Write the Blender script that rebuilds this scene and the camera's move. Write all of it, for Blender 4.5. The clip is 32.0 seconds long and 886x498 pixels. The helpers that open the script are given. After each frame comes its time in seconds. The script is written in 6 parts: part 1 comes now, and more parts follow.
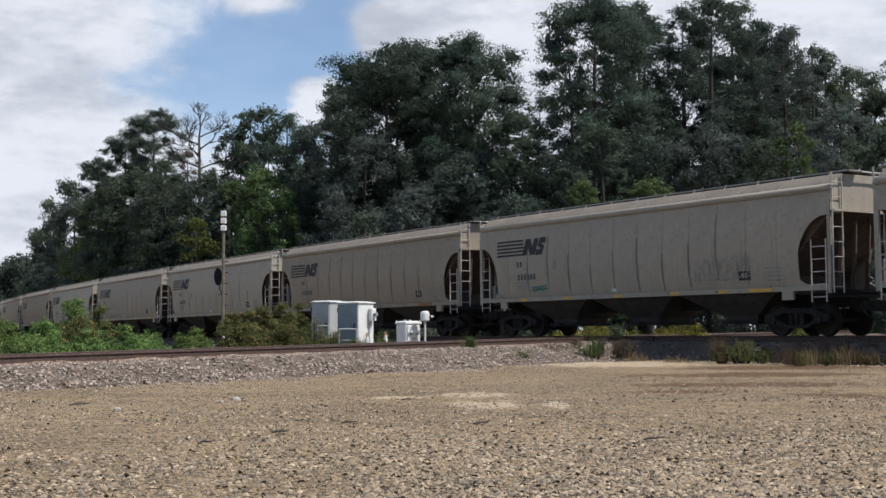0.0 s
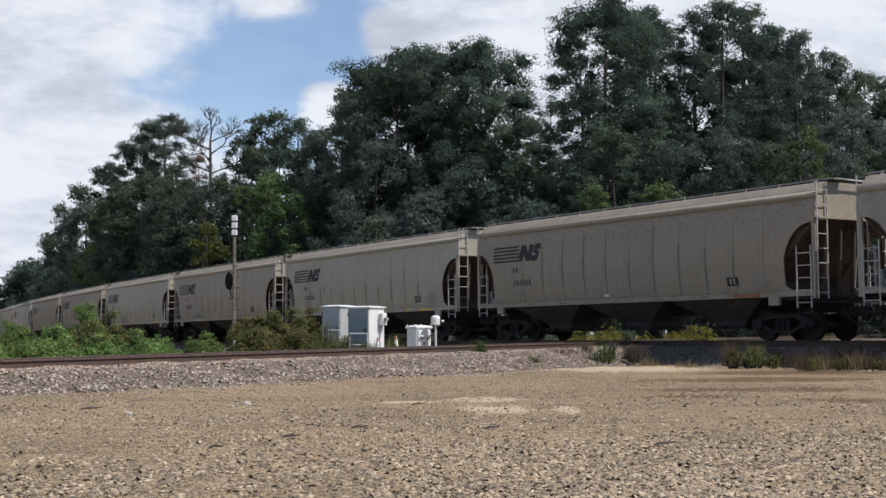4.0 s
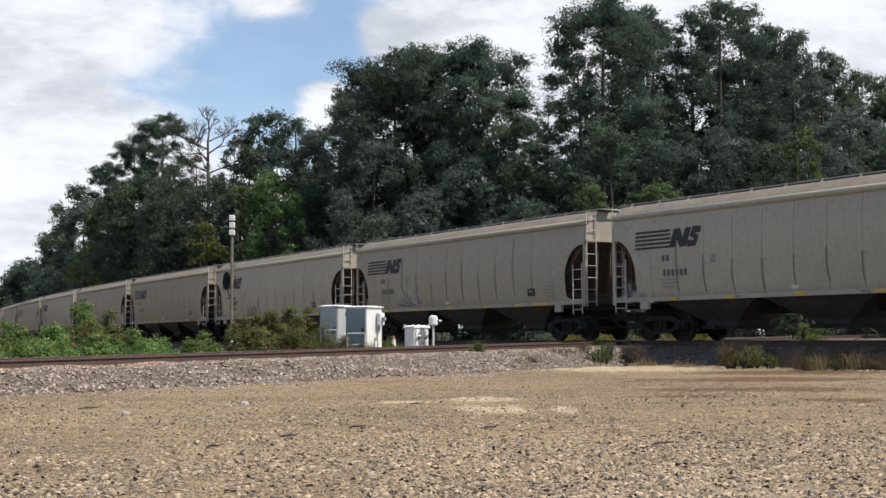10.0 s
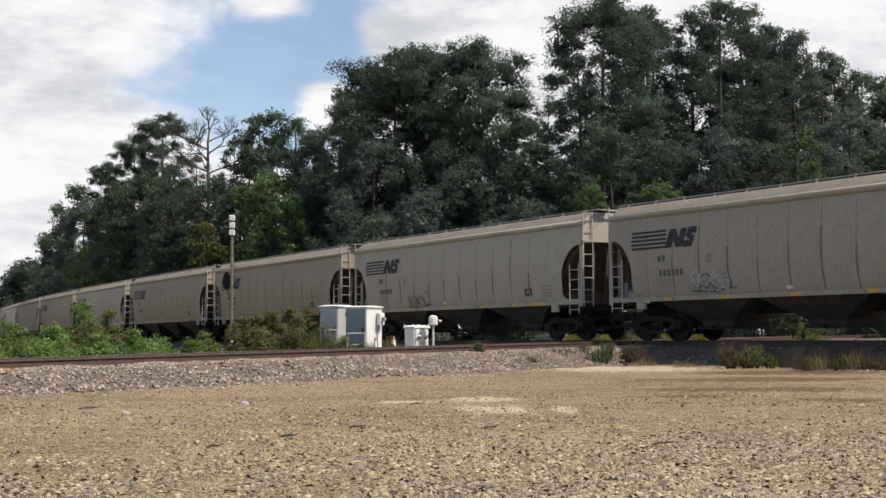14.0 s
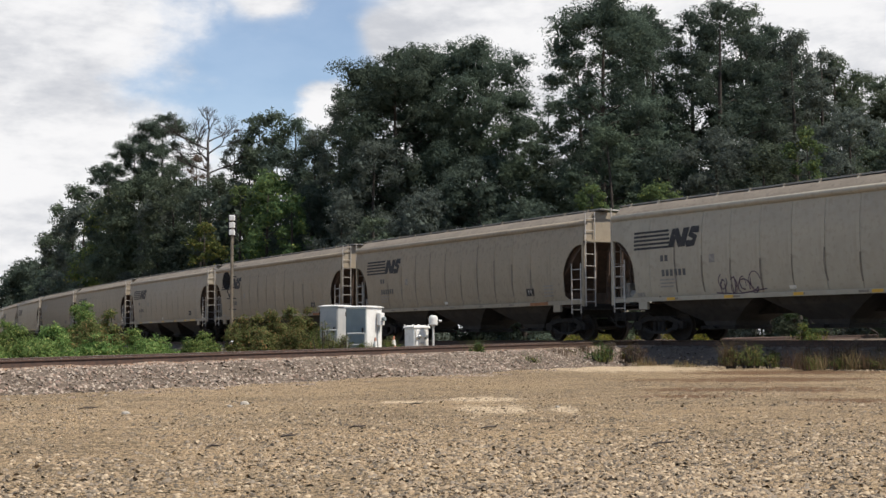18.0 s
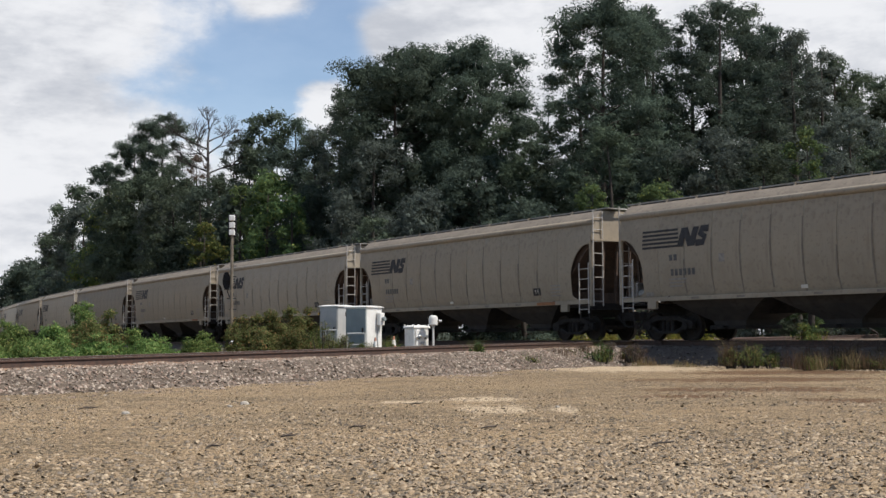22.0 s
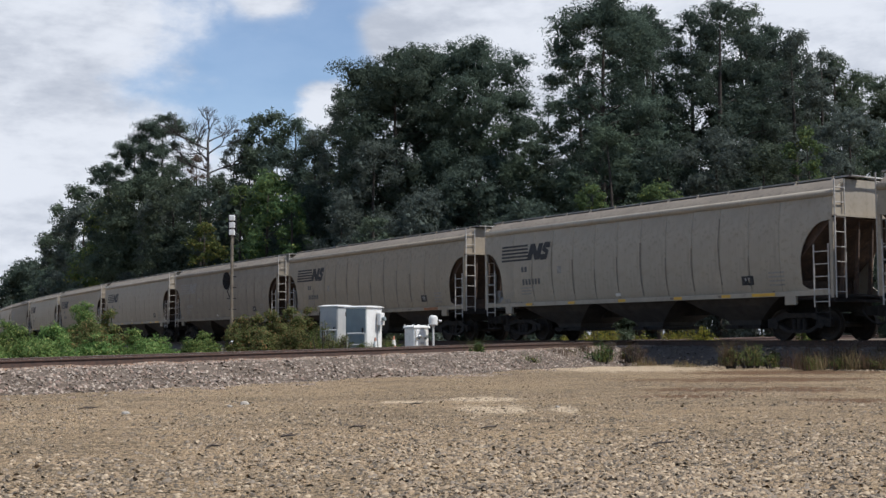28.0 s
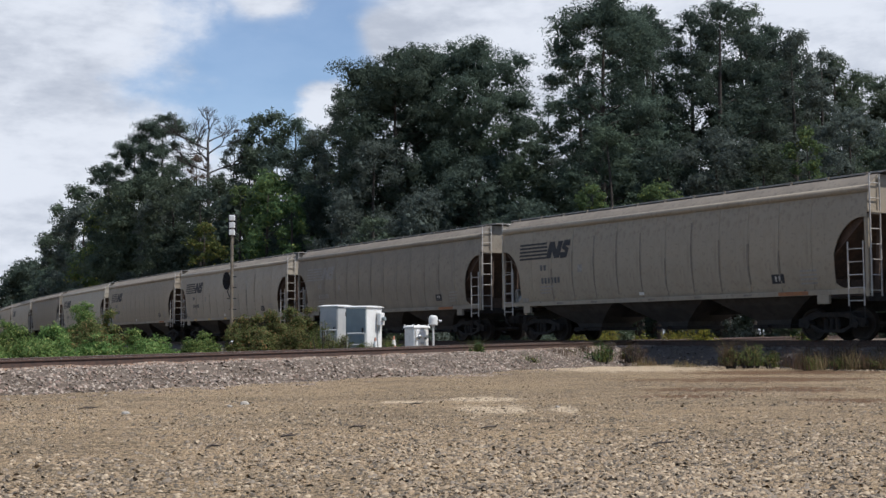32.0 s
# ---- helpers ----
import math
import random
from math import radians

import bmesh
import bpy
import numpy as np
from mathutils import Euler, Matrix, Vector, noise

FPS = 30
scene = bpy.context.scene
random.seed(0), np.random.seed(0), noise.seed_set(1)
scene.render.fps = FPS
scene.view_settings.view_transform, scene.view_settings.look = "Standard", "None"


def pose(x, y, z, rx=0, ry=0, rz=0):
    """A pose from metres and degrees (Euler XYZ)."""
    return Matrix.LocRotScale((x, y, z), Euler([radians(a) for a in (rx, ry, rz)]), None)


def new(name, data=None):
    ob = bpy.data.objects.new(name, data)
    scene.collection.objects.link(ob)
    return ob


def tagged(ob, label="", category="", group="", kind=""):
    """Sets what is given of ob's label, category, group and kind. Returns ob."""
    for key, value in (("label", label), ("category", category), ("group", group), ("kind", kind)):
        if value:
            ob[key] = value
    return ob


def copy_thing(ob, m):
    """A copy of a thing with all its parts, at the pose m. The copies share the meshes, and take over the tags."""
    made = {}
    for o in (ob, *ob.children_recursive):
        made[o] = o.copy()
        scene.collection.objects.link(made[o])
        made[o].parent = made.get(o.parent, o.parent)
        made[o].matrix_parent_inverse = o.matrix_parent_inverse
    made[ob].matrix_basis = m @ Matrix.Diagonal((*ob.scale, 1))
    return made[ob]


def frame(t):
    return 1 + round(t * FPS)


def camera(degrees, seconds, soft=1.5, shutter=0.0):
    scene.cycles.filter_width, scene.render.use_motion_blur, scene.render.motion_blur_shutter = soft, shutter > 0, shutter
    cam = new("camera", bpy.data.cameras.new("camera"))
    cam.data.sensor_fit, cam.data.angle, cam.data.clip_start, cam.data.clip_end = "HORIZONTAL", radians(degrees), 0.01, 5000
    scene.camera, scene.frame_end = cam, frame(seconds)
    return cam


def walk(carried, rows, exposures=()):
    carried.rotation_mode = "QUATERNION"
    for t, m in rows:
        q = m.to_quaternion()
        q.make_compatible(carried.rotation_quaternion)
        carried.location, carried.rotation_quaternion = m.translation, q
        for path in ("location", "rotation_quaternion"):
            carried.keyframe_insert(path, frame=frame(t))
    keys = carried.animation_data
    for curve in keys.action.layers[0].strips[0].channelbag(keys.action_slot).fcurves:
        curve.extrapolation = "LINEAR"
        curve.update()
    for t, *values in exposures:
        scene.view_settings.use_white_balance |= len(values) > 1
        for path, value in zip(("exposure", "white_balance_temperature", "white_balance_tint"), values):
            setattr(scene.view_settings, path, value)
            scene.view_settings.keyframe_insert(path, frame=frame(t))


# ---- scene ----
# ---- camera and its path ----
EYE = (0.0, 0.0, 0.18)
cam = camera(39.16, 32.0, soft=1.5)
walk(cam, [
    (0.0, pose(*EYE, 93.802, 0.346, -0.358)),
    (0.1, pose(*EYE, 93.772, -0.149, 2.284)),
    (0.2, pose(*EYE, 93.728, 0.006, 4.784)),
    (0.3, pose(*EYE, 93.588, 0.010, 7.038)),
    (0.4, pose(*EYE, 93.518, -0.125, 7.445)),
    (0.5, pose(*EYE, 93.556, -0.079, 5.661)),
    (0.6, pose(*EYE, 93.657, 0.011, 3.333)),
    (0.8, pose(*EYE, 93.650, 0.142, 0.664)),
    (1.0, pose(*EYE, 93.637, 0.043, 1.085)),
    (1.5, pose(*EYE, 93.890, 0.226, 0.840)),
    (2.0, pose(*EYE, 93.978, 0.266, 0.488)),
    (2.5, pose(*EYE, 94.020, 0.252, 0.330)),
    (3.0, pose(*EYE, 94.015, 0.292, 0.242)),
    (3.5, pose(*EYE, 94.016, 0.306, 0.176)),
    (5.5, pose(*EYE, 94.000, 0.297, 0.054)),
    (6.5, pose(*EYE, 94.005, 0.300, 0.023)),
    (32.0, pose(*EYE, 94.005, 0.300, 0.021)),
], exposures=[(0.0, -0.01, 5870, 10), (6.0, 0.09, 5870, 10), (9.5, 0.19, 6070, 10), (12.2, 0.43, 6270, 10), (14.0, 0.21, 6370, 10), (17.0, 0.19, 6370, 10), (20.0, 0.13, 6320, 10), (23.0, 0.0, 6070, 10), (26.0, -0.29, 5670, 10), (29.5, 0.14, 5920, 10), (32.0, -0.04, 5770, 10)])

# ---- world and sun ----
SUN_AZ, SUN_EL = radians(-20), radians(54)      # azimuth counted from +x towards +y
sun = new("sun", bpy.data.lights.new("sun", "SUN"))
sun.data.energy, sun.data.angle, sun.data.color = 5.0, radians(0.6), (1.0, 0.92, 0.80)
sun_way = Vector((math.cos(SUN_EL) * math.cos(SUN_AZ), math.cos(SUN_EL) * math.sin(SUN_AZ), math.sin(SUN_EL)))
sun.matrix_world = Matrix.Translation(sun_way * 200) @ sun_way.to_track_quat("Z", "Y").to_matrix().to_4x4()


class Nodes:
    """Short hand for wiring a node tree."""

    def __init__(self, tree):
        self.t = tree
        tree.nodes.clear()

    def add(self, kind, **kw):
        n = self.t.nodes.new(kind)
        for k, v in kw.items():
            n.inputs[k.replace("_", " ")].default_value = v
        return n

    def link(self, a, b):
        self.t.links.new(a, b)

    def mix(self, fac, a, b, blend="MIX"):
        n = self.t.nodes.new("ShaderNodeMix")
        n.data_type, n.blend_type = "RGBA", blend
        for sock, v in ((n.inputs[0], fac), (n.inputs[6], a), (n.inputs[7], b)):
            if isinstance(v, bpy.types.NodeSocket):
                self.link(v, sock)
            elif isinstance(v, (int, float)):
                sock.default_value = v
            else:
                sock.default_value = (*v[:3], 1)
        return n.outputs[2]

    def ramp(self, fac, lo, hi):
        n = self.t.nodes.new("ShaderNodeMapRange")
        n.inputs[1].default_value, n.inputs[2].default_value = lo, hi
        n.interpolation_type = "SMOOTHSTEP"
        self.link(fac, n.inputs[0])
        return n.outputs[0]

    def noise(self, coord, scale, detail=4.0, rough=0.55):
        n = self.t.nodes.new("ShaderNodeTexNoise")
        n.inputs["Scale"].default_value, n.inputs["Detail"].default_value, n.inputs["Roughness"].default_value = scale, detail, rough
        if coord is not None:
            self.link(coord, n.inputs["Vector"])
        return n.outputs["Fac"]

    def math(self, op, a, b=0.0):
        n = self.t.nodes.new("ShaderNodeMath")
        n.operation = op
        for sock, v in zip(n.inputs, (a, b)):
            if isinstance(v, bpy.types.NodeSocket):
                self.link(v, sock)
            else:
                sock.default_value = v
        return n.outputs[0]

    def stretch(self, coord, sx, sy, sz, move=(0, 0, 0)):
        n = self.t.nodes.new("ShaderNodeMapping")
        n.inputs["Scale"].default_value = (sx, sy, sz)
        n.inputs["Location"].default_value = move
        self.link(coord, n.inputs["Vector"])
        return n.outputs[0]


world = bpy.data.worlds.new("sky")
scene.world = world
world.use_nodes = True
W = Nodes(world.node_tree)
sky = W.t.nodes.new("ShaderNodeTexSky")
sky.sky_type, sky.sun_disc = "NISHITA", False
sky.sun_elevation, sky.sun_rotation = SUN_EL, radians(90) - SUN_AZ
sky.air_density, sky.dust_density = 1.0, 0.6
geo = W.t.nodes.new("ShaderNodeTexCoord")
sky_dir = geo.outputs["Generated"]
part_dir = W.t.nodes.new("ShaderNodeSeparateXYZ")
W.link(sky_dir, part_dir.inputs[0])
flat = W.stretch(sky_dir, 1.0, 1.0, 1.9, (0.37, 0.12, 0.0))
billow = W.noise(flat, 2.6, 7.0, 0.58)
wisps = W.noise(W.stretch(sky_dir, 1.0, 1.0, 2.6, (1.3, 0.4, 0.2)), 7.5, 7.0, 0.62)
# a rift of open blue between the cloud banks
warp = W.math("MULTIPLY", W.math("SUBTRACT", W.noise(W.stretch(sky_dir, 1.0, 1.0, 1.6, (2.0, 0.0, 0.5)), 13.0, 6.0, 0.6), 0.5), 0.13)
rift = W.t.nodes.new("ShaderNodeVectorMath")
rift.operation = "DISTANCE"
W.link(W.stretch(sky_dir, 0.75, 1.0, 0.9), rift.inputs[0])
rift.inputs[1].default_value = (-0.092, 0.966, 0.187)
open_blue = W.ramp(W.math("ADD", rift.outputs["Value"], warp), 0.030, 0.125)
# banks over the woods; cloud thinned overhead and behind, unseen, to lower fill light
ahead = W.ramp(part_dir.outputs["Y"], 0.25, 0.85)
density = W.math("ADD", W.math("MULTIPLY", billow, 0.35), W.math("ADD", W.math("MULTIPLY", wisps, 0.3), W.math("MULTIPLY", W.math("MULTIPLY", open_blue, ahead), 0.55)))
# small puffs that drift in the rift
for way, wide in (((-0.0932, 0.9794, 0.1793), 0.034), ((-0.0313, 0.9718, 0.2336), 0.046), ((-0.1372, 0.9542, 0.2657), 0.040)):
    puff = W.t.nodes.new("ShaderNodeVectorMath")
    puff.operation = "DISTANCE"
    W.link(W.stretch(sky_dir, 1.0, 1.0, 1.25), puff.inputs[0])
    puff.inputs[1].default_value = (way[0], way[1], way[2] * 1.25)
    density = W.math("ADD", density, W.math("MULTIPLY", W.ramp(W.math("ADD", puff.outputs["Value"], W.math("MULTIPLY", warp, 0.55)), wide, wide * 0.25), 0.5))
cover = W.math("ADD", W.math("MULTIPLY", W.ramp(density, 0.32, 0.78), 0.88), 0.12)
shade = W.ramp(W.math("ADD", W.math("MULTIPLY", W.noise(W.stretch(sky_dir, 1.0, 1.0, 2.4, (0.3, 0.9, 0.1)), 6.0, 6.0, 0.62), 0.7), W.math("MULTIPLY", W.noise(W.stretch(sky_dir, 1.0, 1.0, 3.0), 16.0, 5.0), 0.3)), 0.36, 0.58)
bank = W.mix(shade, (5.3, 5.4, 5.7), (8.5, 8.35, 8.25))
sky_back = W.t.nodes.new("ShaderNodeBackground")
clear = W.mix(1.0, sky.outputs[0], (1.25, 1.25, 1.25), "MULTIPLY")
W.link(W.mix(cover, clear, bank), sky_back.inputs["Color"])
sky_back.inputs["Strength"].default_value = 0.10
W.link(sky_back.outputs[0], W.add("ShaderNodeOutputWorld").inputs["Surface"])


# ---- materials ----
def surface(name, c1, c2, scale=6.0, rough=0.8, metal=0.0, c3=None, scale3=40.0, bump=0.1, bump_scale=60.0, streak=None, tint=0.0, spec=0.4, dirt=None):
    """Paint, stone, metal or wood: two tones at one scale, a third at another, fine relief, optional vertical streaks."""
    m = bpy.data.materials.new(name)
    m.use_nodes = True
    N = Nodes(m.node_tree)
    co = N.t.nodes.new("ShaderNodeTexCoord").outputs["Object"]
    col = N.mix(N.ramp(N.noise(co, scale), 0.32, 0.68), c1, c2)
    if c3:
        col = N.mix(N.ramp(N.noise(co, scale3, 3.0), 0.52, 0.72), col, c3)
    if streak:
        lines = N.noise(N.stretch(co, 5.0, 5.0, 0.35), 1.4, 5.0, 0.7)
        col = N.mix(N.math("MULTIPLY", N.ramp(lines, 0.5, 0.78), 0.6), col, streak)
    if dirt:
        blot = N.noise(co, 0.9, 6.0, 0.7)
        col = N.mix(N.math("MULTIPLY", N.ramp(blot, 0.5, 0.75), 0.55), col, dirt)
    if tint:
        info = N.t.nodes.new("ShaderNodeObjectInfo")
        gain = N.math("ADD", N.math("MULTIPLY", info.outputs["Random"], 2 * tint), 1 - tint)
        mul = N.t.nodes.new("ShaderNodeVectorMath")
        mul.operation = "SCALE"
        N.link(col, mul.inputs[0])
        N.link(gain, mul.inputs["Scale"])
        col = mul.outputs[0]
    b = N.add("ShaderNodeBsdfPrincipled")
    N.link(col, b.inputs["Base Color"])
    b.inputs["Metallic"].default_value, b.inputs["Specular IOR Level"].default_value = metal, spec
    N.link(N.math("ADD", N.math("MULTIPLY", N.noise(co, scale * 2.3), 0.25), rough - 0.12), b.inputs["Roughness"])
    if bump:
        bm = N.t.nodes.new("ShaderNodeBump")
        bm.inputs["Strength"].default_value, bm.inputs["Distance"].default_value = bump, 0.02
        N.link(N.noise(co, bump_scale, 5.0), bm.inputs["Height"])
        N.link(bm.outputs[0], b.inputs["Normal"])
    N.link(b.outputs[0], N.add("ShaderNodeOutputMaterial").inputs["Surface"])
    return m


def leafage(name, dark, light, odd=None, odd_share=0.1):
    """Leaves: tone by leaf and by tree, half matt and partly letting light through."""
    m = bpy.data.materials.new(name)
    m.use_nodes = True
    N = Nodes(m.node_tree)
    isle = N.t.nodes.new("ShaderNodeNewGeometry").outputs["Random Per Island"]
    co = N.t.nodes.new("ShaderNodeTexCoord").outputs["Object"]
    info = N.t.nodes.new("ShaderNodeObjectInfo")
    clump = N.ramp(N.noise(co, 0.45, 3.0), 0.35, 0.65)
    col = N.mix(N.math("ADD", N.math("MULTIPLY", isle, 0.28), N.math("MULTIPLY", clump, 0.72)), dark, light)
    if odd:
        col = N.mix(N.math("GREATER_THAN", isle, 1 - odd_share), col, odd)
    hue = N.t.nodes.new("ShaderNodeHueSaturation")
    N.link(col, hue.inputs["Color"])
    N.link(N.math("ADD", N.math("MULTIPLY", info.outputs["Random"], 0.35), 0.82), hue.inputs["Value"])
    N.link(N.math("ADD", N.math("MULTIPLY", info.outputs["Random"], 0.03), 0.485), hue.inputs["Hue"])
    d = N.add("ShaderNodeBsdfPrincipled")
    d.inputs["Roughness"].default_value, d.inputs["Specular IOR Level"].default_value = 0.75, 0.1
    tr = N.add("ShaderNodeBsdfTranslucent")
    N.link(hue.outputs[0], d.inputs["Base Color"])
    N.link(hue.outputs[0], tr.inputs["Color"])
    mx = N.t.nodes.new("ShaderNodeMixShader")
    mx.inputs[0].default_value = 0.4
    N.link(d.outputs[0], mx.inputs[1])
    N.link(tr.outputs[0], mx.inputs[2])
    N.link(mx.outputs[0], N.add("ShaderNodeOutputMaterial").inputs["Surface"])
    return m


def pebbles(name, tones, rough=0.9):
    """Loose stones: one tone for each stone out of a few."""
    m = bpy.data.materials.new(name)
    m.use_nodes = True
    N = Nodes(m.node_tree)
    isle = N.t.nodes.new("ShaderNodeNewGeometry").outputs["Random Per Island"]
    co = N.t.nodes.new("ShaderNodeTexCoord").outputs["Object"]
    r = N.t.nodes.new("ShaderNodeValToRGB")
    r.color_ramp.interpolation = "CONSTANT"
    while len(r.color_ramp.elements) < len(tones):
        r.color_ramp.elements.new(0.5)
    for i, (e, c) in enumerate(zip(r.color_ramp.elements, tones)):
        e.position, e.color = i / len(tones), (*c, 1)
    N.link(isle, r.inputs[0])
    col = N.mix(N.math("MULTIPLY", N.noise(co, 45.0), 0.35), r.outputs[0], (0.16, 0.13, 0.10))
    b = N.add("ShaderNodeBsdfPrincipled")
    N.link(col, b.inputs["Base Color"])
    b.inputs["Roughness"].default_value = rough
    N.link(b.outputs[0], N.add("ShaderNodeOutputMaterial").inputs["Surface"])
    return m


SAND_SPOTS = ((0.56, 18.0, 0.6, 0.8), (0.64, 15.6, 0.5, 1.0), (1.48, 15.2, 0.16, 0.8), (-0.5, 17.3, 0.4, 0.4), (4.75, 33.6, 2.6, 2.6))
RED_SPOTS = ((5.8, 20.7, 1.3, 1.0), (5.6, 17.0, 0.75, 0.75), (4.3, 20.6, 1.1, 0.9), (8.2, 30.0, 2.6, 1.6), (6.2, 25.0, 2.6, 1.2), (3.4, 18.4, 0.9, 0.5))


def gravel_ground(name):
    """Packed gravel lot: tan fines and grey stony stretches, sand spilled in places, red-brown damp dirt in others."""
    m = bpy.data.materials.new(name)
    m.use_nodes = True
    N = Nodes(m.node_tree)
    co = N.t.nodes.new("ShaderNodeTexCoord").outputs["Object"]
    big = N.ramp(N.noise(N.stretch(co, 0.6, 1.2, 1.0), 0.42, 5.0, 0.6), 0.42, 0.58)
    mid = N.ramp(N.noise(co, 2.2, 5.0), 0.3, 0.7)
    # stones of two sizes, pulled out of round
    pull = N.t.nodes.new("ShaderNodeTexNoise")
    pull.inputs["Scale"].default_value, pull.inputs["Detail"].default_value = 38.0, 3.0
    N.link(co, pull.inputs["Vector"])
    push = N.t.nodes.new("ShaderNodeVectorMath")
    push.operation = "MULTIPLY_ADD"
    N.link(pull.outputs["Color"], push.inputs[0])
    push.inputs[1].default_value = (0.03, 0.03, 0.0)
    N.link(co, push.inputs[2])

    def cells(scale):
        v = N.t.nodes.new("ShaderNodeTexVoronoi")
        v.inputs["Scale"].default_value = scale
        N.link(push.outputs[0], v.inputs["Vector"])
        sep = N.t.nodes.new("ShaderNodeSeparateColor")
        N.link(v.outputs["Color"], sep.inputs[0])
        return v.outputs["Distance"], sep.outputs
    d1, c1 = cells(34.0)
    d2, c2 = cells(85.0)
    soil = N.mix(mid, (0.46, 0.32, 0.176), (0.37, 0.26, 0.148))
    soil = N.mix(N.ramp(c2[0], 0.55, 0.95), soil, (0.55, 0.405, 0.245))
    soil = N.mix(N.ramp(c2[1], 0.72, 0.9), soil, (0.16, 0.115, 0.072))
    stone = N.mix(c1[0], (0.20, 0.150, 0.092), (0.44, 0.335, 0.208))
    stony = N.ramp(N.math("ADD", N.math("MULTIPLY", big, 0.22), N.math("MULTIPLY", c1[1], 0.72)), 0.40, 0.62)
    col = N.mix(stony, soil, stone)
    col = N.mix(N.math("MULTIPLY", N.ramp(N.noise(N.stretch(co, 0.45, 1.6, 1.0), 0.9, 6.0, 0.65), 0.5, 0.68), 0.32), col, (0.22, 0.15, 0.085))
    col = N.mix(N.math("MULTIPLY", N.ramp(N.noise(N.stretch(co, 0.5, 1.7, 1.0, (7.0, 3.0, 0.0)), 0.8, 6.0, 0.6), 0.55, 0.7), 0.45), col, (0.54, 0.39, 0.225))
    # dark rims put the shade of the gaps between stones into the colour
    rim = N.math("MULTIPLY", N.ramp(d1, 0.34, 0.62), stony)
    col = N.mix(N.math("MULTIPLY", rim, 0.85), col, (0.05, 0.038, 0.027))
    ragged = N.math("MULTIPLY", N.math("SUBTRACT", N.noise(N.stretch(co, 2.4, 0.7, 1.0), 2.2, 8.0, 0.72), 0.5), 2.6)
    for spots, tone, share in ((SAND_SPOTS, (0.60, 0.465, 0.31), 0.9), (RED_SPOTS, (0.150, 0.080, 0.040), 0.85)):
        for x, y, w, d in spots:
            far = N.t.nodes.new("ShaderNodeVectorMath")
            far.operation = "LENGTH"
            N.link(N.stretch(co, 1 / w, 1 / d, 0.0, (-x / w, -y / d, 0.0)), far.inputs[0])
            col = N.mix(N.math("MULTIPLY", N.ramp(N.math("ADD", far.outputs["Value"], ragged), 1.2, 0.6), share), col, tone)
    b = N.add("ShaderNodeBsdfPrincipled")
    N.link(col, b.inputs["Base Color"])
    b.inputs["Roughness"].default_value, b.inputs["Specular IOR Level"].default_value = 0.95, 0.2
    bm = N.t.nodes.new("ShaderNodeBump")
    bm.inputs["Strength"].default_value, bm.inputs["Distance"].default_value = 1.0, 0.03
    tall = N.math("SUBTRACT", N.math("ADD", N.math("MULTIPLY", c1[2], 0.9), N.noise(co, 40.0, 6.0, 0.65)), N.math("ADD", N.math("MULTIPLY", d1, 0.6), N.math("MULTIPLY", d2, 0.5)))
    N.link(tall, bm.inputs["Height"])
    N.link(bm.outputs[0], b.inputs["Normal"])
    N.link(b.outputs[0], N.add("ShaderNodeOutputMaterial").inputs["Surface"])
    return m


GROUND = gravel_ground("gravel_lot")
BALLAST = surface("ballast", (0.086, 0.065, 0.048), (0.136, 0.104, 0.079), 9, 0.95, c3=(0.187, 0.153, 0.122), scale3=30, bump=0.9, bump_scale=24, spec=0.2)
BALLAST_STONE = pebbles("ballast_stone", [(0.205, 0.163, 0.131), (0.356, 0.287, 0.226), (0.281, 0.207, 0.159), (0.140, 0.113, 0.091), (0.468, 0.390, 0.313), (0.252, 0.172, 0.131)])
RUST_STONE = pebbles("rust_dusted_stone", [(0.30, 0.17, 0.10), (0.24, 0.145, 0.09), (0.36, 0.225, 0.14), (0.19, 0.12, 0.08)])
LOT_STONE = pebbles("lot_stone", [(0.27, 0.197, 0.120), (0.36, 0.268, 0.168), (0.13, 0.100, 0.066), (0.50, 0.385, 0.250), (0.085, 0.066, 0.045), (0.31, 0.222, 0.134), (0.23, 0.185, 0.135)])
# bed and stones coloured darker to carry the train's shadow
SHADED_BALLAST = surface("fouled_ballast", (0.059, 0.049, 0.043), (0.093, 0.079, 0.069), 7, 0.95, c3=(0.124, 0.106, 0.093), scale3=26, bump=0.9, bump_scale=24, spec=0.2)
SHADED_STONE = pebbles("fouled_ballast_stone", [(0.069, 0.060, 0.053), (0.111, 0.096, 0.084), (0.086, 0.071, 0.060), (0.055, 0.048, 0.043), (0.151, 0.134, 0.117)])
RUST = surface("rail_rust", (0.106, 0.062, 0.046), (0.060, 0.043, 0.036), 14, 0.8, 0.2, bump=0.2)
RAIL_TOP = surface("rail_worn_top", (0.42, 0.40, 0.38), (0.30, 0.27, 0.25), 20, 0.35, 0.9, bump=0.03)
TIE = surface("tie_wood", (0.085, 0.065, 0.052), (0.135, 0.105, 0.085), 9, 0.9, c3=(0.17, 0.14, 0.115), tint=0.3, bump=0.5, bump_scale=40)
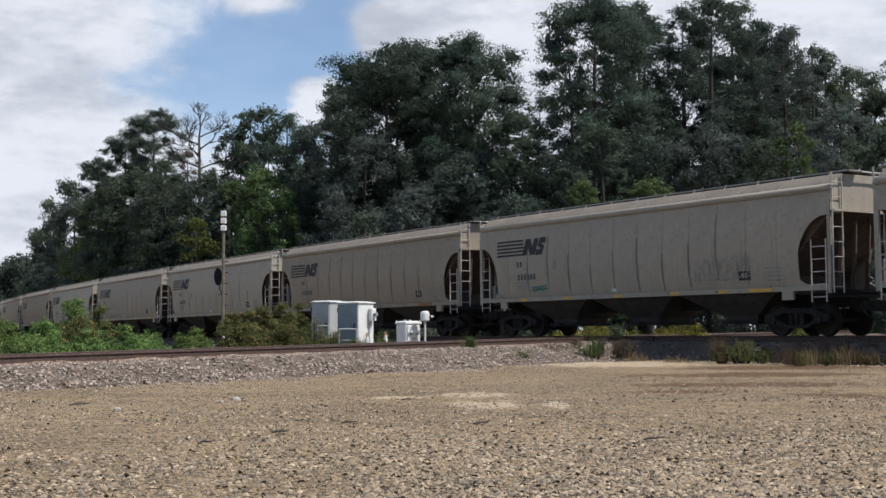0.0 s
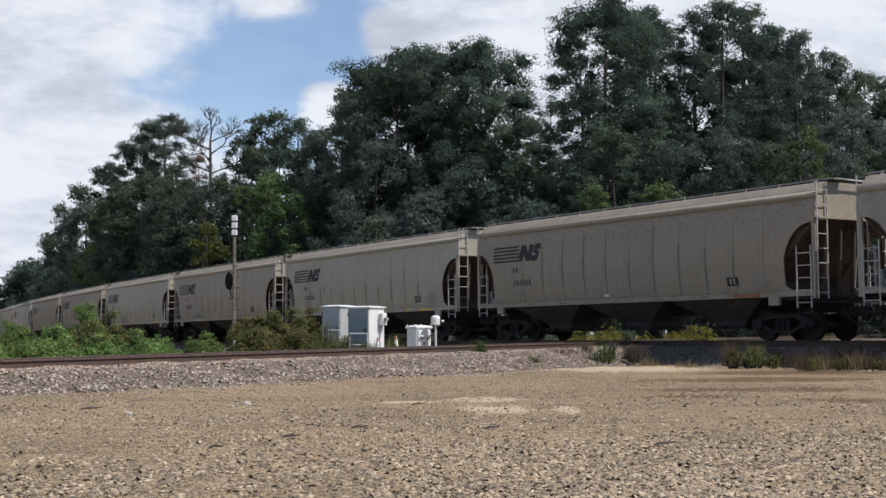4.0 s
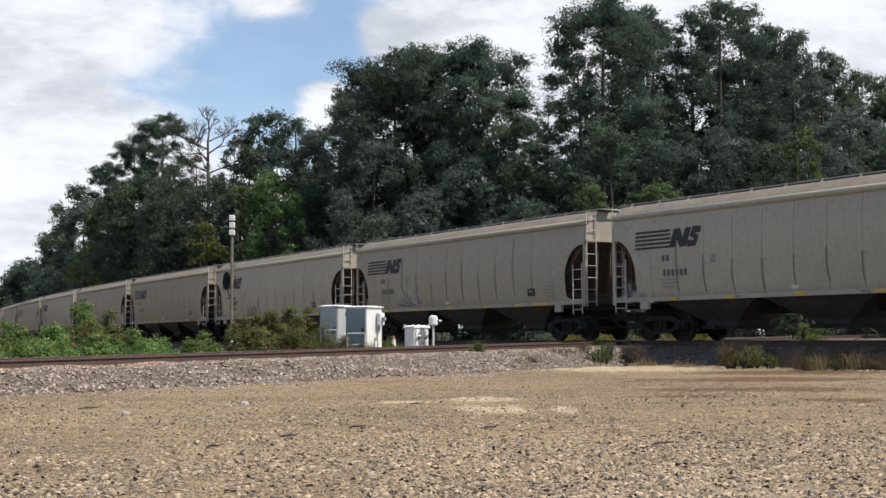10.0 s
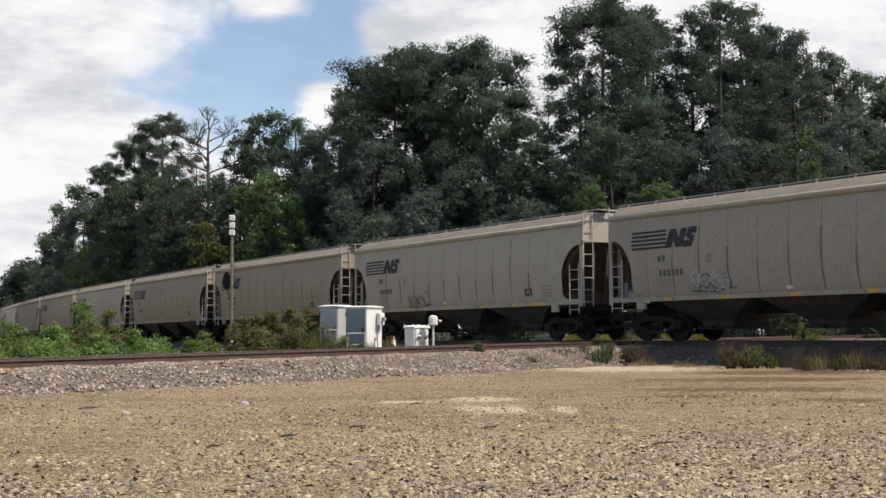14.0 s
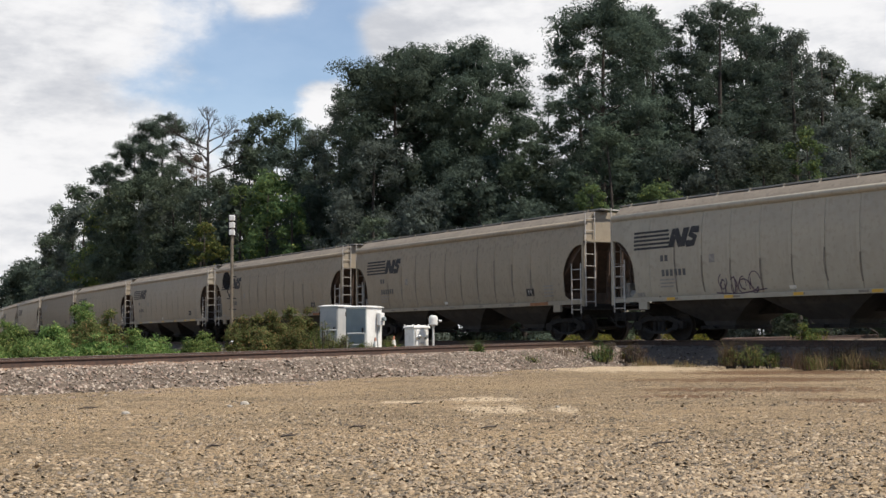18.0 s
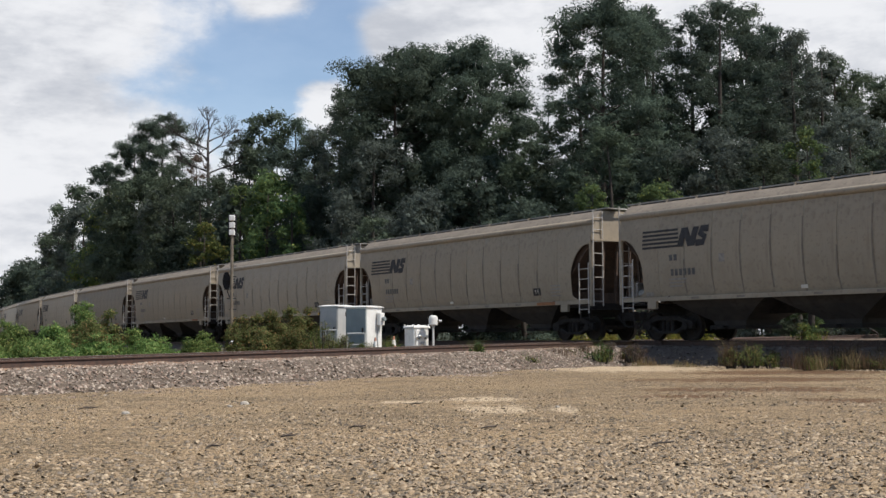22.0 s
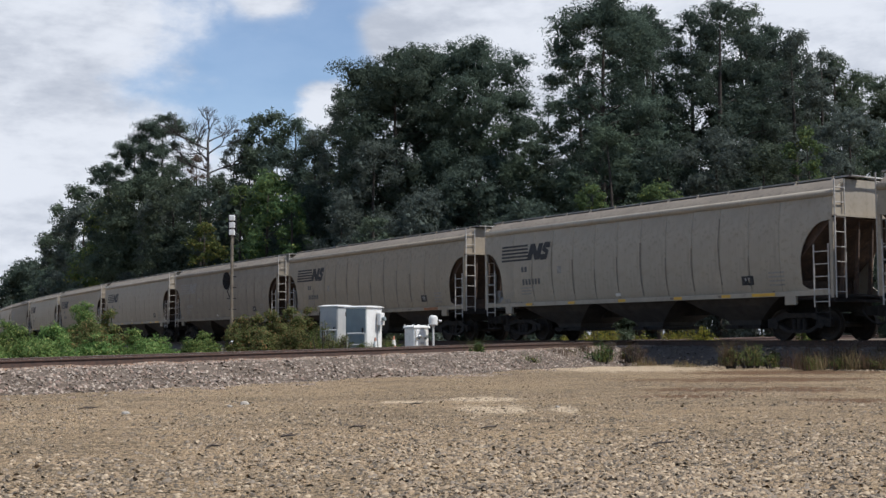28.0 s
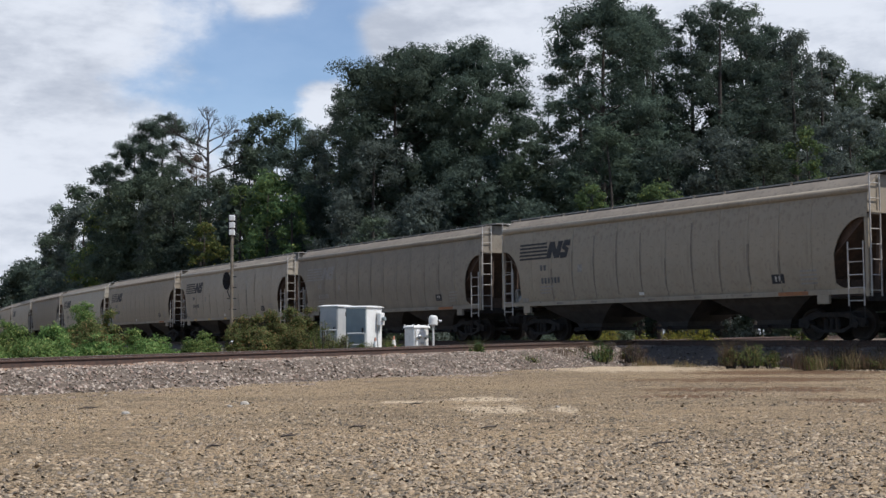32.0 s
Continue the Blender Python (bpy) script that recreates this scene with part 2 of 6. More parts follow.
PAINTS = [
    surface("hopper_paint_grey", (0.331, 0.290, 0.228), (0.295, 0.256, 0.203), 1.1, 0.62, c3=(0.257, 0.221, 0.168), scale3=7, streak=(0.219, 0.183, 0.137), dirt=(0.244, 0.205, 0.152), bump=0.06, tint=0.03),
    surface("hopper_paint_pale", (0.371, 0.333, 0.262), (0.331, 0.295, 0.234), 1.2, 0.58, c3=(0.298, 0.262, 0.205), scale3=6, streak=(0.257, 0.221, 0.168), dirt=(0.278, 0.242, 0.183), bump=0.06, tint=0.03),
    surface("hopper_paint_beige", (0.298, 0.253, 0.190), (0.266, 0.222, 0.165), 1.0, 0.66, c3=(0.225, 0.186, 0.137), scale3=8, streak=(0.185, 0.150, 0.107), dirt=(0.206, 0.168, 0.121), bump=0.06, tint=0.03),
    surface("hopper_paint_dull", (0.244, 0.212, 0.165), (0.212, 0.181, 0.142), 0.9, 0.7, c3=(0.178, 0.150, 0.116), scale3=7, streak=(0.146, 0.119, 0.092), dirt=(0.165, 0.138, 0.105), bump=0.06, tint=0.03),
]
# roof tone darkened to hold the shade of the slope turned from the sun
ROOF_PAINT = surface("hopper_roof_soiled_paint", (0.235, 0.195, 0.150), (0.190, 0.156, 0.120), 1.4, 0.75, c3=(0.145, 0.120, 0.094), scale3=8, bump=0.08, tint=0.06)
GRIME = surface("underframe_grime", (0.012, 0.010, 0.010), (0.022, 0.019, 0.017), 5, 0.9, c3=(0.033, 0.025, 0.019), scale3=12, bump=0.2)
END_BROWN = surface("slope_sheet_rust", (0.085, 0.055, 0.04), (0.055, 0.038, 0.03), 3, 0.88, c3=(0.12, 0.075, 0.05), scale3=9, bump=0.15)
# bay colour taken near black for the shade under the sill
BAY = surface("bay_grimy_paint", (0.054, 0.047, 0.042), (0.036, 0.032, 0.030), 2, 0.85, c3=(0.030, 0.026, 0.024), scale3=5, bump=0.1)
SEAM = surface("seam_dirt", (0.035, 0.03, 0.026), (0.06, 0.05, 0.043), 6, 0.9)
SEAM_STAIN = surface("seam_run_dirt", (0.16, 0.136, 0.11), (0.215, 0.185, 0.15), 5, 0.9)
TAG_VIOLET = surface("spray_paint_violet", (0.075, 0.05, 0.08), (0.11, 0.075, 0.10), 10, 0.6)
HEAD_PAINT = surface("stencil_white", (0.62, 0.60, 0.56), (0.55, 0.53, 0.49), 8, 0.6)
WHEEL = surface("wheel_steel", (0.036, 0.027, 0.021), (0.024, 0.020, 0.018), 7, 0.75, 0.4)
BOARD = surface("running_board_steel", (0.270, 0.257, 0.243), (0.365, 0.344, 0.317), 6, 0.7, 0.5)
GRAB = surface("ladder_paint", (0.46, 0.43, 0.39), (0.34, 0.31, 0.28), 9, 0.65)
BLACK = surface("stencil_black", (0.018, 0.018, 0.022), (0.035, 0.034, 0.036), 8, 0.7)
GREY_INK = surface("faded_stencil", (0.20, 0.185, 0.17), (0.28, 0.26, 0.235), 12, 0.75)
YELLOW = surface("reflector_yellow", (0.62, 0.36, 0.03), (0.52, 0.30, 0.04), 10, 0.5)
ORANGE_RUST = surface("sill_patch_rust", (0.30, 0.13, 0.05), (0.22, 0.10, 0.05), 9, 0.8)
TAG_INK = surface("spray_paint_dark", (0.06, 0.06, 0.065), (0.11, 0.105, 0.10), 10, 0.6)
TAG_PALE = surface("spray_paint_pale", (0.37, 0.37, 0.35), (0.32, 0.33, 0.31), 10, 0.6)
TAG_TEAL = surface("spray_paint_teal", (0.05, 0.20, 0.19), (0.08, 0.16, 0.16), 10, 0.6)
WHITE_BOX = surface("case_white_paint", (0.74, 0.73, 0.70), (0.66, 0.65, 0.62), 3, 0.5, c3=(0.58, 0.56, 0.52), scale3=16, streak=(0.5, 0.47, 0.42), bump=0.05)
SILVER_BOX = surface("case_aluminium", (0.42, 0.42, 0.41), (0.36, 0.365, 0.36), 3, 0.55, 0.05, streak=(0.38, 0.38, 0.37), bump=0.05)
DOOR_GREY = surface("case_door_grey", (0.240, 0.276, 0.280), (0.208, 0.240, 0.248), 3, 0.55, streak=(0.176, 0.192, 0.192))
SIGNAL_BLACK = surface("signal_black", (0.012, 0.012, 0.014), (0.022, 0.022, 0.024), 9, 0.8, spec=0.15)
MAST = surface("mast_aluminium", (0.203, 0.173, 0.131), (0.143, 0.116, 0.086), 4, 0.6, 0.3, streak=(0.180, 0.135, 0.090))
HEAD_WHITE = surface("signal_case_pale", (0.66, 0.65, 0.63), (0.58, 0.57, 0.55), 8, 0.5)
CONE_ORANGE = surface("cone_orange", (0.527, 0.231, 0.134), (0.465, 0.210, 0.133), 10, 0.5)
CONCRETE = surface("concrete_block", (0.42, 0.38, 0.32), (0.34, 0.31, 0.265), 6, 0.9, c3=(0.26, 0.23, 0.2), bump=0.4)
BARK = surface("bark", (0.032, 0.026, 0.022), (0.052, 0.043, 0.036), 5, 0.95, bump=0.6, bump_scale=18)
DEAD_WOOD = surface("bare_grey_wood", (0.053, 0.046, 0.041), (0.037, 0.032, 0.027), 5, 0.95, bump=0.4)
STICK = surface("stick_dark", (0.06, 0.048, 0.04), (0.10, 0.08, 0.065), 20, 0.9)
LEAF_PINE = leafage("pine_needles", (0.049, 0.070, 0.053), (0.113, 0.147, 0.108))
LEAF_OAK = leafage("oak_leaves", (0.048, 0.066, 0.046), (0.119, 0.149, 0.098))
LEAF_GREY = leafage("vine_grey_leaves", (0.054, 0.067, 0.058), (0.131, 0.153, 0.128))
LEAF_DARK = leafage("dark_leaves", (0.037, 0.055, 0.043), (0.091, 0.115, 0.087))
LEAF_BRIGHT = leafage("bright_leaves", (0.046, 0.080, 0.033), (0.125, 0.176, 0.074), (0.209, 0.242, 0.066), 0.10)
LEAF_YELLOW = leafage("yellowing_leaves", (0.055, 0.080, 0.024), (0.14, 0.165, 0.05), (0.24, 0.21, 0.06), 0.12)
LEAF_VINE = leafage("kudzu_leaves", (0.070, 0.118, 0.034), (0.180, 0.258, 0.080), (0.300, 0.330, 0.110), 0.12)
LEAF_SHRUB = leafage("shrub_leaves", (0.073, 0.090, 0.031), (0.182, 0.198, 0.073), (0.293, 0.191, 0.088), 0.14)
LEAF_RUSSET = leafage("dry_russet_leaves", (0.089, 0.066, 0.052), (0.162, 0.127, 0.104))
GRASS_GREEN = leafage("grass_green", (0.06, 0.09, 0.022), (0.15, 0.17, 0.05), (0.25, 0.20, 0.09), 0.25)
GRASS_DRY = leafage("grass_dry", (0.17, 0.125, 0.065), (0.30, 0.235, 0.13), (0.10, 0.11, 0.04), 0.2)
GRASS_YELLOW = leafage("goldenrod", (0.16, 0.15, 0.03), (0.36, 0.30, 0.06), (0.12, 0.16, 0.03), 0.25)
GRASS_BROWN = leafage("weeds_brown", (0.085, 0.055, 0.035), (0.17, 0.115, 0.075), (0.10, 0.10, 0.04), 0.2)


# ---- mesh building ----
class Geo:
    """Collects corners and faces of one mesh."""

    def __init__(self):
        self.v, self.f = [], []

    def add(self, verts, faces):
        n = len(self.v)
        self.v += [tuple(p) for p in verts]
        self.f += [tuple(i + n for i in f) for f in faces]
        return self

    def box(self, x0, x1, y0, y1, z0, z1, ch=0.0):
        """A block; ch cuts its upright and top edges."""
        if ch <= 0:
            return self.add([(x, y, z) for z in (z0, z1) for y in (y0, y1) for x in (x0, x1)],
                            [(0, 2, 3, 1), (4, 5, 7, 6), (0, 1, 5, 4), (1, 3, 7, 5), (3, 2, 6, 7), (2, 0, 4, 6)])
        ring = lambda d, z: [(x0 + d + ch, y0 + d, z), (x1 - d - ch, y0 + d, z), (x1 - d, y0 + d + ch, z), (x1 - d, y1 - d - ch, z),
                             (x1 - d - ch, y1 - d, z), (x0 + d + ch, y1 - d, z), (x0 + d, y1 - d - ch, z), (x0 + d, y0 + d + ch, z)]
        return self.loft([ring(0, z0), ring(0, z1 - ch), ring(ch * 0.6, z1)])

    def loft(self, rings, closed=True, caps=True):
        n, k = len(rings[0]), len(rings)
        verts = [p for r in rings for p in r]
        faces = []
        for i in range(k - 1):
            for j in range(n if closed else n - 1):
                a, b = i * n + j, i * n + (j + 1) % n
                faces.append((a, b, b + n, a + n))
        if caps and closed:
            faces += [tuple(range(n))[::-1], tuple((k - 1) * n + j for j in range(n))]
        return self.add(verts, faces)

    def tube(self, p0, p1, r, n=6, r1=None):
        a, b = Vector(p0), Vector(p1)
        d = (b - a).normalized()
        u = d.orthogonal().normalized()
        w = d.cross(u)
        rr = r if r1 is None else r1
        ring = lambda c, q: [tuple(c + u * (q * math.cos(2 * math.pi * i / n)) + w * (q * math.sin(2 * math.pi * i / n))) for i in range(n)]
        return self.loft([ring(a, r), ring(b, rr)])

    def path(self, pts, radii, n=6):
        """A bent, tapering tube through several points."""
        rings = []
        for i, c in enumerate(pts):
            a, b = Vector(pts[max(i - 1, 0)]), Vector(pts[min(i + 1, len(pts) - 1)])
            d = (b - a).normalized()
            u = d.cross(Vector((0.31, 0.93, 0.17))).normalized()
            w = d.cross(u)
            rings.append([tuple(Vector(c) + u * (radii[i] * math.cos(2 * math.pi * j / n)) + w * (radii[i] * math.sin(2 * math.pi * j / n))) for j in range(n)])
        return self.loft(rings)

    def sheet(self, rows):
        """An open grid of points, rows of equal length."""
        return self.loft(rows, closed=False)

    def mesh(self, name, mat, smooth=False):
        me = bpy.data.meshes.new(name)
        me.from_pydata(self.v, [], self.f)
        me.materials.append(mat)
        if smooth:
            me.polygons.foreach_set("use_smooth", [True] * len(me.polygons))
        me.update()
        return me


def flip(geo):
    geo.f = [f[::-1] for f in geo.f]
    return geo


def part(name, me, parent, label="", at=None):
    """Links a mesh as one part under a thing or under a part."""
    ob = new(name, me)
    ob.parent = parent
    if at is not None:
        ob.matrix_basis = at
    if label:
        ob["label"] = label
    return ob


def thing(name, label, category, at=None, group="", kind="", data=None):
    ob = new(name, data)
    if at is not None:
        ob.matrix_basis = at
    return tagged(ob, label, category, group, kind)


def bulk_mesh(name, verts, polys, mat, smooth=False):
    """A mesh out of arrays: verts (n, 3), polys (m, 3 or 4)."""
    me = bpy.data.meshes.new(name)
    k = polys.shape[1]
    me.vertices.add(len(verts))
    me.vertices.foreach_set("co", np.asarray(verts, np.float32).ravel())
    me.loops.add(polys.size)
    me.loops.foreach_set("vertex_index", np.asarray(polys, np.int32).ravel())
    me.polygons.add(len(polys))
    me.polygons.foreach_set("loop_start", np.arange(0, polys.size, k, dtype=np.int32))
    if smooth:
        me.polygons.foreach_set("use_smooth", np.ones(len(polys), bool))
    me.materials.append(mat)
    me.update(calc_edges=True)
    me.validate()
    return me


# ---- lines of the two tracks ----
# the train's track: a wide curve; a is the length along it, 0 a little left of the crossing
TX, TY, TH, TK = 3.955, 48.295, -1.0047, 0.001276
CURVE_END = -112.0      # farther out the track runs straight


def train_line(a, side=0.0):
    k = max(a, CURVE_END)
    th = TH + TK * k
    x = TX + (math.sin(th) - math.sin(TH)) / TK + (a - k) * math.cos(th)
    y = TY - (math.cos(th) - math.cos(TH)) / TK + (a - k) * math.sin(th)
    return x + side * math.sin(th), y - side * math.cos(th), th


def train_height(a):
    """The track dips gently towards the woods."""
    return 0.00201 * a - 1.02e-5 * a * a if a < 0 else 0.0


# the other track: straight, crossing the first; b counts from the crossing
CX, CY, _ = train_line(4.83)
BH, BG = 0.9423, 0.0084


def cross_line(b, side=0.0):
    return CX + b * math.cos(BH) + side * math.sin(BH), CY + b * math.sin(BH) - side * math.cos(BH), BG * b if b < 0 else BG * b * 0.6


LOT = -0.72


def lot_height(x, y):
    """The gravel lot: nearly level with shallow ruts and swells."""
    return (LOT + 0.035 * noise.noise((x * 0.22, y * 0.22, 0.3)) + 0.018 * noise.noise((x * 0.9, y * 0.9, 4.1)) + 0.007 * noise.noise((x * 3.1, y * 3.1, 7.7)))


# ---- ground ----
def build_ground():
    def steps(edges):
        out = []
        for lo, hi, d in edges:
            out += list(np.arange(lo, hi, d))
        return out + [edges[-1][1]]
    xs = steps([(-3000, -400, 650), (-400, -60, 17), (-60, -14, 2.3), (-14, 12, 0.22), (12, 40, 1.4), (40, 400, 18), (400, 3000, 650)])
    ys = steps([(-3000, -300, 675), (-300, -10, 29), (-10, 4, 1.4), (4, 26, 0.2), (26, 60, 0.85), (60, 260, 8), (260, 4000, 620)])
    verts = np.array([(x, y, lot_height(x, y)) for y in ys for x in xs])
    n = len(xs)
    i = np.arange(len(verts)).reshape(len(ys), n)
    polys = np.stack([i[:-1, :-1], i[:-1, 1:], i[1:, 1:], i[1:, :-1]], -1).reshape(-1, 4)
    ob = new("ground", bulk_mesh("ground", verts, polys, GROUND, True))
    tagged(ob, "tan gravel and packed dirt lot beside the railway", "ground", kind="structure")


build_ground()


def foot_stretch(a, s):
    """How far the foot of a stone bed strays from its even line."""
    side = 5.0 if s > 0 else -5.0
    return 1 + 0.30 * noise.noise((a * 0.33, side, 1.7)) + 0.12 * noise.noise((a * 1.1, side, 6.2))


def bed_share(a, s, top=2.0, foot=3.6):
    """1 on the bed's level top, 0 at its foot."""
    return min(1.0, max(0.0, 1 - (abs(s) - top) / ((foot - top) * foot_stretch(a, s))))


def ballast_bed(name, label, line, lo, hi, step, top=2.0, foot=3.6, z_top=-0.21, mat=None):
    """The raised stone bed of a track, with a rough surface."""
    sides = [-foot, -foot + 0.6, -(top + foot) / 2, -top, -1.2, -0.4, 0.4, 1.2, top, (top + foot) / 2, foot - 0.6, foot]
    rows = []
    a = lo
    while a <= hi:
        row = []
        for s0 in sides:
            s = s0 if abs(s0) <= top else math.copysign(top + (abs(s0) - top) * foot_stretch(a, s0), s0)
            q = line(a, s)
            x, y = q[0], q[1]
            z = q[2] if line is cross_line else train_height(a)
            k = min(1.0, max(0.0, (foot - abs(s0)) / (foot - top)))
            h = (LOT - 0.06) * (1 - k) + (z_top + z) * k
            row.append((x, y, h + 0.05 * noise.noise((x * 1.3, y * 1.3, 2.0)) + 0.03 * noise.noise((x * 4, y * 4, 5.0))))
        rows.append(row)
        a += step
    g = Geo().sheet(rows)
    ob = new(name, flip(g).mesh(name, mat or BALLAST, True))
    tagged(ob, label, "ballast", kind="structure")


ballast_bed("ballast_bed_crossing_track", "grey crushed-stone bed of the near railway track", cross_line, -75, 140, 0.5, z_top=-0.165)
ballast_bed("ballast_bed_train_track", "stone bed under the train's curved track", train_line, -330, 215, 0.8, mat=SHADED_BALLAST)

RAIL_PROFILE = [(-0.07, -0.18), (0.07, -0.18), (0.07, -0.168), (0.012, -0.145), (0.009, -0.045), (0.036, -0.032), (0.036, -0.006), (0.028, 0.0),
                (-0.028, 0.0), (-0.036, -0.006), (-0.036, -0.032), (-0.009, -0.045), (-0.012, -0.145), (-0.07, -0.168)]


def rail(line, lo, hi, side, step):
    rings = []
    a = lo
    while a <= hi + 1e-6:
        ring = []
        for s, z in RAIL_PROFILE:
            q = line(a, side + s)
            ring.append((q[0], q[1], z + (q[2] if line is cross_line else train_height(a))))
        rings.append(ring)
        a += step
    g = Geo().loft(rings)
    me = g.mesh("rail", RUST)
    me.materials.append(RAIL_TOP)
    for i, p in enumerate(me.polygons):
        if i < (len(rings) - 1) * 14 and i % 14 == 7:
            p.material_index = 1
    return me


TIE_MESH = Geo().box(-0.115, 0.115, -1.3, 1.3, -0.36, -0.182, 0.015).mesh("tie", TIE)
PLATE_MESH = Geo().box(-0.09, 0.09, -0.17, 0.17, -0.186, -0.168).box(-0.05, -0.03, -0.1, -0.07, -0.17, -0.15).box(0.03, 0.05, 0.07, 0.1, -0.17, -0.15).mesh("tie_plate", RUST)


def lay_track(name, label, line, lo, hi, near_lo, near_hi, step, curved, gaps=()):
    track = thing(name, label, "railway track", kind="structure")
    for side in (0.7535, -0.7535):
        part("rail", rail(line, lo, hi, side, step), track, "rusty steel rail with a worn top")
    # loose pieces of rail along the crossing
    a, rest = lo, Geo()
    rng = random.Random(4)
    while a < hi:
        q = line(a)
        th = (q[2] if curved else BH) + rng.uniform(-0.015, 0.015)
        z = train_height(a) if curved else q[2]
        if not any(g0 < a < g1 for g0, g1 in gaps):
            if near_lo <= a <= near_hi:
                tie = part("tie", TIE_MESH, track, at=Matrix.Translation((q[0], q[1], z + rng.uniform(-0.012, 0.0))) @ Matrix.Rotation(th, 4, "Z"))
                for s in (-0.7535, 0.7535):
                    if abs(a) < 32:
                        part("tie_plate", PLATE_MESH, tie, at=Matrix.Translation((0, s, 0)))
            else:
                c, s_ = math.cos(th), math.sin(th)
                pts = [(q[0] + c * u - s_ * w, q[1] + s_ * u + c * w, h) for h in (-0.36, -0.184) for w in (-1.3, 1.3) for u in (-0.115, 0.115)]
                rest.add([(x, y, h + z) for x, y, h in pts], [(4, 5, 7, 6), (0, 1, 5, 4), (1, 3, 7, 5), (3, 2, 6, 7), (2, 0, 4, 6)])
        a += 0.54
    if rest.v:
        tagged(part("ties", rest.mesh("ties", TIE), track), kind="stuff")
    return track


near_track = lay_track("railway_track_near", "straight near track with rusty rails on wooden ties", cross_line, -75, 140, -48, 22, 1.0, False)
far_track = lay_track("railway_track_curved", "curved track on which the hopper train runs", train_line, -330, 214, -28, 34, 1.6, True, gaps=((3.6, 6.2),))


def build_diamond():
    """The crossing frog: guard rails beside each running rail over the crossing."""
    d = thing("track_diamond", "steel diamond crossing with rusty guard rails", "track crossing")
    for line, mid in ((train_line, 4.83), (cross_line, 0.0)):
        for side in (-0.66, 0.66, -0.85, 0.85):
            part("guard_rail", rail(line, mid - 2.6, mid + 2.6, side, 0.65), d)


build_diamond()


# ---- loose stones ----
def stones(name, label, mat, places, lo, hi, seed, flatness=0.6):
    """Many small angular stones in one mesh: places is an array (n, 3) of their feet."""
    rng = np.random.default_rng(seed)
    base = np.array([(1, 0, 0), (0.25, 0.9, 0.1), (-0.85, 0.45, -0.1), (-0.7, -0.65, 0.1), (0.35, -0.95, -0.05), (0.35, 0.15, 0.75), (-0.3, -0.15, 0.8)])
    tris = np.array([(0, 1, 5), (1, 2, 5), (2, 3, 6), (3, 4, 6), (4, 0, 5), (2, 6, 5), (4, 5, 6)])
    n = len(places)
    size = lo + (hi - lo) * rng.random(n) ** 1.7
    shape = base[None] * (0.5 + 1.0 * rng.random((n, 7, 3))) * size[:, None, None] * 0.5
    shape[..., 2] *= flatness
    yaw, tip = rng.random(n) * 6.283, rng.normal(0, 0.6, n)
    c, s = np.cos(tip)[:, None], np.sin(tip)[:, None]
    x, z = shape[..., 0] * c - shape[..., 2] * s, shape[..., 0] * s + shape[..., 2] * c
    c, s = np.cos(yaw)[:, None], np.sin(yaw)[:, None]
    verts = np.stack([x * c - shape[..., 1] * s, x * s + shape[..., 1] * c, z], -1) + places[:, None, :]
    verts[..., 2] -= (size * 0.02)[:, None]
    polys = (tris[None] + (np.arange(n) * 7)[:, None, None]).reshape(-1, 3)
    ob = new(name, bulk_mesh(name, verts.reshape(-1, 3), polys, mat))
    tagged(ob, label, "stones", kind="stuff")


def scatter_lot():
    rng = np.random.default_rng(11)
    y = 5.8 + 19.0 * rng.random(120000) ** 1.9
    x = (rng.random(120000) * 1.0 - 0.55) * y * 0.86
    keep = np.array([0.5 * noise.noise((a * 0.45, b * 0.45, 9.0)) + 0.4 * noise.noise((a * 1.7, b * 1.7, 3.0)) > rng.uniform(-0.5, 0.5) - (0.25 if a > -0.5 and b < 11 else 0.0) + min(0.3, max(0.0, (b - 10) * 0.03)) for a, b in zip(x, y)])
    far_y = 22.0 + 15.0 * rng.random(900)
    far_x = far_y * (rng.random(900) * 0.42 - 0.02)
    pts = np.array([(a, b, lot_height(a, b)) for a, b in zip(np.r_[x[keep], far_x], np.r_[y[keep], far_y])])
    stones("lot_gravel", "loose tan and grey gravel strewn over the lot", LOT_STONE, pts, 0.010, 0.050, 5, 0.7)


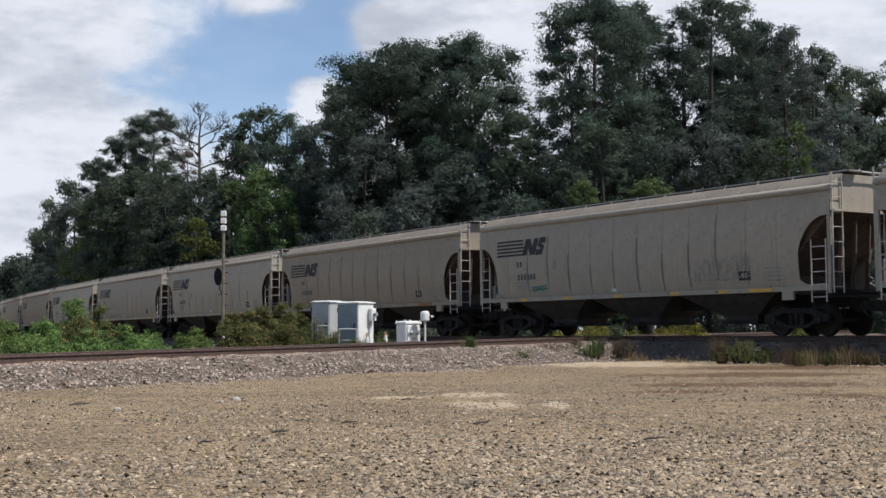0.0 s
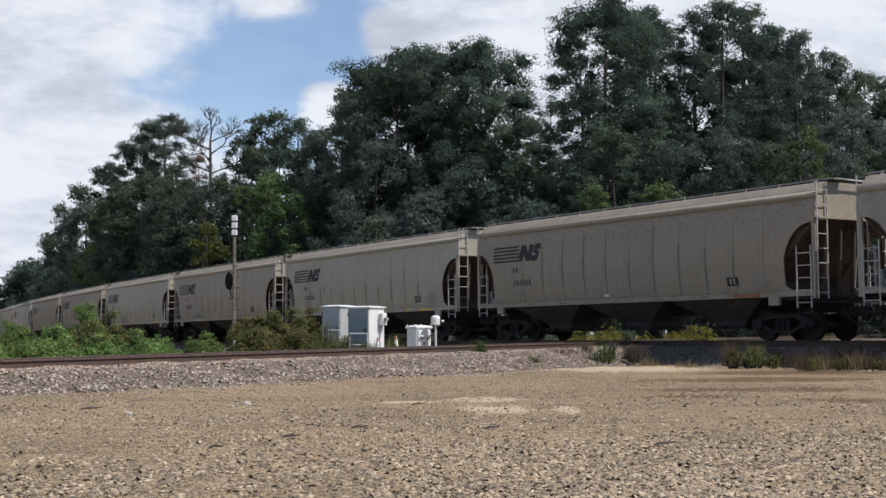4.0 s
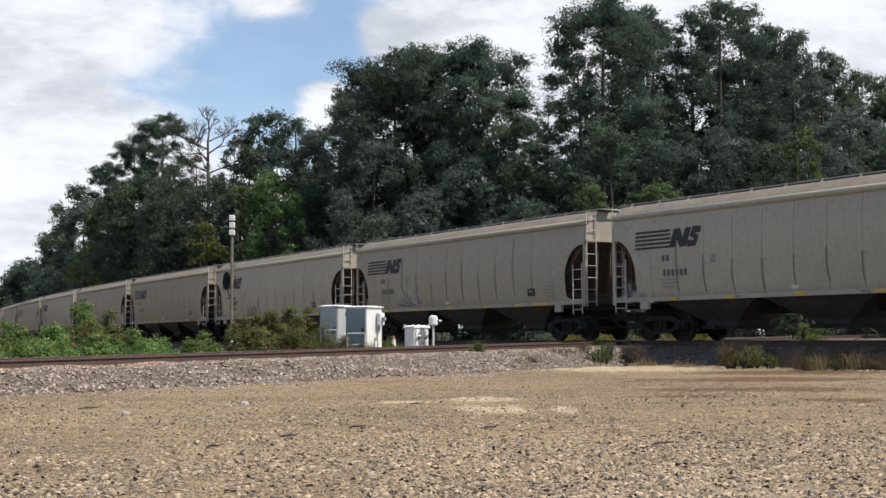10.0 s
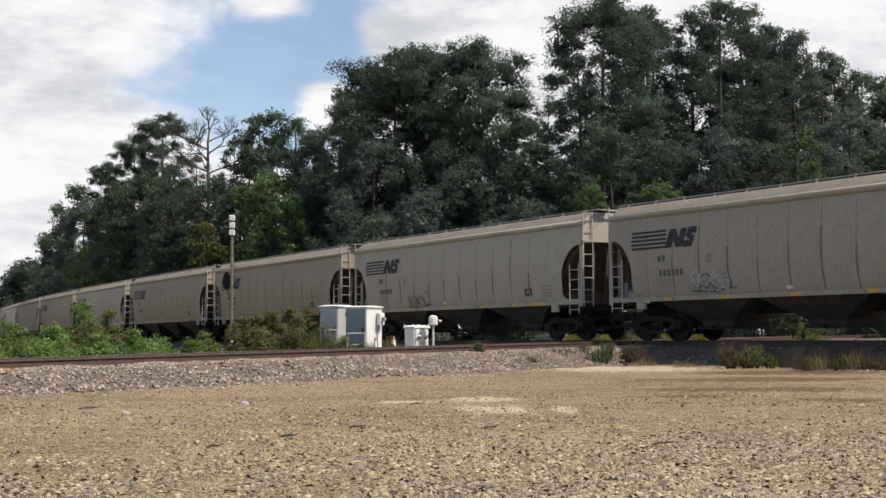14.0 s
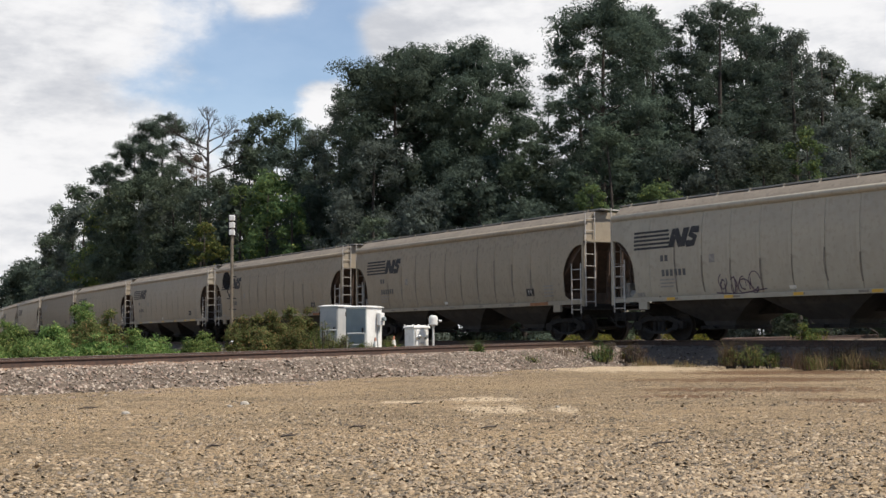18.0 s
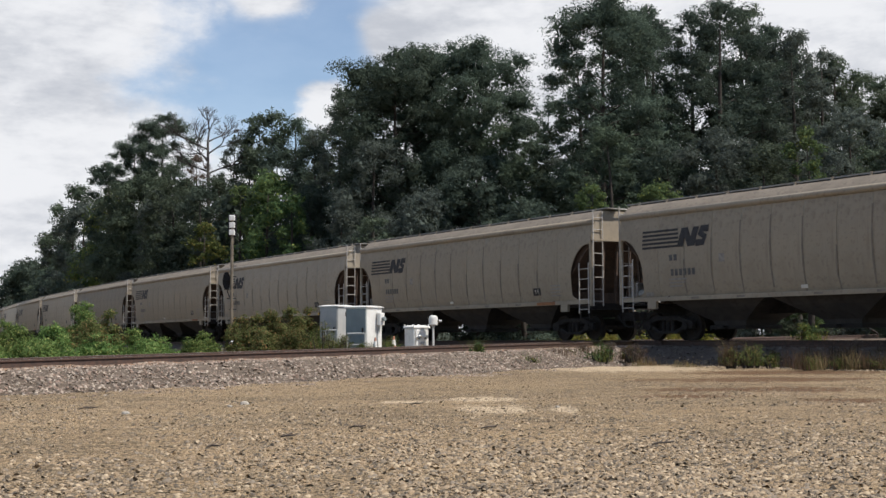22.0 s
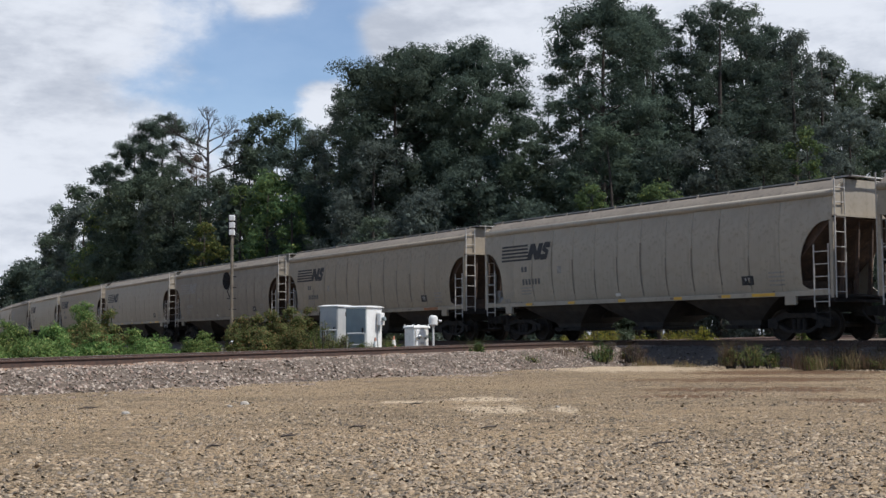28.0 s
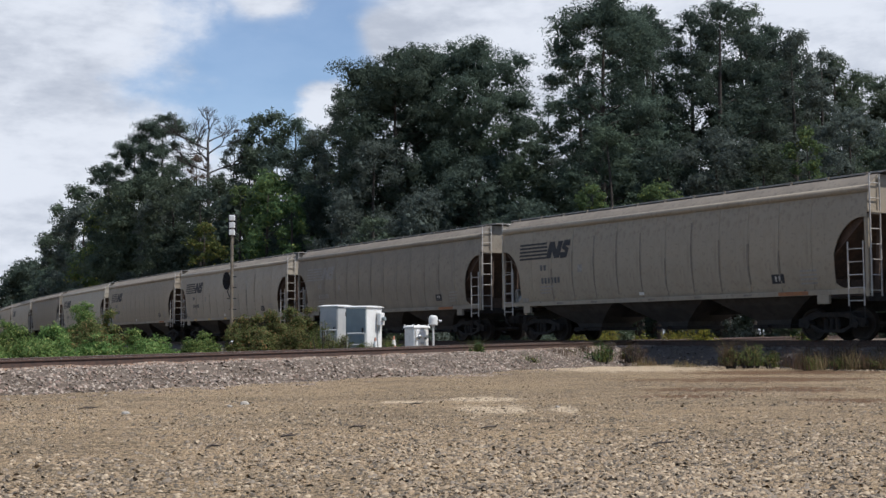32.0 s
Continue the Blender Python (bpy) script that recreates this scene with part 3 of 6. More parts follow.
def scatter_ballast():
    rng = np.random.default_rng(12)
    pts = []
    for _ in range(44000):
        b = -34 + 46 * rng.random()
        s = 0.9 + 3.9 * rng.random() ** 1.15
        x, y, z = cross_line(b, s)
        k = bed_share(b, s)
        h = (LOT - 0.03) * (1 - k) + (-0.165 + z) * k
        pts.append((x, y, h + 0.05 * noise.noise((x * 1.3, y * 1.3, 2.0))))
    shaded = []
    for _ in range(9000):
        a = -4 + 32 * rng.random()
        s = 0.9 + 2.6 * rng.random()
        x, y, _t = train_line(a, s)
        k = bed_share(a, s)
        shaded.append((x, y, (LOT - 0.03) * (1 - k) - 0.21 * k + 0.05 * noise.noise((x * 1.3, y * 1.3, 2.0))))
    rusty = []
    for _ in range(9000):
        x, y, z = cross_line(-34 + 48 * rng.random(), 0.84 + 0.75 * rng.random() ** 1.6)
        rusty.append((x, y, -0.16 + z + 0.05 * noise.noise((x * 1.3, y * 1.3, 2.0))))
    stones("rust_dusted_ballast", "ballast stones dusted orange with rail rust", RUST_STONE, np.array(rusty), 0.025, 0.075, 16, 0.85)
    spill = []
    for _ in range(9000):
        a = 2 + 32 * rng.random()
        s = 2.7 + 2.0 * rng.random() ** 0.8
        x, y, _t = train_line(a, s)
        if noise.noise((x * 0.6, y * 0.6, 3.3)) > rng.uniform(-0.5, 0.5):
            k = bed_share(a, s)
            spill.append((x, y, (LOT + 0.01) * (1 - k) - 0.21 * k))
    stones("spilled_gravel", "tan gravel spilled along the foot of the track bed", LOT_STONE, np.array(spill), 0.02, 0.08, 17, 0.7)
    stones("ballast_stones", "grey and pinkish crushed ballast stones", BALLAST_STONE, np.array(pts), 0.025, 0.085, 6, 0.85)
    stones("old_ballast_stones", "ballast stones under the train, toned dark for its shadow", SHADED_STONE, np.array(shaded), 0.03, 0.10, 7, 0.8)


scatter_lot()
scatter_ballast()


# ---- the hopper train ----
HALF, PITCH = 8.465, 18.4
WIDTH = [(1.38, 1.48), (1.55, 1.53), (1.9, 1.585), (2.4, 1.62), (2.9, 1.63), (3.3, 1.615), (3.7, 1.575), (4.06, 1.51)]


def half_width(z):
    for (z0, w0), (z1, w1) in zip(WIDTH, WIDTH[1:]):
        if z <= z1:
            return w0 + (w1 - w0) * max(0.0, (z - z0)) / (z1 - z0)
    return WIDTH[-1][1]


def side_panel(x0, x1, side, mat, cut=0):
    """One sheet of the car's side, slightly pillowed; cut: the sheet at a car end (1 or -1) with its rounded cut-out."""
    zs = [1.38, 1.44, 1.46, 1.52, 1.6, 1.8, 2.1, 2.4, 2.6, 2.75, 2.9, 3.05, 3.17, 3.27, 3.33, 3.36, 3.38, 3.6, 3.9, 4.06]
    nx = 5
    rows = []
    for z in zs:
        e0, e1 = x0, x1
        if cut:
            # the sheet draws back from the car's end between the sill and the top plate
            if 1.45 < z < 3.37:
                q = 1.14 if z < 2.3 else 0.16 + 0.98 * math.sqrt(max(0.0, 1 - ((z - 2.3) / 1.07) ** 1.5))
                if z < 1.6:
                    q *= 0.72 + 0.28 * math.sqrt((z - 1.45) / 0.15)
            else:
                q = 0.0
            if cut > 0:
                e1 = x1 - q
            else:
                e0 = x0 + q
        row = []
        for i in range(nx):
            t = i / (nx - 1)
            bow = 0.010 * math.sin(math.pi * t) * math.sin(math.pi * (z - 1.3) / 2.8)
            row.append((e0 + (e1 - e0) * t, side * (half_width(z) + bow), z))
        rows.append(row)
    g = Geo().sheet(rows)
    # thickness: fold the rim inwards
    rim = [r[0] for r in rows] + rows[-1][1:] + [r[-1] for r in rows[::-1]][1:]
    g.loft([rim, [(x, y - side * 0.03, z) for x, y, z in rim]], closed=False)
    if side > 0:
        flip(g)
    return g.mesh("side_panel", mat, False)


def wheelset_mesh():
    g = Geo()
    g.tube((0, -1.05, 0), (0, 1.05, 0), 0.075, 10)
    for s in (-1, 1):
        prof = [(0.0, 0.10), (0.03, 0.30), (0.02, 0.38), (-0.02, 0.40), (-0.02, 0.455), (0.10, 0.46), (0.105, 0.49), (0.13, 0.485), (0.135, 0.38), (0.09, 0.30), (0.12, 0.10)]
        rings = []
        for i in range(24):
            a = 2 * math.pi * i / 24
            rings.append([(math.cos(a) * r, s * (0.80 - o), math.sin(a) * r) for o, r in prof])
        g.loft(rings + [rings[0]], closed=True, caps=False)
        # holes in the web show as studs so that the turn can be seen
        for i in range(3):
            a = 2 * math.pi * i / 3
            g.tube((math.cos(a) * 0.25, s * 0.72, math.sin(a) * 0.25), (math.cos(a) * 0.25, s * 0.80, math.sin(a) * 0.25), 0.035, 6)
    return g.mesh("wheelset", WHEEL)


def side_frame_mesh(s):
    """The cast side frame of a truck, with its spring opening and axle boxes."""
    g = Geo()
    y0, y1 = sorted((s * 0.93, s * 1.10))
    out = [(-1.16, 0.38), (-1.16, 0.62), (-0.95, 0.66), (-0.55, 0.80), (0.55, 0.80), (0.95, 0.66), (1.16, 0.62), (1.16, 0.38), (0.80, 0.40), (0.42, 0.22), (-0.42, 0.22), (-0.80, 0.40)]
    inn = [(-0.92, 0.46), (-0.90, 0.52), (-0.80, 0.55), (-0.45, 0.66), (0.45, 0.66), (0.80, 0.55), (0.90, 0.52), (0.92, 0.46), (0.70, 0.46), (0.36, 0.31), (-0.36, 0.31), (-0.70, 0.46)]
    n = len(out)
    for i in range(n):
        j = (i + 1) % n
        q = [out[i], out[j], inn[j], inn[i]]
        g.loft([[(x, y0, z) for x, z in q], [(x, y1, z) for x, z in q]])
    for x in (-0.85, 0.85):
        g.tube((x, y0 - 0.05, 0.47), (x, y1 + 0.05, 0.47), 0.13, 10)
    for x in (-0.2, 0.0, 0.2):
        g.tube((x, s * 1.02, 0.30), (x, s * 1.02, 0.62), 0.075, 8)
    return g.mesh("side_frame", GRIME)


SHARED = {}


def shared(key, make):
    if key not in SHARED:
        SHARED[key] = make()
    return SHARED[key]


def ladder_mesh(x, y, z0, z1, w, rungs, mat, along="x"):
    g = Geo()
    d = (w / 2, 0) if along == "x" else (0, w / 2)
    for k in (-1, 1):
        g.tube((x + k * d[0], y + k * d[1], z0), (x + k * d[0], y + k * d[1], z1), 0.024, 5)
    for i in range(rungs):
        z = z0 + (z1 - z0) * (i + 0.4) / rungs
        g.tube((x - d[0], y - d[1], z), (x + d[0], y + d[1], z), 0.016, 5)
    return g.mesh("ladder", mat)


def roof_mesh(side, mat):
    prof = [(1.50, 4.206), (1.34, 4.353), (1.18, 4.479), (1.03, 4.576), (0.8, 4.605), (0.0, 4.605)]
    xs = [-HALF + 2 * HALF * i / 14 for i in range(15)]
    rows = []
    for i, x in enumerate(xs):
        rows.append([(x, side * y, z - 0.004 * (i % 2)) for y, z in prof])
    g = Geo().sheet(rows)
    if side > 0:
        flip(g)
    return flip(g).mesh("roof_sheet", mat)


def hopper_mesh(x, mat):
    """A discharge bay: sloping chute under the sill down to a narrow gate."""
    rings = []
    for z, hx, hy in ((1.40, 2.25, 1.45), (1.05, 1.55, 1.20), (0.62, 0.70, 0.75), (0.48, 0.62, 0.70)):
        rings.append([(x - hx, -hy, z), (x + hx, -hy, z), (x + hx, hy, z), (x - hx, hy, z)])
    return Geo().loft(rings).mesh("hopper_bay", mat)


def end_plate_mesh(e, mat):
    """The upper plate that closes a car's end, its slanting corner cheeks and a stiffening flange."""
    g = Geo()
    x = e * HALF
    w = lambda z: half_width(z) - 0.004
    outline = [(-w(4.06), 4.06), (-1.46, 4.210), (-1.33, 4.349), (-1.17, 4.471), (-1.02, 4.563), (1.02, 4.563), (1.17, 4.471), (1.33, 4.349), (1.46, 4.210), (w(4.06), 4.06), (w(3.5), 3.5), (-w(3.5), 3.5)]
    g.loft([[(x - e * 0.02, y, z) for y, z in outline], [(x, y, z) for y, z in outline]])
    g.box(*sorted((x, x + e * 0.09)), -1.50, 1.50, 3.48, 3.54)
    return g.mesh("end_plate", mat)


def slope_sheet_mesh(e):
    """The rusty floor of the hopper that slants down and inwards from the end plate."""
    x = e * HALF
    top, low = x - e * 0.03, x - e * 2.3
    return Geo().loft([[(top, -1.5, 3.5), (top, 1.5, 3.5), (top, 1.5, 3.44), (top, -1.5, 3.44)],
                       [(low, -1.5, 1.42), (low, 1.5, 1.42), (low, 1.5, 1.36), (low, -1.5, 1.36)]]).mesh("slope_sheet", END_BROWN)


def gusset_mesh(e, s):
    """The plate that closes one side above the slope."""
    x, y = e * HALF, s * 1.44
    tri = [(x - e * 0.03, 3.48), (x - e * 2.2, 3.48), (x - e * 2.2, 1.52)]
    return Geo().loft([[(a, y - 0.012, b) for a, b in tri], [(a, y + 0.012, b) for a, b in tri]]).mesh("gusset", END_BROWN)


def stiffener_mesh(e):
    """An upright rib under the slope sheet."""
    x = e * HALF
    return Geo().loft([[(x - e * a, b, 3.42) for a, b in ((0.08, -0.03), (0.08, 0.03), (0.16, 0.03), (0.16, -0.03))],
                       [(x - e * a, b, 1.25) for a, b in ((0.20, -0.03), (0.20, 0.03), (0.34, 0.03), (0.34, -0.03))]]).mesh("stiffener", END_BROWN)


def stencil(parent, x0, x1, z0, z1, mat, side=-1, name="stencil_bar", slant=0.0):
    """A flat painted mark on the car's side, lying on its curve."""
    rows = []
    for z in (z0, (z0 + z1) / 2, z1):
        k = slant * (z - z0)
        rows.append([(x0 + k, side * (half_width(z) + 0.016), z), (x1 + k, side * (half_width(z) + 0.016), z)])
    g = Geo().sheet(rows)
    return part(name, (g if side < 0 else flip(g)).mesh(name, mat), parent)


def stroke(parent, pts, w, mat, name="painted_stroke"):
    """A brushed or sprayed line on the near side; pts: along and height."""
    rows = []
    for i, (x, z) in enumerate(pts):
        a, b = pts[max(i - 1, 0)], pts[min(i + 1, len(pts) - 1)]
        dx, dz = b[0] - a[0], b[1] - a[1]
        n = math.hypot(dx, dz) or 1.0
        ox, oz = -dz / n * w / 2, dx / n * w / 2
        rows.append([(x + ox, -(half_width(z + oz) + 0.017), z + oz), (x - ox, -(half_width(z - oz) + 0.017), z - oz)])
    return part(name, Geo().sheet(rows).mesh(name, mat), parent)


def hopper_car(label, paint, mark=BLACK, reflectors=True, fade=False):
    car = thing("hopper_car", label, "freight car", group="hopper cars of the train")
    key = paint.name
    P = lambda name, k, make, lab="", parent=car, at=None: part(name, shared(k, make), parent, lab, at)
    # sides: sheets with open seams over a dark lining
    n = 11
    step = (2 * HALF - 2 * 1.9) / n
    for s in (-1, 1):
        for i in range(n):
            x = -HALF + 1.9 + (i + 0.5) * step
            P("side_panel", (key, "panel", s), lambda: side_panel(-step / 2 + 0.006, step / 2 - 0.006, s, paint), at=Matrix.Translation((x, 0, 0)))
        P("side_panel", (key, "endpanel", s, 1), lambda: side_panel(HALF - 1.9 + 0.006, HALF, s, paint, 1))
        P("side_panel", (key, "endpanel", s, -1), lambda: side_panel(-HALF, -HALF + 1.9 - 0.006, s, paint, -1))
        P("lining", ("lining", s), lambda: flip(Geo().sheet([[(x, s * (half_width(z) - 0.02), z) for z, _w in WIDTH] for x in (-HALF + 1.85, HALF - 1.85)])).mesh("lining", SEAM), "dark seam backing")
        P("roof_sheet", (key, "roof", s), lambda: roof_mesh(s, ROOF_PAINT), "brown-grey roof sheet, darkened for its shaded slope")
        P("top_chord", (key, "chord", s), lambda: Geo().tube((-HALF, s * 1.495, 4.15), (HALF, s * 1.495, 4.15), 0.105, 14).mesh("top_chord", paint, True))
        P("side_sill", (key, "sill", s), lambda: Geo().box(-HALF + 0.02, HALF - 0.02, *sorted((s * 1.47, s * 1.60)), 1.28, 1.41, 0.01).mesh("side_sill", paint))
        for q in (-HALF + 1.55, HALF - 1.55):
            P("sill_bracket", (key, "bracket", s), lambda: Geo().box(-0.2, 0.2, *sorted((s * 1.5, s * 1.6)), 1.03, 1.28).mesh("sill_bracket", paint), at=Matrix.Translation((q, 0, 0)))
        # running boards on posts
        P("running_board", ("board", s), lambda: Geo().box(-HALF - 0.25, HALF + 0.25, *sorted((s * 0.42, s * 0.98)), 4.626, 4.651).mesh("running_board", BOARD), "dark steel running board")
        P("board_edge", ("edge", s), lambda: Geo().box(-HALF - 0.25, HALF + 0.25, *sorted((s * 0.985, s * 1.0)), 4.614, 4.660).mesh("board_edge", BOARD))
        for i in range(13):
            x = -HALF + 0.4 + (2 * HALF - 0.8) * i / 12
            P("board_post", (key, "post", s), lambda: Geo().loft([[(-0.03, s * 1.12, 4.513), (0.03, s * 1.12, 4.513), (0.03, s * 1.08, 4.513), (-0.03, s * 1.08, 4.513)],
                                                            [(-0.03, s * 1.02, 4.614), (0.03, s * 1.02, 4.614), (0.03, s * 0.98, 4.614), (-0.03, s * 0.98, 4.614)]])
              .box(-0.035, 0.035, *sorted((s * 0.99, s * 1.03)), 4.530, 4.668).mesh("board_post", paint), at=Matrix.Translation((x, 0, 0)))
    P("hatch_trough", (key, "trough"), lambda: Geo().box(-HALF + 0.8, HALF - 0.8, -0.32, 0.32, 4.597, 4.664, 0.03).mesh("hatch_trough", paint))
    for e in (-1, 1):
        P("end_plate", (key, "endplate", e), lambda: end_plate_mesh(e, paint))
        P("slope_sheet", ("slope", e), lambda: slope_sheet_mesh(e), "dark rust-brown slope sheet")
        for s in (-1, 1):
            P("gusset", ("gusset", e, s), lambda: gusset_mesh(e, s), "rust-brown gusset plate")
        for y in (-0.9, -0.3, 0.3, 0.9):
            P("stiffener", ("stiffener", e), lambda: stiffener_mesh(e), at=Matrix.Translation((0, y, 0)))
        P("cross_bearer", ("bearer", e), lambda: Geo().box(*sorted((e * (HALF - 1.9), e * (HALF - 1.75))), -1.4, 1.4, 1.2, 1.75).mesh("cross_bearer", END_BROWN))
        P("end_platform", (key, "platform", e), lambda: Geo().box(*sorted((e * (HALF - 1.5), e * HALF)), -1.45, 1.45, 1.17, 1.22).box(*sorted((e * (HALF - 0.12), e * HALF)), -1.55, 1.55, 1.08, 1.30).mesh("end_platform", GRIME))
        for s in (-1, 1):
            x = e * (HALF - 0.40)
            P("side_ladder", (key, "sladder", e, s), lambda: ladder_mesh(x, s * 1.60, 0.95, 2.72, 0.52, 5, GRAB), "pale painted ladder")
            P("end_ladder", (key, "eladder", e, s), lambda: ladder_mesh(e * (HALF + 0.06), s * 1.32, 1.2, 4.546, 0.42, 8, GRAB, "y"))
            P("corner_post", (key, "cpost", e, s), lambda: Geo().box(*sorted((e * (HALF - 0.10), e * HALF)), *sorted((s * 1.50, s * 1.585)), 1.2, 3.45).mesh("corner_post", paint))
            P("step_iron", ("step", e, s), lambda: Geo().tube((x - 0.24, s * 1.58, 1.2), (x - 0.24, s * 1.55, 0.48), 0.02, 5).tube((x + 0.24, s * 1.58, 1.2), (x + 0.24, s * 1.55, 0.48), 0.02, 5)
              .box(x - 0.25, x + 0.25, *sorted((s * 1.50, s * 1.58)), 0.46, 0.49).box(x - 0.25, x + 0.25, *sorted((s * 1.50, s * 1.58)), 0.78, 0.81).mesh("step_iron", GRIME))
        P("roof_handrail", (key, "hrail", e), lambda: Geo().tube((e * (HALF + 0.2), -1.0, 4.630), (e * (HALF + 0.2), 1.0, 4.630), 0.03, 5).mesh("roof_handrail", GRAB))
        P("coupler", ("coupler", e), lambda: Geo().box(*sorted((e * (HALF - 0.5), e * (HALF + 0.38))), -0.13, 0.13, 0.70, 0.98, 0.03).box(*sorted((e * (HALF + 0.34), e * (HALF + 0.62))), -0.2, 0.12, 0.68, 1.0, 0.05).mesh("coupler", GRIME))
        P("air_hose", ("hose", e), lambda: Geo().path([(e * HALF, -0.4, 0.85), (e * (HALF + 0.2), -0.4, 0.62), (e * (HALF + 0.45), -0.3, 0.45), (e * (HALF + 0.62), -0.2, 0.5)], [0.03] * 4, 6).mesh("air_hose", GRIME))
        truck = P("truck", ("bolster",), lambda: Geo().box(-0.22, 0.22, -1.0, 1.0, 0.42, 0.78, 0.04).tube((0, 0, 0.7), (0, 0, 1.1), 0.2, 10).mesh("truck_bolster", GRIME), at=Matrix.Translation((e * 6.75, 0, 0)))
        for s in (-1, 1):
            P("side_frame", ("sframe", s), lambda: side_frame_mesh(s), parent=truck)
        for x in (-0.85, 0.85):
            P("wheelset", ("wheelset",), wheelset_mesh, parent=truck, at=Matrix.Translation((x, 0, 0.46)))
    P("brake_wheel", ("bwheel",), lambda: Geo().path([(HALF + 0.2, 0.75 + 0.28 * math.cos(a * 0.5236), 2.4 + 0.28 * math.sin(a * 0.5236)) for a in range(13)], [0.022] * 13, 5).box(HALF + 0.02, HALF + 0.2, 0.55, 0.95, 2.2, 2.6, 0.04).mesh("brake_wheel", GRIME))
    P("brake_gear", ("bgear",), lambda: Geo().tube((-HALF + 0.55, -1.1, 1.55), (-HALF + 1.25, -1.1, 1.55), 0.17, 10).box(-HALF + 0.3, -HALF + 0.5, -1.25, -0.9, 1.25, 1.95, 0.03).tube((-HALF + 0.35, -1.35, 1.3), (-HALF + 0.35, -1.35, 2.6), 0.05, 6).mesh("brake_gear", BOARD))
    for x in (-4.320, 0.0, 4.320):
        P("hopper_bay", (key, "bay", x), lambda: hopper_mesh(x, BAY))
        P("discharge_gate", ("gate", x), lambda: Geo().box(x - 0.75, x + 0.75, -0.85, 0.85, 0.36, 0.48, 0.02).tube((x, -1.05, 0.43), (x, 1.05, 0.43), 0.04, 6).mesh("discharge_gate", GRIME))
    P("centre_sill", ("csill",), lambda: Geo().box(-HALF + 0.1, HALF - 0.1, -0.18, 0.18, 0.82, 1.18).mesh("centre_sill", GRIME))
    # painted marks on both sides would mirror; the near side carries those that show
    x0, z0 = -HALF + 1.18, 2.99
    for i in range(5):
        stencil(car, x0, x0 + 1.72 - 0.02 * i, z0 + 0.132 * i, z0 + 0.132 * i + 0.072, mark, name="logo_stripe", slant=0.12)
    for a in (1.62, 2.13):
        stencil(car, x0 + a, x0 + a + 0.27, z0, z0 + 0.60, mark, name="logo_shape", slant=0.32)
    for pts, w in (([(x0 + 1.96, z0 + 0.57), (x0 + 2.09, z0 + 0.30), (x0 + 2.22, z0 + 0.03)], 0.25),
                   ([(x0 + 3.0, z0 + 0.51), (x0 + 2.70, z0 + 0.52), (x0 + 2.62, z0 + 0.38), (x0 + 2.84, z0 + 0.26), (x0 + 2.76, z0 + 0.09), (x0 + 2.44, z0 + 0.08)], 0.215)):
        stroke(car, pts, w, mark, "logo_shape")
    for i in range(2):
        stencil(car, x0 + 1.26 + 0.2 * i, x0 + 1.40 + 0.2 * i, 2.56, 2.76, GREY_INK if fade else TAG_INK)
    for i in range(6):
        stencil(car, x0 + 1.30 + 0.19 * i, x0 + 1.43 + 0.19 * i, 2.08, 2.29, GREY_INK if fade else TAG_INK)
    for i in range(3):
        stencil(car, x0 + 1.2, x0 + 2.0 - 0.1 * i, 1.94 - 0.11 * i, 1.99 - 0.11 * i, GREY_INK)
    stencil(car, x0 + 0.05, x0 + 0.42, 1.45, 1.58, GREY_INK, name="stencil_panel")
    stencil(car, HALF - 3.42, HALF - 2.95, 1.66, 1.93, BLACK, name="stencil_panel")
    for i in range(2):
        stencil(car, HALF - 3.30 + 0.14 * i, HALF - 3.23 + 0.14 * i, 1.72, 1.87, GRAB)
    for i in range(4):
        stencil(car, HALF - 2.35, HALF - 1.75, 1.60 + 0.12 * i, 1.65 + 0.12 * i, GREY_INK)
    stencil(car, -HALF + 7.7, -HALF + 7.95, 1.50, 1.60, HEAD_PAINT, name="stencil_panel")
    stencil(car, -HALF + 4.6, -HALF + 4.84, 2.42, 2.68, GREY_INK, name="stencil_panel")
    # dirt that has run down the seams
    rng = random.Random(key)
    for i in range(1, n):
        x = -HALF + 1.9 + i * step
        top, low = rng.uniform(2.4, 3.9), rng.uniform(1.42, 1.7)
        bow = rng.uniform(0.01, 0.05)
        stroke(car, [(x, top), (x - bow, top * 0.6 + low * 0.4), (x - bow * 0.4, top * 0.3 + low * 0.7), (x + bow, low)], rng.uniform(0.035, 0.075), SEAM_STAIN, "seam_stain")
    for i in range(5):
        x = -5.2 + 2.4 * i + rng.uniform(-0.3, 0.3)
        part("sill_mark", shared(("sillmark",), lambda: Geo().box(-0.16, 0.16, -1.606, -1.597, 1.315, 1.375).mesh("sill_mark", SEAM_STAIN)), car, "", Matrix.Translation((x, 0, 0)))
    if reflectors:
        for x in (-5.6, -3.1, -0.4, 2.3, 4.4, 5.9):
            w = 0.9 if x > 5 else 0.36
            part("reflector", shared(("refl", w), lambda: Geo().box(-w / 2, w / 2, -1.608, -1.596, 1.30, 1.39).mesh("reflector", YELLOW)), car, "yellow reflective strip", Matrix.Translation((x, 0, 0)))
    else:
        part("sill_patch", shared(("patch",), lambda: Geo().box(5.3, 6.4, -1.607, -1.596, 1.29, 1.40).mesh("sill_patch", ORANGE_RUST)), car, "orange-brown rust patch")
    return car


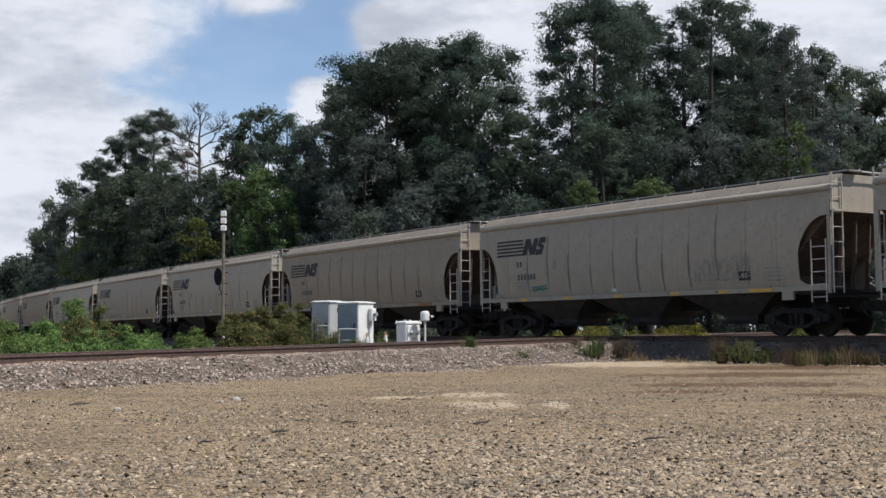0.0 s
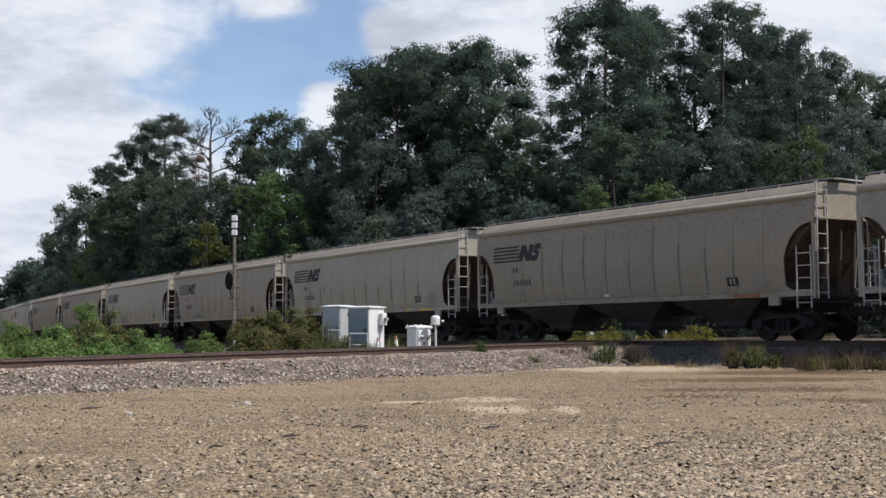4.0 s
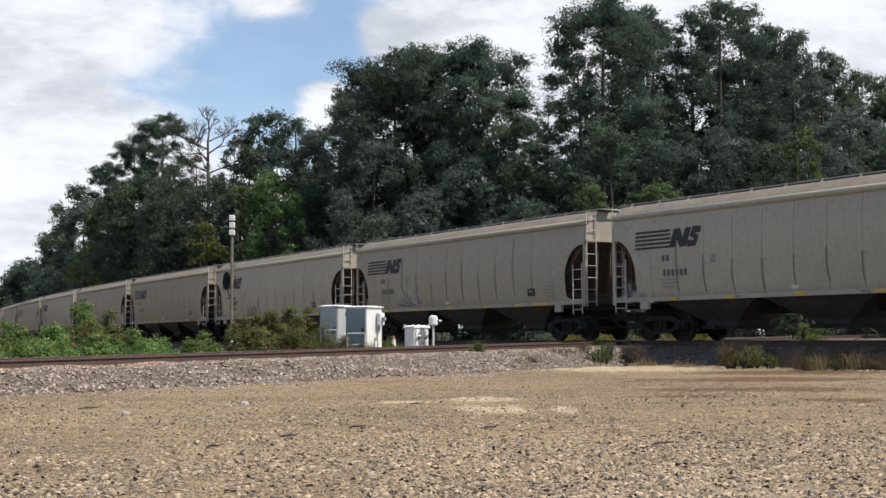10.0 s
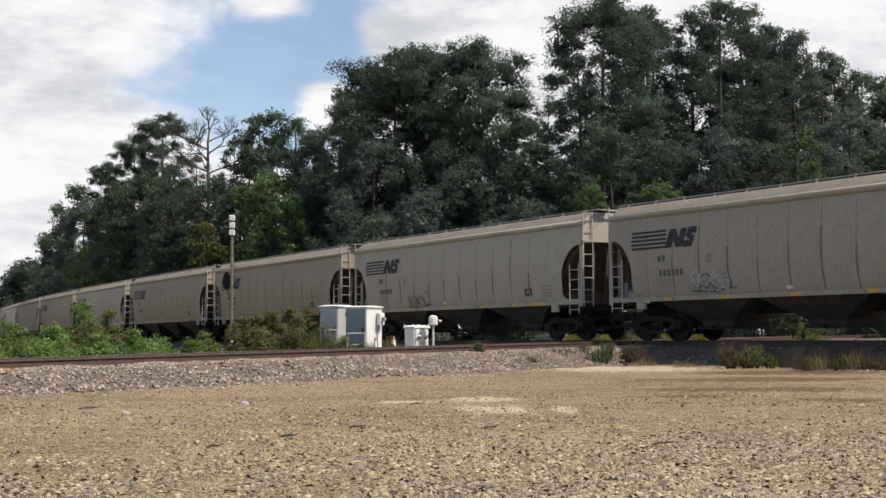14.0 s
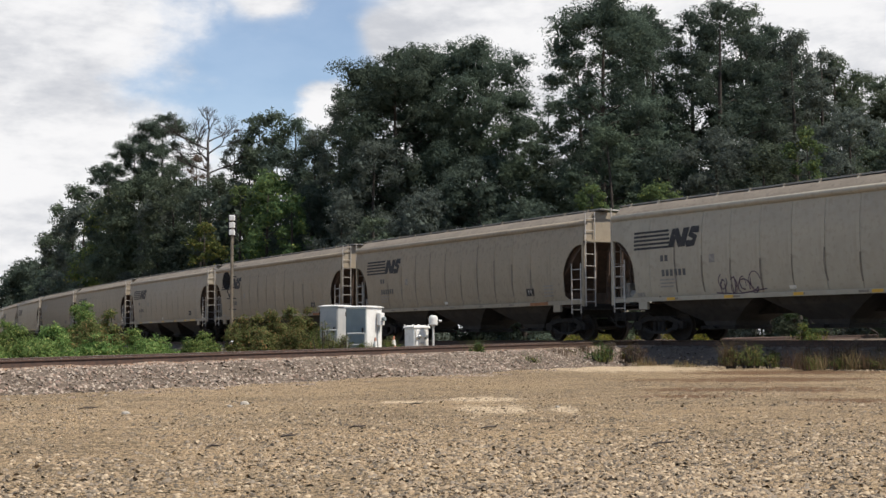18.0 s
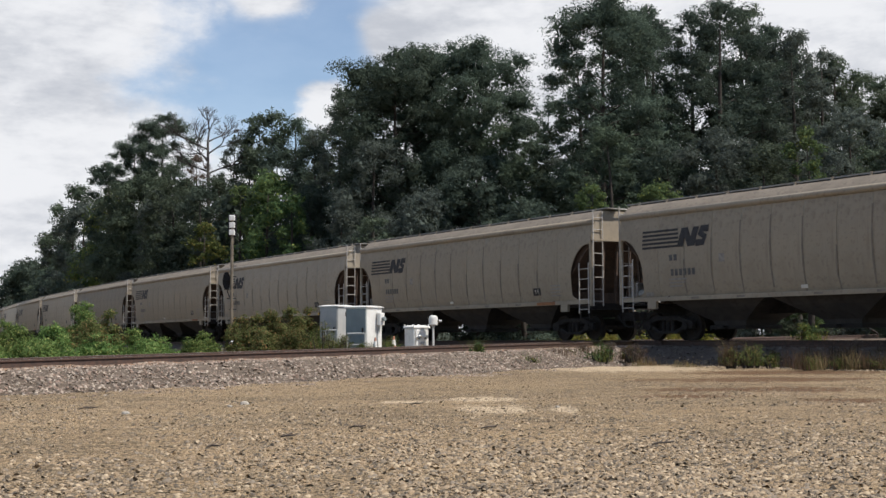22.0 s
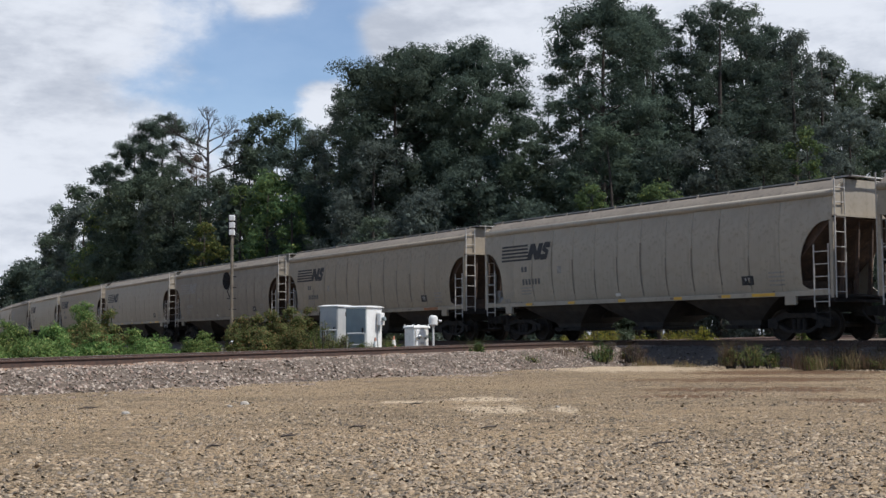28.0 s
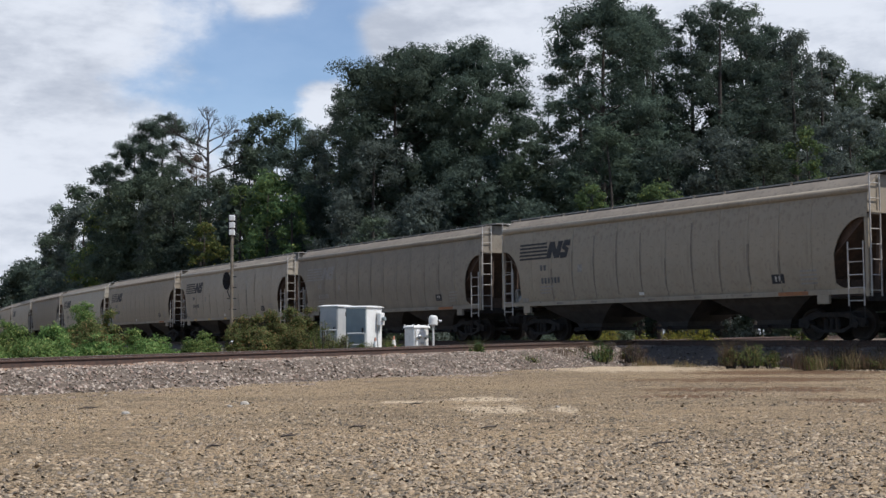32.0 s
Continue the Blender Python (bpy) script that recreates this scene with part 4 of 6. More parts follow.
def graffiti(car, x, z, w, h, seed, mat, fat=0.0):
    """Looping sprayed letters, no words."""
    rng = random.Random(seed)
    k = max(3, int(w / 0.36))
    for i in range(k):
        cx = x + w * (i + 0.5) / k
        for _n in range(3):
            a0, turns = rng.uniform(0, 6), rng.uniform(0.35, 0.8)
            ex, ez = rng.uniform(0.08, 0.24), h * rng.uniform(0.22, 0.5)
            oz = z + h * rng.uniform(0.3, 0.7)
            pts = [(cx + ex * math.cos(a0 + a * turns) + rng.uniform(-0.02, 0.02), max(1.36, oz + ez * math.sin(a0 + a * turns))) for a in range(8)]
            stroke(car, pts, fat or rng.uniform(0.022, 0.04), mat, "spray_stroke")
    stroke(car, [(x - 0.1, z + 0.05), (x + w * 0.5, z), (x + w + 0.25, z + 0.12)], 0.035, mat, "spray_stroke")


def spray_patch(car, x, z, w, h, seed, mat):
    rng = random.Random(seed)
    for i in range(5):
        y = z + h * i / 5
        stroke(car, [(x + rng.uniform(0, 0.2), y), (x + w * 0.5, y + rng.uniform(-0.08, 0.12)), (x + w + rng.uniform(-0.2, 0.1), y + 0.05)], h / 6, mat, "spray_stroke")


CAR_KINDS = [
    hopper_car("weathered light grey covered hopper car with black stripes", PAINTS[0]),
    hopper_car("pale grey covered hopper car with yellow reflectors", PAINTS[1]),
    hopper_car("dirty beige covered hopper car with faded stencils", PAINTS[2], reflectors=False),
    hopper_car("dull grimy covered hopper car with faded marks", PAINTS[3], mark=GREY_INK, reflectors=False, fade=True),
]
# kinds in the order of the train, first the car that leads
ORDER = [0, 0, 2, 1, 0, 1, 2, 2, 0, 2, 3, 0, 2, 1, 3, 0, 2, 0, 3]
FIRST = -5


def travelled(t):
    """Metres along the line, 0 at 13 s: a steady pace, gaining a little."""
    return 4.5731 * (t - 13) + 0.00942 * (t - 13) ** 2


def car_pose(i, t):
    a = travelled(t) - 0.315 - HALF - (i + FIRST) * PITCH
    x, y, th = train_line(a)
    fall = math.atan2(train_height(a + 6.75) - train_height(a - 6.75), 13.5)
    return Matrix.Translation((x, y, (train_height(a + 6.75) + train_height(a - 6.75)) / 2)) @ Matrix.Rotation(th, 4, "Z") @ Matrix.Rotation(-fall, 4, "Y")


TRAIN = []
used = set()
for i, kind in enumerate(ORDER):
    if kind not in used:
        used.add(kind)
        car = CAR_KINDS[kind]
        TRAIN.append(car)
    else:
        TRAIN.append(None)
for i, kind in enumerate(ORDER):
    if TRAIN[i] is None:
        TRAIN[i] = copy_thing(CAR_KINDS[kind], car_pose(i, 0))
    else:
        TRAIN[i].matrix_basis = car_pose(i, 0)
graffiti(TRAIN[4], -HALF + 3.9, 1.52, 1.7, 0.6, 3, TAG_PALE, 0.10)
graffiti(TRAIN[4], -HALF + 3.9, 1.52, 1.7, 0.6, 3, TAG_INK)
graffiti(TRAIN[5], -HALF + 4.9, 1.42, 1.7, 0.6, 8, TAG_VIOLET)
graffiti(TRAIN[1], -HALF + 11.6, 1.7, 2.4, 0.7, 9, GREY_INK)
spray_patch(TRAIN[1], -HALF + 3.2, 1.6, 1.0, 0.25, 2, TAG_TEAL)


def motions():
    """The train rolls along its line; every wheelset turns with the way travelled."""
    for i, car in enumerate(TRAIN):
        walk(car, [(t, car_pose(i, t)) for t in range(0, 33, 2)])
        for truck in car.children:
            if truck.name.split(".")[0] != "truck":
                continue
            for w in truck.children:
                if w.name.split(".")[0] == "wheelset":
                    base = w.matrix_basis.translation.copy()
                    walk(w, [(t / 10, Matrix.Translation(base) @ Matrix.Rotation((travelled(t / 10) - travelled(0)) / 0.46, 4, "Y")) for t in range(0, 321)])


# ---- trees and undergrowth ----
def leaf_mesh(name, lobes, leaf, per, mat, seed, squash=0.8, gap=-0.25, droop=0.0, core=0.0):
    """A crown of single leaves: lobes are rows of x, y, z, radius; each lobe carries smaller tufts, each tuft its leaves, with holes between."""
    rng = np.random.default_rng(seed)
    lobes = np.asarray(lobes, float)
    tufts = 26
    m = len(lobes)
    td = rng.normal(size=(m, tufts, 3))
    td /= np.linalg.norm(td, axis=2)[..., None]
    tr = lobes[:, 3][:, None] * rng.uniform(0.45, 1.05, (m, tufts))
    tc = lobes[:, None, :3] + td * tr[..., None] * np.array([1, 1, squash])
    ts = lobes[:, 3][:, None] * rng.uniform(0.16, 0.36, (m, tufts))
    # some tufts are missing
    alive = rng.random((m, tufts)) > max(0.0, 0.22 + 0.25 * gap)
    tc, ts, td = tc[alive], ts[alive], td[alive]
    count = np.maximum(6, (per * 0.98 * ts ** 2).astype(int))
    idx = np.repeat(np.arange(len(ts)), count)
    n = len(idx)
    d = rng.normal(size=(n, 3))
    d /= np.linalg.norm(d, axis=1)[:, None]
    rad = ts[idx] * (0.25 + 0.95 * rng.random(n) ** 0.7)
    c = tc[idx] + d * rad[:, None] * np.array([1.15, 1.15, 0.7])
    c[:, 2] -= droop * rng.random(n) ** 3
    nrm = d * 0.6 + td[idx] * 0.6 + rng.normal(size=(n, 3)) * 0.6 + np.array([0, 0, 0.35])
    nrm /= np.linalg.norm(nrm, axis=1)[:, None]
    t = np.cross(nrm, rng.normal(size=(n, 3)))
    t /= np.linalg.norm(t, axis=1)[:, None] + 1e-9
    b = np.cross(nrm, t)
    s = leaf * (0.55 + 0.8 * rng.random(n))[:, None]
    w = s * (0.5 + 0.3 * rng.random(n))[:, None]
    leaf_v = np.stack([c - t * s * 0.5 + b * w * 0.5, c + t * s * 0.5 - nrm * s * 0.1, c - t * s * 0.35 - b * w * 0.5], 1).reshape(-1, 3)
    leaf_p = np.arange(3 * n).reshape(-1, 3)
    if not core:
        return bulk_mesh(name, leaf_v, leaf_p, mat)
    # the dense twiggy inside of each lobe: crossed ragged plates that stop the light
    k = 64
    pd = rng.normal(size=(m, k, 3))
    pd /= np.linalg.norm(pd, axis=2)[..., None]
    pc = lobes[:, None, :3] + pd * (lobes[:, 3][:, None] * rng.uniform(0.05, 0.55, (m, k)))[..., None] * np.array([1, 1, squash])
    pc = pc.reshape(-1, 3)
    pn = (pd + rng.normal(size=pd.shape) * 0.5).reshape(-1, 3)
    pn /= np.linalg.norm(pn, axis=1)[:, None]
    pt = np.cross(pn, rng.normal(size=pn.shape))
    pt /= np.linalg.norm(pt, axis=1)[:, None] + 1e-9
    pb = np.cross(pn, pt)
    ps = (np.repeat(lobes[:, 3], k) * rng.uniform(0.13, 0.24, m * k) * core)[:, None]
    plate_v = np.stack([pc - pt * ps + pb * ps * 0.7, pc + pt * ps * 1.1, pc - pt * ps * 0.7 - pb * ps], 1).reshape(-1, 3)
    plate_p = np.arange(3 * m * k).reshape(-1, 3) + len(leaf_v)
    return bulk_mesh(name, np.concatenate([leaf_v, plate_v]), np.concatenate([leaf_p, plate_p]), mat)


def trunk_mesh(h, r, limbs, seed, mat, lean=0.0):
    """A tapering, slightly bent trunk with limbs that reach into the crown."""
    rng = random.Random(seed)
    g = Geo()
    bx, by = rng.uniform(-0.4, 0.4), rng.uniform(-0.4, 0.4)
    spine = lambda k: (lean * k * h + bx * math.sin(k * 3.0), by * math.sin(k * 2.6), k * h)
    ks = [0, 0.04, 0.2, 0.4, 0.6, 0.8, 1.0]
    g.path([(0, 0, -0.3)] + [spine(k) for k in ks[1:]], [r * 1.35, r * 1.05, r * 0.9, r * 0.72, r * 0.52, r * 0.32, r * 0.08], 9)
    for x, y, z in limbs:
        k = max(0.12, min(0.95, (z - 0.35 * math.hypot(x, y)) / h))
        a = Vector(spine(k))
        b = Vector((x, y, z))
        m = (a + b) / 2 + Vector((rng.uniform(-0.3, 0.3), rng.uniform(-0.3, 0.3), rng.uniform(-0.1, 0.5)))
        q = r * (1.05 - k) * 0.42
        g.path([a, m, b], [q, q * 0.65, q * 0.2], 5)
    return g.mesh("trunk", mat, True)


def plant(name, label, category, x, y, h, r, lobes, limbs, leaf, per, mat, seed, bark=None, squash=0.8, gap=-0.25, lean=0.0, group="", z=None, droop=0.0, core=0.8):
    t = thing(name, label, category, Matrix.Translation((x, y, LOT if z is None else z)), group)
    if bark:
        part("trunk", trunk_mesh(h * 0.93, r, limbs, seed, bark, lean), t)
    part("crown", leaf_mesh("crown", lobes, leaf, per, mat, seed, squash, gap, droop, core), t)
    return t


def pine(x, y, h, w, seed, base=0.5, mat=None, thick=1.0, gap=-0.38):
    """A tall pine: bare stem below, billowing tiers of needles with sky between them."""
    rng = random.Random(seed)
    lobes, limbs = [], []
    n = int(46 * thick)
    for i in range(n):
        k = base + (1 - base) * (i + rng.random()) / n
        reach = w * math.sin(math.pi * min(1, 0.24 + 0.62 * (1 - k) / (1 - base))) ** 0.6 * rng.uniform(0.45, 1.08)
        a = i * 2.4 + rng.uniform(-0.5, 0.5)
        r = w * rng.uniform(0.28, 0.48)
        p = (reach * math.cos(a), reach * math.sin(a), k * h - r * 1.0)
        lobes.append((*p, r))
        limbs.append(p)
    lobes += [(0, 0, h - w * 0.36, w * 0.32), (w * 0.4, w * 0.2, h - w * 0.62, w * 0.42), (-w * 0.4, -w * 0.2, h - w * 0.7, w * 0.44), (0, -w * 0.4, h - w * 0.85, w * 0.46)]
    return plant("pine_tree", "tall pine with dark green needle tufts and a bare trunk", "tree", x, y, h, 0.012 * h + 0.04, lobes, limbs, 0.135, 430, mat or LEAF_PINE, seed, BARK, 0.66, gap, group="trees behind the train")


def broad(x, y, h, w, seed, base=0.08, mat=None, label="", gap=-0.7, leaf=0.14, per=390, name="broadleaf_tree"):
    """A broad tree, leafy almost to the ground, with a lumpy dome."""
    rng = random.Random(seed)
    lobes, limbs = [], []
    n = 38
    for i in range(n):
        k = (i + rng.random()) / n
        up = base + (1 - base) * k
        wide = w * (0.72 + 0.28 * math.sin(math.pi * min(1, k * 1.15))) if k < 0.62 else w * math.sqrt(max(0.04, 1 - ((k - 0.55) / 0.5) ** 2))
        a = i * 2.4 + rng.uniform(-0.6, 0.6)
        reach = wide * rng.uniform(0.42, 0.95)
        r = w * rng.uniform(0.22, 0.44)
        p = (reach * math.cos(a), reach * math.sin(a), max(r * 0.6, up * h - r * 1.1))
        lobes.append((*p, r))
        if i % 3 == 0:
            limbs.append(p)
    lobes += [(0, 0, h * 0.45, w * 0.5), (0, 0, h - w * 0.44, w * 0.34)]
    return plant(name, label or "broad dark green deciduous tree with a lumpy crown", "tree", x, y, h, 0.012 * h + 0.04, lobes, limbs, leaf, per, mat or LEAF_OAK, seed, BARK, 0.85, gap, group="trees behind the train")


def bare_tree(x, y, h, w, seed):
    """A dead tree: forked grey branches that end in fine twigs."""
    rng = random.Random(seed)
    t = thing("bare_tree", "dead leafless tree with grey forked branches", "tree", Matrix.Translation((x, y, LOT)))
    g = Geo()

    def fork(a, d, length, r, depth):
        b = a + d * length
        m = a + d * length * 0.5 + Vector((rng.uniform(-1, 1), rng.uniform(-1, 1), rng.uniform(-0.4, 0.6))) * length * 0.06
        g.path([a, m, b], [r, r * 0.8, r * 0.55], 6 if depth < 2 else 4)
        if depth < 6:
            for k in range(3 if depth < 5 else 2):
                nd = (d + Vector((rng.uniform(-1, 1), rng.uniform(-1, 1), rng.uniform(-0.25, 0.6))) * 0.8).normalized()
                fork(a + d * length * rng.uniform(0.55, 1.0), nd, length * rng.uniform(0.55, 0.8), r * 0.62, depth + 1)
    part("trunk", Geo().path([(0, 0, -0.3), (0.1, 0, h * 0.4), (-0.1, 0.1, h * 0.84)], [0.28, 0.21, 0.10], 9).mesh("trunk", DEAD_WOOD, True), t)
    for a0, k in ((0.2, 0.70), (3.0, 0.71), (2.2, 0.76), (5.6, 0.78), (3.5, 0.80), (0.9, 0.83), (4.4, 0.75)):
        fork(Vector((-0.1, 0.1, h * k)), Vector((math.cos(a0) * 1.0, math.sin(a0) * 0.8, 0.42)).normalized(), h * 0.085, 0.08, 1)
    fork(Vector((-0.1, 0.1, h * 0.83)), Vector((0.1, 0, 1)), h * 0.06, 0.10, 1)
    part("branch_work", g.mesh("branch_work", DEAD_WOOD), t)
    return t


def heap(name, label, x, y, w, h, seed, mat, leaf=0.06, per=2600, z=None, d=None, gap=-0.8, cat="bush", n=12):
    """A low leafy mass that sits on the ground."""
    rng = random.Random(seed)
    lobes = []
    for i in range(n):
        k = rng.random()
        px, py = rng.uniform(-w, w) * 0.8, rng.uniform(-1, 1) * (d or w) * 0.6
        r = min(w, h) * rng.uniform(0.35, 0.55)
        lobes.append((px, py, max(0.1, (h - r * 0.9) * k * (1 - 0.5 * abs(px) / w)), r))
    lobes += [(0, 0, h - min(w, h) * 0.4, min(w, h) * 0.42), (w * 0.15, 0, h * 0.62, min(w, h) * 0.46), (-w * 0.15, 0, h * 0.38, min(w, h) * 0.5)]
    if h > 1.8 * w:
        lobes += [(rng.uniform(-0.4, 0.4) * w, rng.uniform(-0.3, 0.3) * w, h * k / 7, w * (0.62 - 0.04 * k)) for k in range(1, 7)]
    t = thing(name, label, cat, Matrix.Translation((x, y, LOT if z is None else z)))
    part("stem_work", stems_mesh(lobes, seed), t)
    part("foliage", leaf_mesh("foliage", lobes, leaf, per, mat, seed, 0.85, gap, 0.0, 0.6 if cat == "bush" else 0.0), t)
    return t


def stems_mesh(lobes, seed):
    rng = random.Random(seed)
    g = Geo()
    for x, y, z, r in lobes:
        g.path([(x * 0.5, y * 0.5, -0.1), (x * 0.8, y * 0.8, z * 0.5), (x, y, z + r * 0.5)], [0.03, 0.022, 0.008], 4)
    return g.mesh("stems", BARK)


def weeds(name, label, x, y, w, h, n, seed, mat, z=None, d=None, cat="weeds", lean=0.9, blade=0.006):
    """A tuft of upright blades and stalks."""
    rng = np.random.default_rng(seed)
    bx, by = rng.normal(0, w * 0.36, n), rng.normal(0, (d or w) * 0.36, n)
    hh = h * (0.15 + 0.85 * rng.random(n) ** 1.6)
    az = rng.random(n) * 6.283
    ln = lean * hh * rng.random(n)
    bw = blade * (0.6 + 0.9 * rng.random(n))
    cx, sx = np.cos(az), np.sin(az)
    rows = []
    for k, wk in ((0.0, 1.0), (0.55, 0.8), (1.0, 0.15)):
        ox, oy, oz = bx + cx * ln * k ** 2, by + sx * ln * k ** 2, hh * k - 0.03
        rows += [np.stack([ox - sx * bw * wk, oy + cx * bw * wk, oz], -1), np.stack([ox + sx * bw * wk, oy - cx * bw * wk, oz], -1)]
    verts = np.stack(rows, 1).reshape(-1, 3)
    i = np.arange(n)[:, None] * 6
    polys = np.concatenate([i + np.array([[0, 1, 3, 2]]), i + np.array([[2, 3, 5, 4]])])
    me = bulk_mesh(name, verts, polys, mat)
    return thing(name, label, cat, Matrix.Translation((x, y, LOT if z is None else z)), data=me)


pine(9.9, 74.0, 22.2, 3.3, 1, base=0.34)
broad(8.6, 79.0, 20.6, 2.1, 2, base=0.35, mat=LEAF_PINE, gap=-0.3)
broad(17.3, 76.0, 22.4, 3.7, 3, base=0.3, mat=LEAF_DARK, gap=-0.5)
broad(13.8, 80.0, 21.9, 2.6, 4, base=0.35, mat=LEAF_DARK, gap=-0.5)
broad(20.8, 84.0, 22.3, 3.2, 5, base=0.2, mat=LEAF_DARK)
broad(22.7, 80.0, 21.2, 2.7, 6, base=0.3, mat=LEAF_GREY, gap=-0.5)
broad(25.9, 84.0, 20.8, 1.9, 7, base=0.2, mat=LEAF_GREY)
broad(33.9, 100.0, 22.8, 3.1, 8)
broad(35.6, 95.0, 22.4, 3.6, 9)
pine(-3.2, 84.0, 21.3, 3.7, 11, base=0.36)
pine(-5.8, 88.0, 19.1, 2.1, 111, base=0.42)
pine(2.5, 84.0, 21.7, 3.7, 12, base=0.40, gap=-0.25)
pine(0.7, 90.0, 22.8, 2.3, 13, base=0.42)
broad(5.2, 86.0, 18.6, 2.1, 14, base=0.3, mat=LEAF_PINE, gap=-0.3)
broad(-1.0, 88.0, 18.3, 3.4, 15, base=0.2, mat=LEAF_DARK)
broad(3.9, 82.0, 15.7, 3.1, 16, base=0.12)
broad(-7.7, 92.0, 18.6, 2.8, 17, base=0.1, mat=LEAF_GREY, gap=-0.5)
broad(-4.3, 80.0, 14.4, 3.1, 18, base=0.05, mat=LEAF_GREY)
broad(-10.0, 96.0, 16.9, 2.6, 19, mat=LEAF_DARK)
broad(1.9, 74.0, 12.3, 3.0, 20, mat=LEAF_DARK)
broad(6.2, 76.0, 11.5, 2.5, 21)
broad(9.2, 70.0, 13.2, 2.3, 22)
broad(11.9, 66.0, 11.6, 2.3, 23, mat=LEAF_DARK)
broad(14.1, 64.0, 12.2, 2.8, 24, mat=LEAF_GREY)
broad(16.2, 62.0, 10.9, 1.9, 25, mat=LEAF_OAK)
broad(17.6, 60.0, 11.2, 1.2, 26, mat=LEAF_BRIGHT, label="young yellow-green broadleaf tree at the wood edge")
broad(22.4, 68.0, 14.0, 2.6, 27, mat=LEAF_GREY)
broad(23.7, 64.0, 12.3, 2.4, 28)
broad(7.0, 58.0, 8.2, 1.0, 29, base=0.35, mat=LEAF_BRIGHT, label="young yellow-green broadleaf tree at the wood edge")
broad(9.7, 56.0, 8.1, 1.3, 30, base=0.4, mat=LEAF_BRIGHT, label="young yellow-green broadleaf tree at the wood edge")
broad(-1.4, 72.0, 9.9, 2.4, 31, mat=LEAF_GREY)
broad(4.4, 66.0, 8.6, 2.3, 32, mat=LEAF_DARK)
broad(13.2, 84.0, 23.5, 2.8, 501, base=0.35, mat=LEAF_PINE)
broad(17.4, 86.0, 24.3, 2.8, 502, base=0.35, mat=LEAF_DARK)
broad(22.5, 86.0, 21.4, 2.8, 503, base=0.25, mat=LEAF_DARK)
broad(-2.9, 92.0, 21.3, 3.5, 506, base=0.35, mat=LEAF_PINE)
broad(13.0, 92.0, 24.4, 3.5, 600, base=0.12, mat=LEAF_PINE, gap=-0.9, leaf=0.2, per=185)
broad(26.1, 92.0, 23.5, 3.5, 604, base=0.12, mat=LEAF_PINE, gap=-0.9, leaf=0.2, per=185)
broad(28.0, 92.0, 21.8, 3.5, 605, base=0.12, mat=LEAF_GREY, gap=-0.9, leaf=0.2, per=185)
broad(31.0, 94.0, 20.4, 3.6, 606, base=0.12, mat=LEAF_OAK, gap=-0.9, leaf=0.2, per=185)
broad(33.0, 92.0, 19.5, 3.7, 607, base=0.12, mat=LEAF_OAK, gap=-0.9, leaf=0.2, per=185)
broad(12.1, 90.0, 18.2, 3.0, 608, base=0.12, mat=LEAF_GREY, gap=-0.9, leaf=0.2, per=185)
broad(14.6, 88.0, 18.3, 4.3, 609, base=0.12, mat=LEAF_OAK, gap=-0.9, leaf=0.2, per=185)
broad(21.1, 90.0, 19.1, 4.6, 610, base=0.12, mat=LEAF_GREY, gap=-0.9, leaf=0.2, per=185)
broad(24.6, 88.0, 17.4, 4.0, 611, base=0.12, mat=LEAF_OAK, gap=-0.9, leaf=0.2, per=185)
broad(-17.0, 114.0, 22.1, 2.3, 630, base=0.1, mat=LEAF_OAK, gap=-0.5, leaf=0.19, per=190)
broad(-13.4, 112.0, 21.6, 2.8, 631, base=0.1, mat=LEAF_PINE, gap=-0.5, leaf=0.19, per=190)
broad(-10.9, 110.0, 20.2, 2.8, 632, base=0.1, mat=LEAF_OAK, gap=-0.5, leaf=0.19, per=190)
broad(-19.8, 118.0, 20.4, 2.1, 633, base=0.1, mat=LEAF_GREY, gap=-0.5, leaf=0.19, per=190)
broad(-27.2, 124.0, 19.0, 2.8, 634, base=0.1, mat=LEAF_OAK, gap=-0.5, leaf=0.19, per=190)
broad(-14.7, 110.0, 18.5, 3.5, 635, base=0.1, mat=LEAF_DARK, gap=-0.5, leaf=0.19, per=190)
broad(-10.3, 106.0, 16.7, 3.2, 636, base=0.1, mat=LEAF_OAK, gap=-0.5, leaf=0.19, per=190)
broad(6.9, 86.0, 13.5, 2.4, 660, base=0.1, mat=LEAF_OAK)
broad(15.0, 90.0, 25.7, 2.5, 680, base=0.35, mat=LEAF_PINE, gap=-0.6, leaf=0.17, per=260)
broad(21.9, 90.0, 25.6, 2.7, 681, base=0.35, mat=LEAF_OAK, gap=-0.6, leaf=0.17, per=260)
broad(23.6, 88.0, 23.7, 2.5, 682, base=0.35, mat=LEAF_PINE, gap=-0.6, leaf=0.17, per=260)
broad(-2.0, 92.0, 23.3, 2.8, 683, base=0.35, mat=LEAF_PINE, gap=-0.6, leaf=0.17, per=260)
broad(-6.1, 94.0, 21.8, 2.6, 684, base=0.35, mat=LEAF_OAK, gap=-0.6, leaf=0.17, per=260)
broad(28.8, 90.0, 21.6, 2.5, 685, base=0.35, mat=LEAF_OAK, gap=-0.6, leaf=0.17, per=260)
broad(8.2, 95.0, 19.4, 1.9, 700, base=0.2, mat=LEAF_PINE, gap=-0.2)
broad(6.6, 93.0, 17.6, 2.0, 701, base=0.15, mat=LEAF_OAK, gap=-0.5)
broad(7.9, 90.0, 14.6, 2.4, 703, base=0.1, mat=LEAF_GREY)
broad(-19.6, 108.0, 15.7, 2.9, 704, base=0.1, mat=LEAF_OAK, leaf=0.19, per=200)
broad(-17.2, 113.0, 17.6, 2.5, 705, base=0.1, mat=LEAF_GREY, leaf=0.19, per=200)
